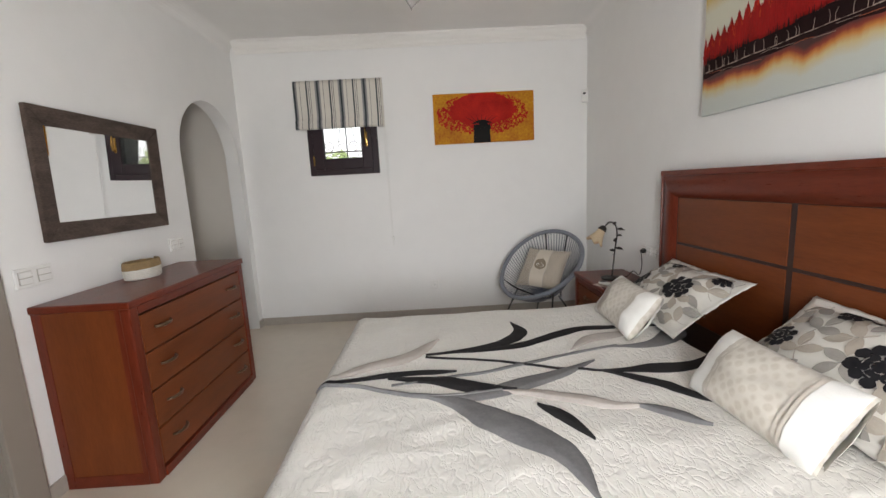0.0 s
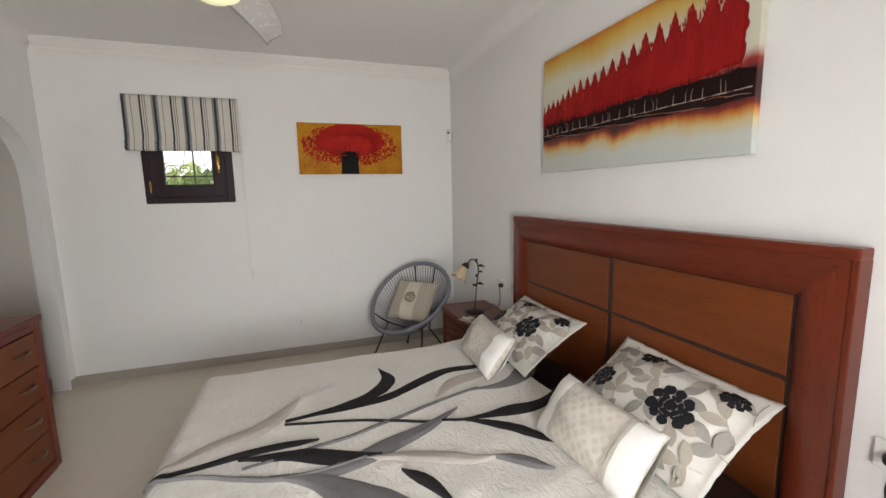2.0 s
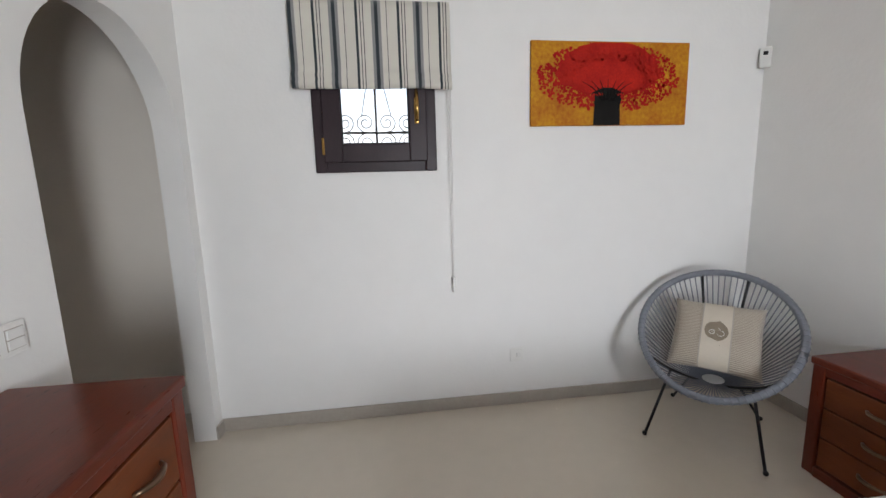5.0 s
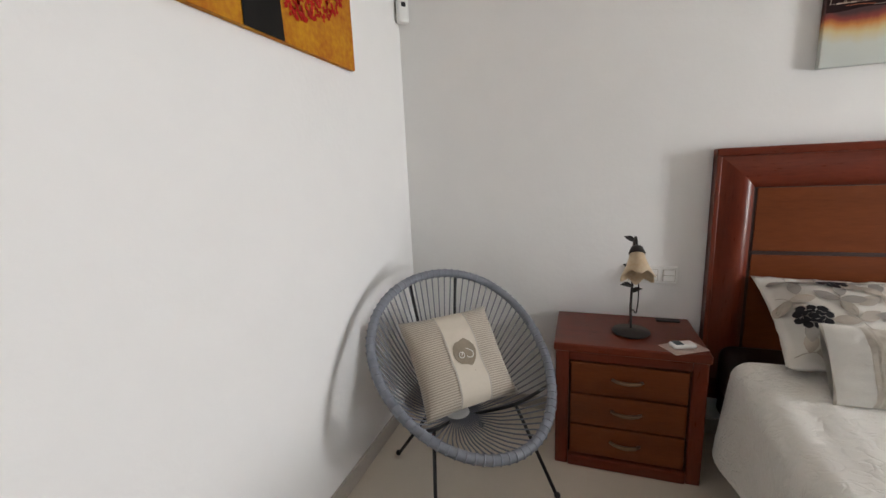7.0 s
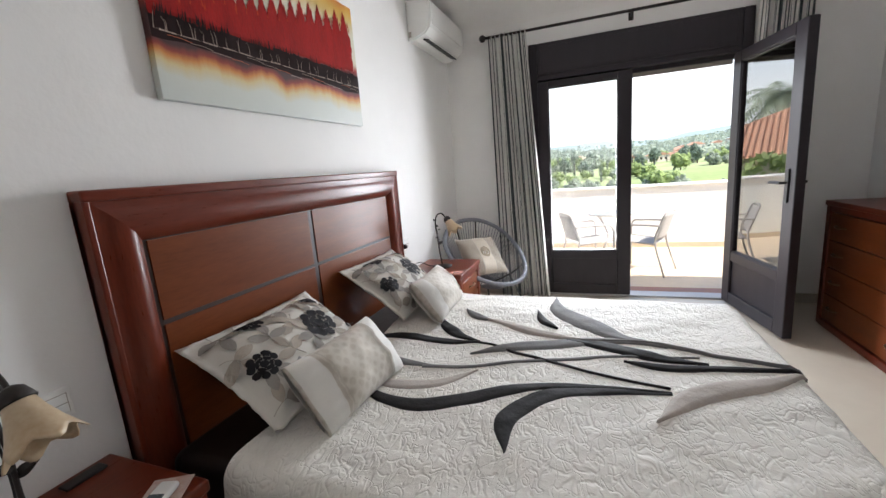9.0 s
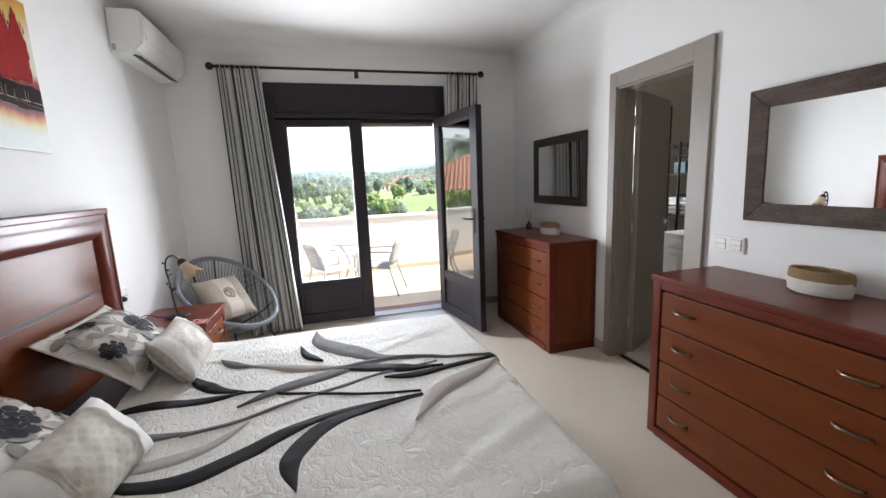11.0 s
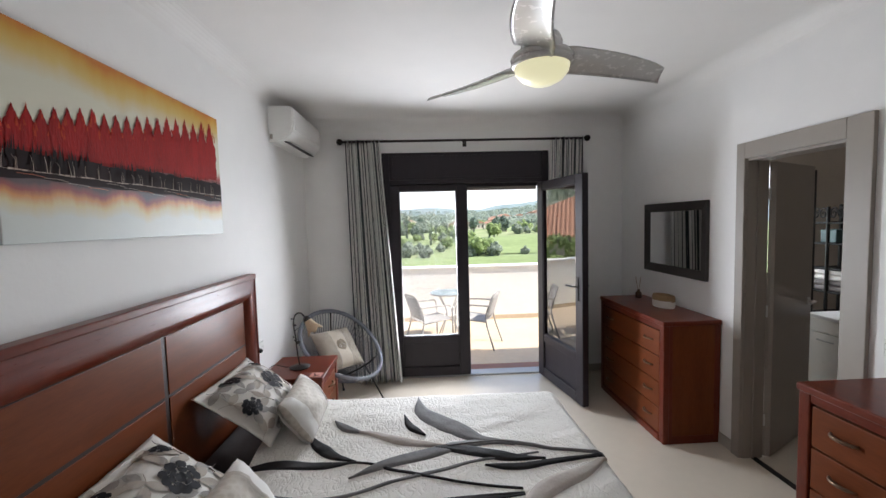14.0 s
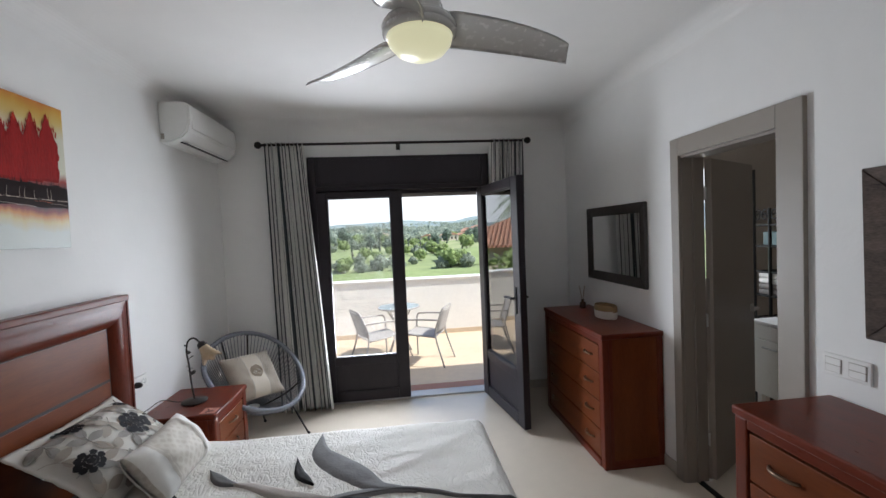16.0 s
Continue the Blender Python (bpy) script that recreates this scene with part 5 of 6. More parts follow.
def string_chair(m, label):
    """A round chair of cord on a tilted ring; it faces -y."""
    t = thing("string_chair", m, label, "chair", "string chairs")
    tilt = math.radians(37.4)
    a = Vector((0, math.cos(tilt), math.sin(tilt)))        # from the front up to the back
    n = Vector((0, -math.sin(tilt), math.cos(tilt)))
    c = Vector((0, 0, 0.598))

    def rim(ang, r=1.0):
        egg = 1.0 + 0.06 * math.cos(ang)
        return c + Vector((1, 0, 0)) * 0.367 * math.sin(ang) * r * (1 - 0.05 * math.cos(ang)) + a * (-0.41 * math.cos(ang) * r * egg)
    ring = [rim(2 * math.pi * k / 72) + n * (0.02 * math.cos(4 * math.pi * k / 72)) for k in range(72)]
    part("ring", tube(ring, 0.0185, 10, closed=True), CORD, t, "cord-wound ring", smooth=True)
    hub = c - n * 0.325 - a * 0.13
    strings = bmesh.new()
    count = 78
    for k in range(count):
        ang = 2 * math.pi * k / count
        p = rim(ang)
        e = hub + Vector((0.05 * math.sin(ang), -0.05 * math.cos(ang), 0))
        mid = p.lerp(e, 0.5) - n * 0.055
        along = (rim(ang + 0.02) - rim(ang - 0.02)).normalized()
        across = along.cross(n).normalized()
        o = p + n * (0.02 * math.cos(2 * ang))
        tube([o + (across * math.cos(w) + n * math.sin(w)) * 0.0185 for w in [2 * math.pi * j / 10 for j in range(10)]], 0.0036, 4, strings, closed=True)
        tube([p, p.lerp(mid, 0.5) - n * 0.012, mid, mid.lerp(e, 0.5) - n * 0.010, e], 0.0033, 5, strings)
    w = part("woven_cord", strings, CORD, t, "grey plastic cords", smooth=True)
    w["kind"] = "stuff"
    part("hub", lathe([(0.05, -0.012), (0.058, -0.006), (0.058, 0.004), (0.05, 0.010)], 24), WHITE_PL, t, "pale hub disc", m=Matrix.Translation(hub))
    # black steel under-frame
    for x in (-0.11, 0.11):
        top = rim(math.pi - math.asin(x / 0.375) if x > 0 else math.pi + math.asin(-x / 0.375))
        part("back_stay", tube(spline([top, top.lerp(hub, 0.45) - n * 0.075 + Vector((x * 0.2, 0, 0)), hub + Vector((x, 0.08, -0.01))], 12), 0.007, 8), BLACK, t, smooth=True)
    part("seat_rail", tube(spline([rim(-1.0) - n * 0.02, Vector((-0.185, -0.09, 0.345)), hub + Vector((0, -0.02, -0.018)), Vector((0.185, -0.09, 0.345)), rim(1.0) - n * 0.02], 20), 0.007, 8), BLACK, t, smooth=True)
    for sx in (-1, 1):
        for name, p, q in (("front_leg", Vector((sx * 0.185, -0.09, 0.345)), Vector((sx * 0.265, -0.262, 0))), ("back_leg", hub + Vector((sx * 0.10, 0.06, 0.0)), Vector((sx * 0.225, 0.28, 0)))):
            leg = part(name, tube([p, q + Vector((0, 0, 0.004))], 0.0075, 8), BLACK, t, smooth=True)
            bm = bmesh.new()
            bmesh.ops.create_uvsphere(bm, u_segments=10, v_segments=6, radius=0.013)
            part("rubber_foot", moved(bm, Matrix.Translation(q + Vector((0, 0, 0.012)))), BLACK, leg, smooth=True)
    return t


CH_N = pose(2.758, 4.394, F, 0, 0, -47)
string_chair(CH_N, "grey string lounge chair on black steel legs, in a corner")
square_cushion(CH_N @ pose(0.0, 0.055, 0.53) @ pose(0, 0, 0, -40, 0, 4) @ pose(0, 0, 0, 0, 1, 0), "scatter cushions")
CH_S = pose(2.918, 0.608, F, 0, 0, 231.3)
string_chair(CH_S, "grey string lounge chair before the striped curtain")
square_cushion(CH_S @ pose(0.0, 0.065, 0.525) @ pose(0, 0, 0, -40, 0, 4) @ pose(0, 0, 0, 0, 5, 0), "scatter cushions")


# ---- paintings ----
def ramp_material(name, axis_rows, distort, rough=0.45):
    """Paint laid on in bands up the canvas, with blurred, brushed edges."""
    m = material(name, (0.5, 0.5, 0.5), rough, vary=0.05, scale=5, bump=0.05, bump_scale=80)
    nt, b = nodes_of(m)
    tc = nt.nodes["Texture Coordinate"]
    sep = nt.nodes.new("ShaderNodeSeparateXYZ")
    nt.links.new(tc.outputs["Object"], sep.inputs[0])
    nz = nt.nodes.new("ShaderNodeTexNoise")
    nz.inputs["Scale"].default_value, nz.inputs["Detail"].default_value = 7, 6
    mp = nt.nodes.new("ShaderNodeMapping")
    mp.inputs["Scale"].default_value = (1.0, 1.0, 0.35)
    nt.links.new(tc.outputs["Object"], mp.inputs[0])
    nt.links.new(mp.outputs[0], nz.inputs["Vector"])
    ma = nt.nodes.new("ShaderNodeMath")
    ma.operation = "MULTIPLY_ADD"
    ma.inputs[1].default_value = distort
    nt.links.new(nz.outputs[0], ma.inputs[0])
    nt.links.new(sep.outputs["Z"], ma.inputs[2])
    lo, hi = axis_rows[0][0], axis_rows[-1][0]
    mr = nt.nodes.new("ShaderNodeMapRange")
    mr.inputs[1].default_value, mr.inputs[2].default_value = lo + distort / 2, hi + distort / 2
    nt.links.new(ma.outputs[0], mr.inputs[0])
    ramp = nt.nodes.new("ShaderNodeValToRGB")
    el = ramp.color_ramp.elements
    while len(el) < len(axis_rows):
        el.new(0.5)
    for e, (p, c) in zip(el, axis_rows):
        e.position, e.color = (p - lo) / (hi - lo), (*c, 1)
    nt.links.new(mr.outputs[0], ramp.inputs[0])
    nt.links.new(ramp.outputs[0], b.inputs["Base Color"])
    return m


PALE, GOLDC, AMBER = (0.60, 0.58, 0.46), (0.55, 0.30, 0.03), (0.50, 0.16, 0.012)
LAKE = ramp_material("lake_paint", ((-0.34, (0.50, 0.53, 0.50)), (-0.255, (0.53, 0.55, 0.50)), (-0.215, (0.56, 0.46, 0.24)), (-0.188, (0.52, 0.20, 0.035)), (-0.168, (0.22, 0.022, 0.012)), (-0.145, (0.045, 0.010, 0.010)), (-0.06, (0.045, 0.010, 0.010)), (-0.02, (0.30, 0.02, 0.012)),
                                    (0.02, PALE), (0.18, PALE), (0.25, (0.58, 0.42, 0.13)), (0.30, GOLDC), (0.335, AMBER)), 0.11)
TREE_RED = material("red_foliage_paint", (0.37, 0.012, 0.010), 0.65, vary=0.0, second=(0.20, 0.006, 0.006), scale=9, stretch=(1, 2, 0.5), bump=0.2, bump_scale=60, spec=0.15)
TREE_TIP = material("orange_foliage_paint", (0.55, 0.12, 0.03), 0.45, vary=0.3, scale=14)
BARK_PALE = material("pale_bark_paint", (0.42, 0.33, 0.27), 0.6, vary=0.2, scale=30, spec=0.2)
BANK = material("dark_bank_paint", (0.020, 0.008, 0.008), 0.6, vary=0.4, scale=14, spec=0.12)

pt = thing("painting", pose(E, 2.455, 1.953), "large canvas of red trees beside a pale lake", "painting", "canvas paintings")
part("canvas", box(-0.032, -0.638, -0.335, -0.003, 0.638, 0.335, 0.003), LAKE, pt)
rnd = random.Random(4)
TREE_DARK = material("deep_red_foliage_paint", (0.27, 0.010, 0.008), 0.65, vary=0.35, scale=12, stretch=(1, 3, 0.5), spec=0.12)
TREE_WARM = material("vermilion_foliage_paint", (0.46, 0.045, 0.012), 0.65, vary=0.35, scale=12, stretch=(1, 3, 0.5), spec=0.15)


def treetop(y):
    return 0.190 - 0.190 * y


def brushed_tree(y, half, bot, top, x, mat, ragged):
    """One red poplar: full below, drawn out to a ragged point."""
    bm = bmesh.new()
    L, Rr = [], []
    for j in range(23):
        s = j / 22
        ww = half * (0.80 + 0.20 * math.sin(math.pi * min(1, s * 1.3))) * (1 - max(0.0, (s - 0.55) / 0.45) ** 1.25)
        L.append(bm.verts.new((x, y - ww * (1 + ragged * rnd.uniform(-1, 1)) - 0.0004, bot + (top - bot) * s)))
        Rr.append(bm.verts.new((x, y + ww * (1 + ragged * rnd.uniform(-1, 1)) + 0.0004, bot + (top - bot) * s)))
    for j in range(22):
        bm.faces.new((L[j], L[j + 1], Rr[j + 1], Rr[j]))
    return part("painted_tree", bm, mat, pt)


y, k = 0.622, 0
while y > -0.63:
    gap = 0.044 + 0.044 * (0.62 - y) / 1.24
    top, bot = treetop(y) + rnd.uniform(-0.010, 0.010), -0.062 + 0.030 * (0.62 - y) / 1.24 + rnd.uniform(-0.008, 0.008)
    half = min(gap * 0.66, 0.636 - abs(y))
    if half > 0.012:
        x = -0.0334 - 0.0004 * (k % 2)
        brushed_tree(y, half, bot, top, x, TREE_DARK, 0.10)
        brushed_tree(y + 0.003, half * 0.84, bot + 0.012, top - 0.012, x - 0.0010, TREE_RED, 0.16)
        for f in range(13):      # flames of paint round the tip
            a = rnd.uniform(-1, 1)
            z = top - 0.018 - 0.075 * abs(a) - rnd.uniform(0, 0.02)
            u, h = y + a * half * 0.85, rnd.uniform(0.016, 0.036)
            bm = bmesh.new()
            bm.faces.new([bm.verts.new((x - 0.0014 - 0.00005 * f, u + du, z + dz)) for du, dz in ((-0.004, 0), (0.004, 0), (0.0025 + 0.004 * a, h * 0.6), (0.005 * a, h))])
            part("painted_flame", bm, (TREE_WARM, TREE_RED, TREE_DARK, TREE_RED)[f % 4] if k > 8 else (TREE_WARM, TREE_RED, TREE_RED)[f % 3], pt)
        for f in range(1 + k % 2):
            u = y + rnd.uniform(-0.4, 0.4) * half
            bm = tube([(-0.0362, u, -0.112), (-0.0362, u + rnd.uniform(-0.004, 0.004), -0.085), (-0.0362, u + rnd.uniform(-0.010, 0.010), -0.066 + rnd.uniform(-0.01, 0.01))], [0.0011, 0.0008, 0.0004], 4)
            part("painted_trunk", bm, BARK_PALE, pt)
    y -= gap
    k += 1
bm = bmesh.new()
U, V = [], []
for j in range(41):
    y = 0.636 - 1.272 * j / 40
    base = -0.112 - 0.004 * j / 40
    U.append(bm.verts.new((-0.0330, y, base + 0.072 + 0.014 * noise.noise((y * 20, 0, 0)))))
    V.append(bm.verts.new((-0.0330, y, base - 0.024 - 0.012 * max(0, -y) + 0.010 * noise.noise((y * 9, 3, 0)))))
for j in range(40):
    bm.faces.new((U[j], U[j + 1], V[j + 1], V[j]))
part("painted_bank", bm, BANK, pt)
bm = bmesh.new()
for j in range(60):
    y = 0.63 - 1.26 * j / 60
    h = 0.0015 + 0.002 * rnd.random() if j % 4 else 0.0006
    z = -0.112 + 0.004 * noise.noise((y * 8, 1, 0))
    bm.faces.new([bm.verts.new((-0.0365, u, v)) for u, v in ((y, z - h), (y - 0.019, z - h * 0.7), (y - 0.021, z + h * 0.6), (y - 0.002, z + h))])
ob = part("painted_shore", bm, BARK_PALE, pt)
ob["kind"] = "stuff"
# dark strokes between the trunks
bm = bmesh.new()
for k in range(200):
    y, z = rnd.uniform(-0.625, 0.625), -0.085 + 0.03 * rnd.random()
    a, b, t = rnd.uniform(0.002, 0.004), rnd.uniform(0.015, 0.055), rnd.uniform(-0.15, 0.15)
    q = [(0, b), (a, 0.25 * b), (0.5 * a, -b), (-0.6 * a, -0.8 * b), (-a, 0.2 * b)]
    bm.faces.new([bm.verts.new((-0.0358 - 0.0001 * (k % 4), y + u * math.cos(t) - v * math.sin(t), z + u * math.sin(t) + v * math.cos(t))) for u, v in q])
ob = part("painted_shade", bm, BANK, pt)
ob["kind"] = "stuff"
for j in range(14):
    y = 0.58 - 1.2 * j / 14
    z = -0.122 - 0.022 * (j % 4) / 3
    part("painted_ripple", tube([(-0.0345, y, z), (-0.0345, y - 0.05, z - 0.003 * rnd.uniform(-1, 1)), (-0.0345, y - 0.09, z - 0.004)], 0.0009, 4), BARK_PALE if j % 3 else TREE_TIP, pt)

OCHRE = material("ochre_paint", (0.60, 0.31, 0.014), 0.6, vary=0.0, second=(0.32, 0.065, 0.008), scale=5, bump=0.2, bump_scale=50, spec=0.15)
CROWN = material("scarlet_paint", (0.52, 0.018, 0.007), 0.6, vary=0.0, second=(0.27, 0.006, 0.004), scale=11, bump=0.25, bump_scale=60, spec=0.15)
TRUNK = material("black_trunk_paint", (0.010, 0.009, 0.008), 0.6, vary=0.3, scale=20, spec=0.12)
p2 = thing("painting", pose(2.353, N, 1.938), "canvas of a scarlet tree on an ochre ground", "painting", "canvas paintings")
part("canvas", box(-0.485, -0.024, -0.233, 0.485, -0.002, 0.233, 0.003), OCHRE, p2)
bm = bmesh.new()
tr = [(-0.085, -0.233), (-0.080, -0.12), (-0.10, -0.05), (-0.03, -0.02), (0.03, -0.02), (0.10, -0.05), (0.078, -0.12), (0.082, -0.233)]
bm.faces.new([bm.verts.new((x - 0.022, -0.0265, z)) for x, z in tr])
part("painted_trunk", bm, TRUNK, p2)
bm = bmesh.new()
rows = [bm.verts.new((-0.015 + 0.32 * math.cos(2 * math.pi * k / 60) * (1 + 0.12 * noise.noise((k * 0.9, 0, 0))), -0.0255, 0.055 + min(0.172, 0.180 * math.sin(2 * math.pi * k / 60) * (1 + 0.14 * noise.noise((k * 0.9, 5, 0)))) * (0.62 if math.sin(2 * math.pi * k / 60) < 0 else 1.0))) for k in range(60)]
bm.faces.new(rows)
part("painted_crown", bm, CROWN, p2)
leafs = bmesh.new()
for k in range(1700):
    a = rnd.uniform(0, 2 * math.pi)
    r = 0.60 + 0.62 * rnd.random() ** 1.3
    x, z = -0.015 + 0.36 * r * math.cos(a), 0.03 + 0.165 * r * math.sin(a) * (0.92 if math.sin(a) < 0 else 1.0)
    if abs(x) > 0.47 or z > 0.222 or z < -0.20 or (abs(x + 0.022) < 0.085 and z < -0.06):
        continue
    s, th = rnd.uniform(0.006, 0.013), rnd.uniform(0, 6)
    q = [(s, 0), (0.2 * s, 0.7 * s), (-0.8 * s, 0.5 * s), (-0.5 * s, 0), (-0.8 * s, -0.5 * s), (0.2 * s, -0.7 * s)]
    leafs.faces.new([leafs.verts.new((x + u * math.cos(th) - v * math.sin(th), -0.0272 - 0.0001 * (k % 5), z + u * math.sin(th) + v * math.cos(th))) for u, v in q])
ob = part("painted_foliage", leafs, CROWN, p2)
ob["kind"] = "stuff"
for k in range(7):
    part("painted_branch", tube(spline([(-0.022 + (k - 3) * 0.012, -0.0275, -0.09), (-0.022 + (k - 3) * 0.028, -0.0275, -0.03), (-0.022 + (k - 3) * 0.052, -0.0275, 0.03 - 0.006 * abs(k - 3))], 8), [0.005 - 0.0005 * j for j in range(9)], 5), TRUNK, p2)

# ---- bathroom things ----
LACQ = material("white_lacquer", (0.84, 0.82, 0.76), 0.3, vary=0.03)
vb = thing("bathroom_cabinet", pose(-1.27, 1.26, F), "white lacquered cabinet with a pale top in the bathroom", "cabinet")
part("body", box(0, 0, 0.34, 0.38, 0.50, 0.86, 0.003), LACQ, vb)
part("top", box(-0.005, -0.01, 0.86, 0.40, 0.51, 0.885, 0.004), WHITE_PL, vb, "pale grey top")
part("drawer", box(0.38, 0.005, 0.76, 0.396, 0.495, 0.857, 0.003), LACQ, vb)
d = part("door", box(0.38, 0.005, 0.345, 0.396, 0.495, 0.752, 0.003), LACQ, vb)
part("handle", tube([(0.398, 0.10, 0.70), (0.415, 0.105, 0.70), (0.415, 0.215, 0.70), (0.398, 0.22, 0.70)], 0.005, 8), SILVER, d, "satin metal bar handle")
for x in (0.03, 0.35):
    for y in (0.03, 0.47):
        part("leg", box(x - 0.018, y - 0.018, 0, x + 0.018, y + 0.018, 0.34, 0.003), LACQ, vb)
BLACKIRON = material("black_painted_iron", (0.010, 0.009, 0.008), 0.6, vary=0.2, spec=0.15)
sh = thing("iron_shelf", pose(-1.62, 0.80, F), "black wrought iron shelf with scrolled top", "shelf")
for x, y, z in ((0, 0, 1.74), (0.28, 0, 1.74), (0, 0.31, 1.74), (0.28, 0.31, 1.76), (0.28, 0.155, 1.72)):
    part("post", tube([(x, y, 0), (x, y, z)], 0.013, 8), BLACKIRON, sh)
for z in (0.35, 0.78, 0.98, 1.18, 1.40, 1.58):
    bm = tube([(0, 0, z), (0.28, 0, z), (0.28, 0.31, z), (0, 0.31, z)], 0.009, 6, closed=True)
    for k in range(1, 6):
        tube([(0, 0.31 * k / 6, z), (0.28, 0.31 * k / 6, z)], 0.004, 5, bm)
    part("shelf_rack", bm, BLACKIRON, sh)
for y in (0.045, 0.11, 0.20, 0.265):
    part("scroll", tube([(0.28, y + (0.036 - 0.028 * k / 24) * math.cos(k / 24 * 3 * math.pi), 1.66 + (0.055 - 0.045 * k / 24) * math.sin(k / 24 * 3 * math.pi)) for k in range(25)], 0.006, 5), BLACKIRON, sh)
TOWEL = material("white_terry", (0.66, 0.64, 0.60), 0.95, vary=0.08, scale=10, bump=0.5, bump_scale=150)
TOWEL2 = material("grey_terry", (0.20, 0.18, 0.17), 0.95, vary=0.1, scale=10, bump=0.5, bump_scale=150)
for k, (z, mt) in enumerate(((0.988, TOWEL2), (1.035, TOWEL2), (1.082, TOWEL), (1.125, TOWEL))):
    solo("folded_towel", box(-1.60, 0.825, F + z, -1.35, 1.085, F + z + 0.045, 0.018, seg=3), mt, "folded towel stacked on the iron shelf", "towel", "folded towels", smooth=True)
solo("storage_box", box(-1.58, 0.83, F + 1.408, -1.40, 0.97, F + 1.52, 0.006), material("teal_card", (0.05, 0.10, 0.10), 0.6), "dark teal box on the iron shelf", "box")
wall_plate(pose(-2.9, 1.30, 1.30), 0.17, 0.085, 2, "socket", "white double socket on the bathroom wall")
solo("shower_rail", tube([(-0.93, 1.235, F), (-0.93, 1.235, 1.98)], 0.011, 8), BLACK, "slim black upright post by the bathroom door", "post")
solo("shower_tray", box(-2.88, 2.15, F, -0.95, 2.93, F + 0.06, 0.01), WHITE_PL, "white shower tray on the bathroom floor", "shower tray")

# ---- terrace ----
TZ = -0.20
setting("terrace_floor", box(-2.2, -3.45, TZ - 0.2, 5.4, -0.25, TZ), TERRA, "orange terracotta terrace floor", "floor")
bm = box(-2.2, -3.45, TZ, 5.4, -3.25, 0.79)
setting("parapet_south", bm, RENDER, "white rendered terrace parapet", "parapet")
setting("parapet_coping", box(-2.22, -3.48, 0.79, 5.42, -3.22, 0.822, 0.008), RENDER, "white coping on the parapet", "coping")
setting("parapet_east", box(5.2, -3.25, TZ, 5.4, -0.25, 0.80), RENDER, "white rendered parapet at the terrace end", "parapet")
setting("parapet_west", box(-2.2, -3.25, TZ, -2.0, -0.25, 0.80), RENDER, "white rendered parapet at the terrace end", "parapet")
for x0, y0, x1, y1 in ((-2.0, -3.25, 5.2, -3.238), (5.188, -3.238, 5.2, -0.25), (-2.0, -3.238, -1.988, -0.25)):
    setting("terrace_skirting", box(x0, y0, TZ, x1, y1, TZ + 0.08), TERRA, "terracotta skirting tiles", "skirting")
setting("door_step", box(DOOR_X0 - 0.05, -0.36, TZ, DOOR_X1 + 0.05, -0.14, F - 0.004, 0.004), material("red_clay_step", (0.30, 0.12, 0.07), 0.5, vary=0.15, scale=4), "red clay door step", "step")
bm = box(3.615, -0.25, TZ - 0.2, 5.4, -0.05, 2.9)
box(-3.2, -0.25, TZ - 0.2, -0.12, -0.05, F, bm=bm)
setting("wall_outside", bm, RENDER, "white rendered house wall beside the terrace", "wall")
# unseen roof slab; its overhang is added to shade the near terrace
setting("roof", box(-3.6, -0.65, 2.925, 5.6, 5.7, 3.06), RENDER, "unseen flat roof with eaves added to shade the terrace", "roof")
setting("house_base", box(-3.2, -3.44, -9.5, 5.38, 5.4, TZ - 0.21), RENDER, "white rendered lower storey", "wall")

WEAVE = material("grey_sling_mesh", (0.36, 0.335, 0.31), 0.7, vary=0.1, scale=60, bump=0.3, bump_scale=400)
ALU = material("taupe_tube", (0.34, 0.315, 0.29), 0.4, metal=0.1, vary=0.1)


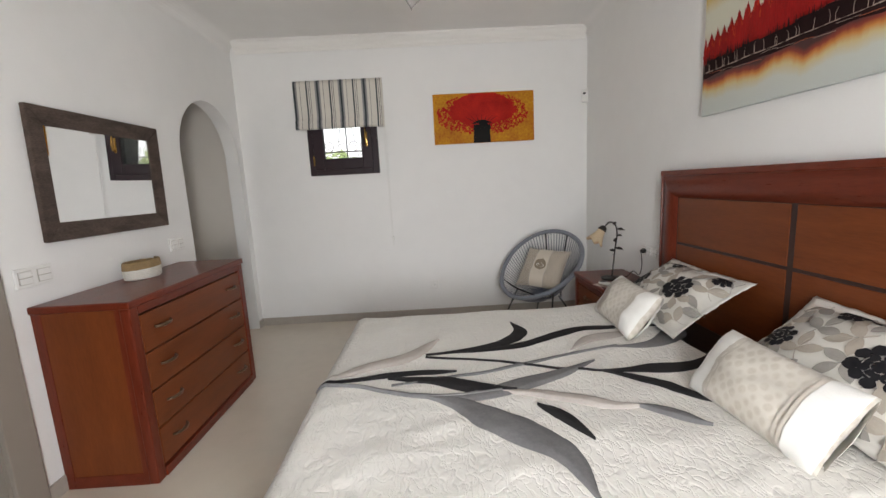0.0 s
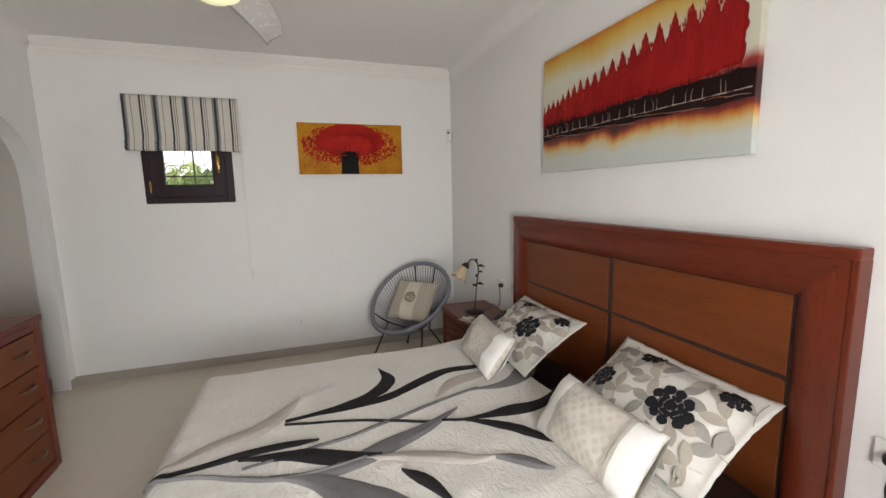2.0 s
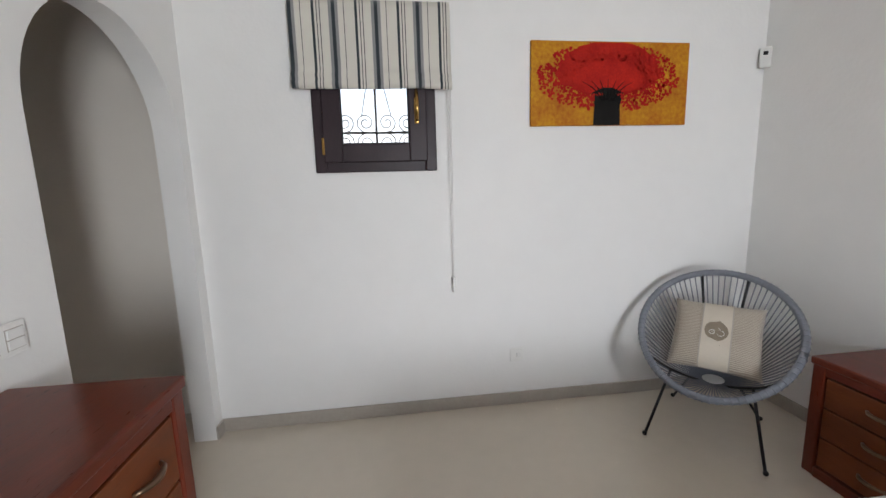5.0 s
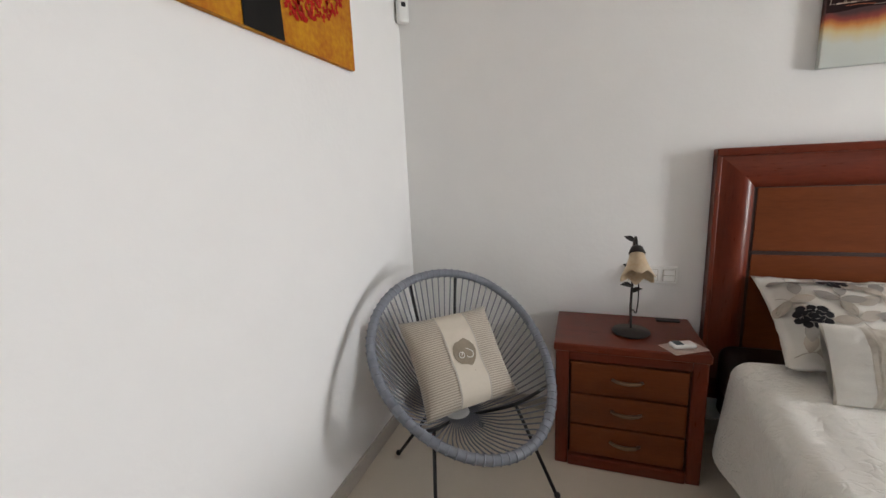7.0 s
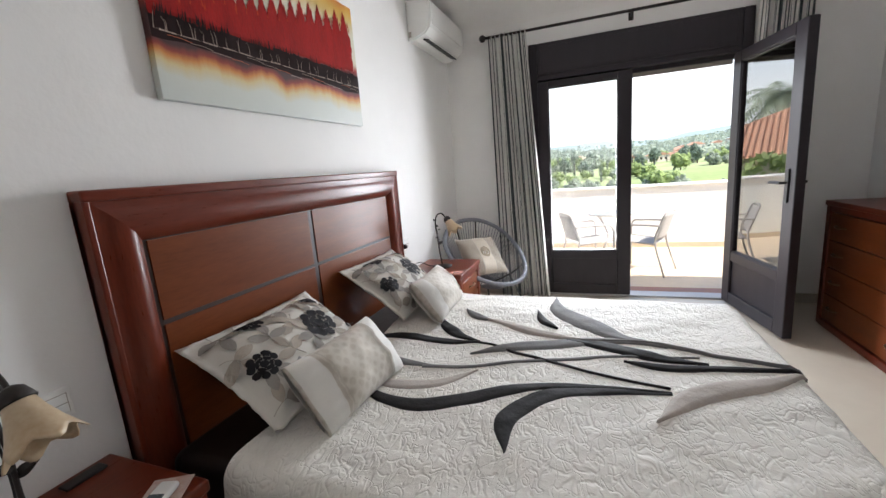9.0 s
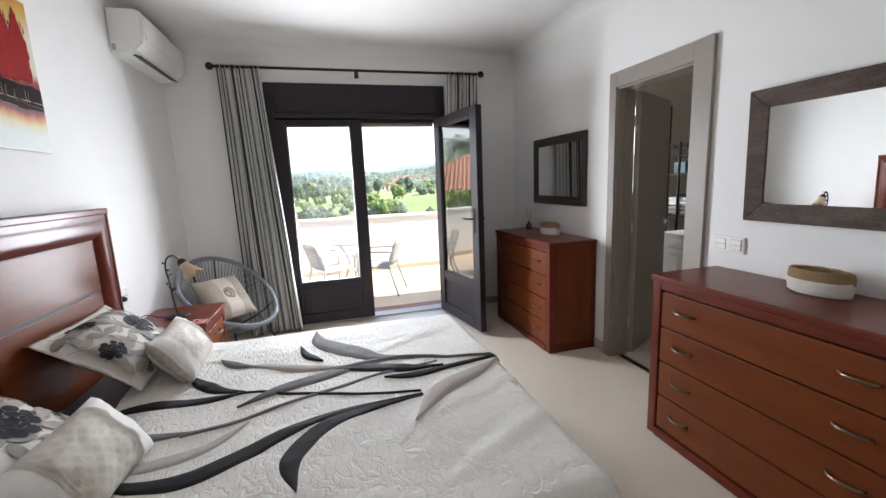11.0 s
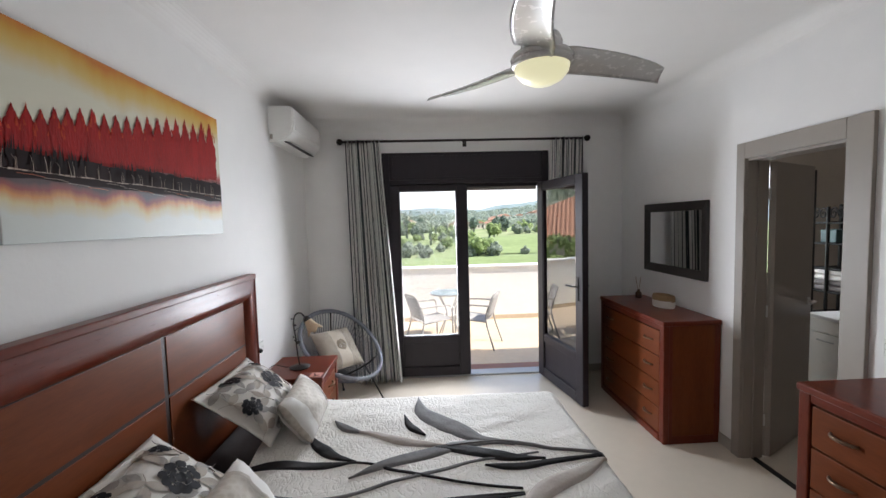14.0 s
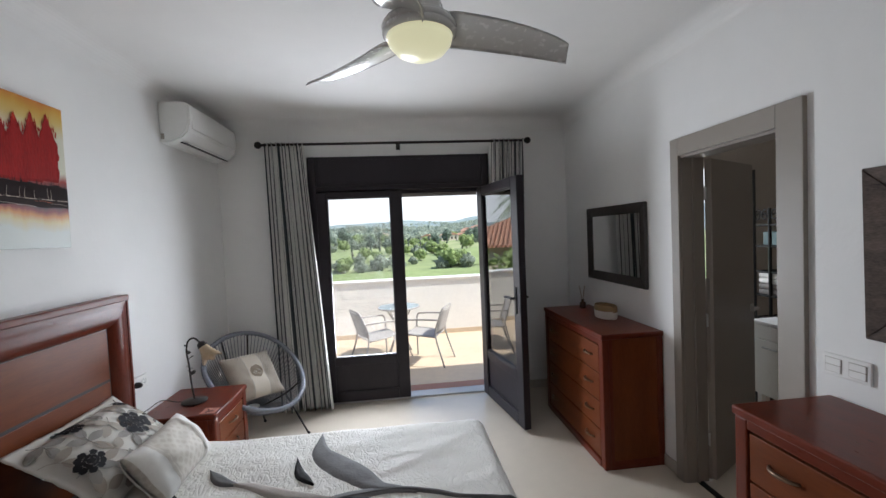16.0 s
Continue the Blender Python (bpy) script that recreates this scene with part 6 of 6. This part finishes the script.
def terrace_chair(m, label):
    """A stacking armchair of bent tube with a sling seat; it faces -y."""
    t = thing("garden_chair", m, label, "chair", "terrace chairs")
    for s in (-1, 1):
        part("side_tube", tube(spline([(s * 0.26, -0.24, 0), (s * 0.255, -0.235, 0.30), (s * 0.25, -0.22, 0.60), (s * 0.25, -0.10, 0.64), (s * 0.245, 0.12, 0.645), (s * 0.23, 0.27, 0.64)], 24), 0.0125, 8), ALU, t, smooth=True)
        part("back_leg", tube(spline([(s * 0.25, 0.34, 0), (s * 0.22, 0.22, 0.42), (s * 0.215, 0.27, 0.64), (s * 0.20, 0.32, 0.78)], 18), 0.0125, 8), ALU, t, smooth=True)
        part("seat_tube", tube([(s * 0.225, -0.24, 0.43), (s * 0.22, 0.21, 0.40)], 0.010, 8), ALU, t, smooth=True)
    part("top_rail", tube(spline([(-0.20, 0.32, 0.78), (-0.12, 0.335, 0.80), (0.12, 0.335, 0.80), (0.20, 0.32, 0.78)], 16), 0.0125, 8), ALU, t, smooth=True)
    part("front_rail", tube([(-0.245, -0.235, 0.43), (0.245, -0.235, 0.43)], 0.011, 8), ALU, t, smooth=True)
    bm = bmesh.new()
    rows = []
    for k in range(13):
        s = k / 12
        rows.append([bm.verts.new((x, -0.235 + 0.45 * s, 0.437 - 0.03 * s - 0.02 * math.sin(math.pi * s) * (1 - (x / 0.22) ** 2))) for x in (-0.22, -0.11, 0, 0.11, 0.22)])
    for a, b in zip(rows, rows[1:]):
        for c in range(4):
            bm.faces.new((a[c], a[c + 1], b[c + 1], b[c]))
    part("seat", bm, WEAVE, t, smooth=True).modifiers.new("thickness", "SOLIDIFY").thickness = 0.006
    bm = bmesh.new()
    rows = []
    for k in range(9):
        s = k / 8
        rows.append([bm.verts.new((x, 0.225 + 0.10 * s + 0.02 * (1 - (x / 0.21) ** 2), 0.45 + 0.33 * s)) for x in (-0.21, -0.10, 0, 0.10, 0.21)])
    for a, b in zip(rows, rows[1:]):
        for c in range(4):
            bm.faces.new((a[c], a[c + 1], b[c + 1], b[c]))
    part("backrest", bm, WEAVE, t, smooth=True).modifiers.new("thickness", "SOLIDIFY").thickness = 0.006
    return t


terrace_chair(pose(1.40, -1.72, TZ, 0, 0, 66), "grey metal and mesh terrace chair in the sun")
terrace_chair(pose(2.08, -1.72, TZ, 0, 0, 296), "grey metal and mesh terrace chair by the parapet")
tb = thing("bistro_table", pose(1.77, -2.16, TZ), "round glass-topped bistro table on curved legs", "table")
part("tabletop", lathe([(0.002, 0.715), (0.30, 0.715), (0.305, 0.72), (0.305, 0.728), (0.30, 0.732), (0.002, 0.732)], 40), material("frosted_table_glass", (0.33, 0.40, 0.42), 0.12, vary=0.05), tb, "pale glass top")
part("rim", tube([(0.308 * math.cos(2 * math.pi * k / 40), 0.308 * math.sin(2 * math.pi * k / 40), 0.722) for k in range(40)], 0.011, 8, closed=True), ALU, tb, smooth=True)
for k in range(4):
    a = math.pi / 4 + k * math.pi / 2
    part("leg", tube(spline([(0.25 * math.cos(a), 0.25 * math.sin(a), 0.715), (0.10 * math.cos(a), 0.10 * math.sin(a), 0.50), (0.07 * math.cos(a), 0.07 * math.sin(a), 0.35), (0.24 * math.cos(a), 0.24 * math.sin(a), 0.0)], 16), 0.010, 8), ALU, tb, smooth=True)

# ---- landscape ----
# a glowing ring added all round the horizon, to whiten the low sky
HORIZON_GLOW = bpy.data.materials.new("horizon_glow")
HORIZON_GLOW.use_nodes = True
_nt = HORIZON_GLOW.node_tree
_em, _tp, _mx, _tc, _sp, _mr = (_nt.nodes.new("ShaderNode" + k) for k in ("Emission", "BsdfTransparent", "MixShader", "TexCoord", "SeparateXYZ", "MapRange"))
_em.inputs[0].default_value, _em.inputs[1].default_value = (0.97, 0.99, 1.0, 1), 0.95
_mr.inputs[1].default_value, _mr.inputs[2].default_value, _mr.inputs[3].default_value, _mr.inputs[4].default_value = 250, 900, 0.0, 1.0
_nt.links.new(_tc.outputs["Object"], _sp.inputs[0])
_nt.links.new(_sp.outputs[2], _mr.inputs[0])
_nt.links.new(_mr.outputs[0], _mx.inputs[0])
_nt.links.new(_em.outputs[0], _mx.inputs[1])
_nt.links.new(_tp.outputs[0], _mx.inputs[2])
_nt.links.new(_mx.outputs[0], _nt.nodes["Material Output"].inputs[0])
setting("backdrop", lathe([(2600, -60), (2600, 920)], 96, cap=False), HORIZON_GLOW, "glowing backdrop added to whiten the sky above the horizon", "sky")


def height(x, y):
    """The valley: a garden behind the house, a golf course before it, hills beyond."""
    r = math.hypot(x, y)
    if y > -8:
        near = -0.7 - 8.3 * max(0, min(1, (4 - y) / 12)) ** 1.5
    else:
        near = -9.0
    up = max(0, min(1, (-y - 118) / 45))
    z = near + 5.0 * up * up * (3 - 2 * up) * (0.75 + 0.6 * noise.noise((x * 0.02, y * 0.004, 3)))
    far = max(0, (r - 350) / 900)
    if y < 0:
        z += 46 * min(1.3, far) ** 1.3 * (0.75 + 0.45 * noise.noise((x * 0.0032, y * 0.0032, 1)) + (0.28 if x < -60 else -0.15) * min(1, abs(x + 60) / 300)) + 6 * far * noise.noise((x * 0.012, y * 0.012, 7))
    return z


def grass_mix(name, a, b, c, scale):
    m = material(name, a, 0.95, vary=0.0, second=b, scale=scale, spec=0.1)
    nt, bs = nodes_of(m)
    ramp = nt.nodes["Color Ramp"]
    e = ramp.color_ramp.elements.new(0.5)
    e.color = (*c, 1)
    return m


GROUND = grass_mix("green_valley_ground", (0.40, 0.37, 0.26), (0.17, 0.21, 0.11), (0.25, 0.29, 0.13), 0.016)
# the far hills' colour is paled and blued, to paint in the haze
HAZED_SCRUB = grass_mix("hazed_hill_scrub", (0.30, 0.33, 0.32), (0.16, 0.21, 0.21), (0.22, 0.27, 0.26), 0.012)
FAIRWAY = material("mown_fairway", (0.235, 0.285, 0.12), 0.9, vary=0.3, scale=0.05, spec=0.1)
bm = bmesh.new()
rad = [0.8, 3.0, 5.0, 7.0] + [9.0 * 1.125 ** k for k in range(52)]
rows = []
for r in rad:
    rows.append([bm.verts.new((r * math.sin(2 * math.pi * k / 180), r * math.cos(2 * math.pi * k / 180), height(r * math.sin(2 * math.pi * k / 180), r * math.cos(2 * math.pi * k / 180)))) for k in range(180)])
for a, b in zip(rows, rows[1:]):
    for k in range(180):
        bm.faces.new((a[k], a[(k + 1) % 180], b[(k + 1) % 180], b[k]))
bm.faces.new(rows[0][::-1])
ob = setting("ground", bm, GROUND, "green valley ground, its far scrub hills tinted with painted haze", "ground", smooth=True)
ob.data.materials.append(HAZED_SCRUB)
# distant faces take the scrub that has haze painted in
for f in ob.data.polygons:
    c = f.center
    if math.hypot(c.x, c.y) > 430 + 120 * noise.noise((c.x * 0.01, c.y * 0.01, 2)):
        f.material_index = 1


def fairway(x0, x1, y0, y1, seed):
    """A mown strip lying just above the ground."""
    bm = bmesh.new()
    rows = []
    for i in range(31):
        row = []
        for j in range(13):
            x, y = x0 + (x1 - x0) * i / 30, y0 + (y1 - y0) * j / 12
            e = 2.5 * noise.noise((x * 0.05, seed, 0)) * (1 if j in (0, 12) else 0)
            row.append(bm.verts.new((x, y + e, height(x, y + e) + 0.35)))
        rows.append(row)
    for a, b in zip(rows, rows[1:]):
        for j in range(12):
            bm.faces.new((a[j], a[j + 1], b[j + 1], b[j]))
    return setting("golf_fairway", bm, FAIRWAY, "bright green mown golf fairway", "fairway", smooth=True)


fairway(-70, 70, -113, -60, 1)
fairway(-62, -13, -185, -122, 5)
fairway(15, 60, -330, -230, 8)

LEAF = {k: material("foliage_" + k, c, 0.85, vary=0.35, scale=1.2, spec=0.2) for k, c in (("olive", (0.36, 0.40, 0.31)), ("pine", (0.24, 0.30, 0.23)), ("cypress", (0.18, 0.225, 0.18)), ("light", (0.38, 0.46, 0.20)))}
for _m in LEAF.values():      # thin leaves let some light through
    _nt, _b = nodes_of(_m)
    _mx, _tr = _nt.nodes.new("ShaderNodeMixShader"), _nt.nodes.new("ShaderNodeBsdfTranslucent")
    _nt.links.new(_nt.nodes["Color Ramp"].outputs[0], _tr.inputs[0])
    _mx.inputs[0].default_value = 0.45
    _nt.links.new(_b.outputs[0], _mx.inputs[1])
    _nt.links.new(_tr.outputs[0], _mx.inputs[2])
    _nt.links.new(_mx.outputs[0], _nt.nodes["Material Output"].inputs[0])
BARK = material("bark", (0.10, 0.075, 0.055), 0.9, vary=0.3, scale=3)


def clump(bm, p, r, rnd, leaves=26):
    """A tuft of small leaf blades round a point."""
    for _ in range(leaves):
        d = Vector((rnd.gauss(0, 1), rnd.gauss(0, 1), rnd.gauss(0, 1))).normalized()
        q = p + d * r * rnd.uniform(0.35, 1.0)
        s = r * rnd.uniform(0.34, 0.6)
        u = d.orthogonal().normalized()
        u = (Matrix.Rotation(rnd.uniform(0, 6.28), 3, d) @ u + d * rnd.uniform(-0.5, 0.5)).normalized()
        v = u.cross(d).normalized()
        bm.faces.new([bm.verts.new(q + u * s), bm.verts.new(q + v * s * 0.6), bm.verts.new(q - u * s), bm.verts.new(q - v * s * 0.6)])


def tree(kind, h, w, seed, label):
    rnd = random.Random(seed)
    t = thing("tree", pose(0, 0, -60), label, "tree", kind + " trees")
    trunk = tube([(0, 0, -0.6), (0.02 * h, 0, 0.25 * h), (0, 0.02 * h, 0.6 * h)], [0.035 * h, 0.026 * h, 0.012 * h], 7)
    bm = bmesh.new()
    if kind == "cypress":
        for k in range(46):
            s = rnd.random()
            z = h * (0.06 + 0.94 * s)
            r = w / 2 * math.sin(math.pi * (0.12 + 0.86 * (1 - s) ** 0.8)) * 0.75
            a = rnd.uniform(0, 6.28)
            clump(bm, Vector((r * math.cos(a) * rnd.random(), r * math.sin(a) * rnd.random(), z)), max(0.25 * w * (1.1 - s), 0.10 * w), rnd, 22)
    else:
        for k in range(6):
            a = k * 1.05 + rnd.uniform(-0.3, 0.3)
            tube([(0, 0, 0.3 * h), (0.18 * w * math.cos(a), 0.18 * w * math.sin(a), 0.5 * h), (0.34 * w * math.cos(a), 0.34 * w * math.sin(a), 0.68 * h)], [0.014 * h, 0.010 * h, 0.004 * h], 5, trunk)
        for k in range(54):
            d = Vector((rnd.gauss(0, 1), rnd.gauss(0, 1), rnd.gauss(0, 0.8))).normalized() * rnd.uniform(0.3, 1.0)
            low = -0.02 if kind == "olive" else 0.04
            p = Vector((d.x * w * 0.42, d.y * w * 0.42, h * (low + (1 - low) * 0.52) + d.z * h * (1 - low) * 0.42))
            clump(bm, p, w * rnd.uniform(0.12, 0.20), rnd, 34)
    part("trunk", trunk, BARK, t)
    part("crown", bm, LEAF[kind], t)
    return t


kinds = [tree("olive", 5.0, 6.5, 1, "grey-green olive tree on the golf course"), tree("pine", 11.0, 7.5, 2, "dark green pine tree in the valley"),
         tree("cypress", 12.0, 2.6, 3, "slim dark cypress tree in the valley"), tree("light", 6.5, 7.0, 4, "light green broadleaf tree in the valley")]
rnd = random.Random(12)


def plant_scaled(kind, x, y, s):
    ob = copy_thing(kinds[kind], pose(x, y, height(x, y) - 0.1, 0, 0, rnd.uniform(0, 360)))
    ob.scale = (s, s, s)


for k, x, y, s in ((0, 2, -119, 1.0), (0, 8, -121, 1.2), (0, 13, -118, 0.9), (0, 7, -126, 1.1), (3, -14, -120, 1.25), (0, -19, -119, 1.1), (3, -17, -124, 1.1), (0, -11, -119, 0.9), (0, -29, -121, 0.65),
                   (2, 0, -150, 0.95), (1, 6, -165, 0.8), (2, 3, -172, 0.9), (2, -8, -180, 0.9), (2, 10, -176, 1.1), (1, -20, -235, 0.9), (2, -26, -228, 1.1), (1, 15, -190, 0.9), (2, -1, -190, 0.7), (1, -44, -262, 1.0), (2, -36, -240, 0.95),
                   (3, 18, -119, 1.0), (0, 20, -123, 1.0), (3, 9, -140, 0.8), (3, 14, -145, 0.9), (0, -3, -133, 0.7), (0, 4, -140, 0.6), (3, -6, -142, 0.9)):
    plant_scaled(k, x, y, s * 0.78)
for _ in range(110):
    d = rnd.uniform(150, 460)
    x = rnd.uniform(-0.33, 0.20) * d
    if -62 < x < -13 and d < 190:
        continue
    plant_scaled(rnd.choice((0, 3, 3, 3, 0, 1, 2, 2)), x, -d, rnd.uniform(0.6, 1.15))
for _ in range(75):
    d = rnd.uniform(124, 300)
    x = rnd.uniform(-0.10, 0.24) * d if _ % 3 else rnd.uniform(-0.36, -0.2) * max(d, 215)
    plant_scaled(rnd.choice((0, 3, 3, 3, 0, 2)), x, -(d if _ % 3 else max(d, 215)), rnd.uniform(0.45, 0.85))
for t in kinds:
    for o in t.children:
        bpy.data.objects.remove(o)
    bpy.data.objects.remove(t)
bm = bmesh.new()
for _ in range(3600):
    d = rnd.uniform(360, 1300)
    x = rnd.uniform(-0.42, 0.26) * d
    clump(bm, Vector((x, -d, height(x, -d) + 1.5)), rnd.uniform(2.5, 6.5), rnd, 9)
solo("distant_woods", bm, LEAF["olive"], "dark scattered woods on the far hills", "woods", kind="stuff")
PALEWALL = material("pale_house_wall", (0.62, 0.55, 0.45), 0.9, vary=0.1, scale=0.5)
REDROOF = material("clay_roof_tiles", (0.46, 0.25, 0.16), 0.8, vary=0.3, scale=3)
for x, y, s in ((-40, -330, 1.0), (-52, -335, 0.8), (-24, -345, 0.9), (-70, -420, 1.2), (-120, -620, 1.3), (-150, -640, 1.2), (-185, -700, 1.4), (-95, -560, 1.1), (20, -480, 1.0), (-210, -760, 1.4)):
    z = height(x, y)
    h = thing("house", pose(x, y, z, 0, 0, rnd.uniform(-25, 25)), "pale distant house with a clay tiled roof", "house", "distant houses")
    part("wall", box(-7 * s, -5 * s, -2, 7 * s, 5 * s, 4.5 * s), PALEWALL, h)
    bm = prism([(-7.6 * s, 4.5 * s), (7.6 * s, 4.5 * s), (0, 7.2 * s)], -5.5 * s, 5.5 * s)
    part("roof", bm, REDROOF, h)
    for wx in (-4.5, -1.5, 1.5, 4.5):
        part("window", box(wx * s - 0.6, 5 * s - 0.02, 1.2 * s, wx * s + 0.6, 5 * s + 0.05, 2.9 * s), INLAY, h)

# the neighbour's house, hedge and palm, seen in the open door's glass
nb = thing("house", pose(13.0, -13.5, 0, 0, 0, 40), "neighbouring house with a clay barrel tile roof", "house")
part("wall", box(-4, -4, -9, 4, 4, 0.95), PALEWALL, nb)
HIP = [(-4.6, -4.6, 0.9), (4.6, -4.6, 0.9), (4.6, 4.6, 0.9), (-4.6, 4.6, 0.9), (0, 0, 2.8)]
bm = bmesh.new()
v = [bm.verts.new(p) for p in HIP]
for a, b in ((0, 1), (1, 2), (2, 3), (3, 0)):
    bm.faces.new((v[a], v[b], v[4]))
bm.faces.new(v[3::-1])
roof = part("roof", bm, REDROOF, nb)
tiles = bmesh.new()
for side in range(4):
    turn = pose(0, 0, 0, 0, 0, 90 * side)
    for k in range(-23, 24):
        x = k * 0.195
        top = abs(x) / 4.6
        a, b = Vector((x, -4.6, 0.94)), Vector((x, -4.6 * top, 0.94 + 1.9 * (1 - top)))
        if (a - b).length > 0.3:
            tube([turn @ a, turn @ b], 0.064, 6, tiles)
ob = part("barrel_tiles", tiles, REDROOF, roof, "rows of clay barrel tiles")
ob["kind"] = "stuff"
hedge = bmesh.new()
for _ in range(420):
    s = rnd.random()
    p = Vector((6.3 + 5.5 * s + rnd.uniform(-0.4, 0.4), -11.2 + 6.6 * s + rnd.uniform(-0.4, 0.4), rnd.uniform(-2.5, 0.85)))
    clump(hedge, p, 0.34, rnd, 16)
solo("hedge", hedge, LEAF["light"], "tall clipped green hedge before the neighbouring house", "hedge", kind="stuff")
garden = bmesh.new()
for _ in range(420):
    p = Vector((rnd.uniform(-9, 9), rnd.uniform(11, 13), rnd.uniform(-0.8, 2.0)))
    clump(garden, p, 0.45, rnd, 14)
solo("hedge", garden, LEAF["light"], "bright green garden hedge behind the small window", "hedge", kind="stuff")
palm = thing("palm_tree", pose(17.5, -20.5, -9), "tall palm tree behind the neighbouring house", "palm")
part("trunk", tube([(0, 0, 0), (0.15, 0, 6), (0, 0, 13.0)], [0.3, 0.22, 0.2], 8), BARK, palm)
bm = bmesh.new()
for k in range(34):
    a, up = k * 2.4, 0.9 - 1.5 * k / 34
    d = Vector((math.cos(a), math.sin(a), 0))
    pts = [Vector((0, 0, 13)) + d * 2.6 * s * math.cos(up * 0.6) + Vector((0, 0, 2.6 * (s * up - 0.75 * s * s))) for s in (0, 0.25, 0.5, 0.75, 1.0)]
    side = Vector((-d.y, d.x, 0))
    for p, q in zip(pts, pts[1:]):
        for j in range(4):
            c = p.lerp(q, j / 4)
            for sg in (-1, 1):
                bm.faces.new([bm.verts.new(c), bm.verts.new(c + (q - p) * 0.18), bm.verts.new(c + side * sg * 0.55 + (q - p) * 0.5 - Vector((0, 0, 0.25)))])
part("crown", bm, LEAF["olive"], palm)
for x, y in ((18.5, -17.5), (22.0, -20.5)):
    bm = bmesh.new()
    for _ in range(60):
        s = rnd.random()
        clump(bm, Vector((x + rnd.gauss(0, 0.8) * (1.1 - s), y + rnd.gauss(0, 0.8) * (1.1 - s), -3 + 7.0 * s)), 0.55, rnd, 20)
    t = thing("tree", pose(0, 0, 0), "dark conifer behind the neighbouring house", "tree", "neighbour trees")
    part("trunk", tube([(x, y, -9.5), (x, y, 3)], [0.3, 0.1], 7), BARK, t)
    part("crown", bm, LEAF["pine"], t)
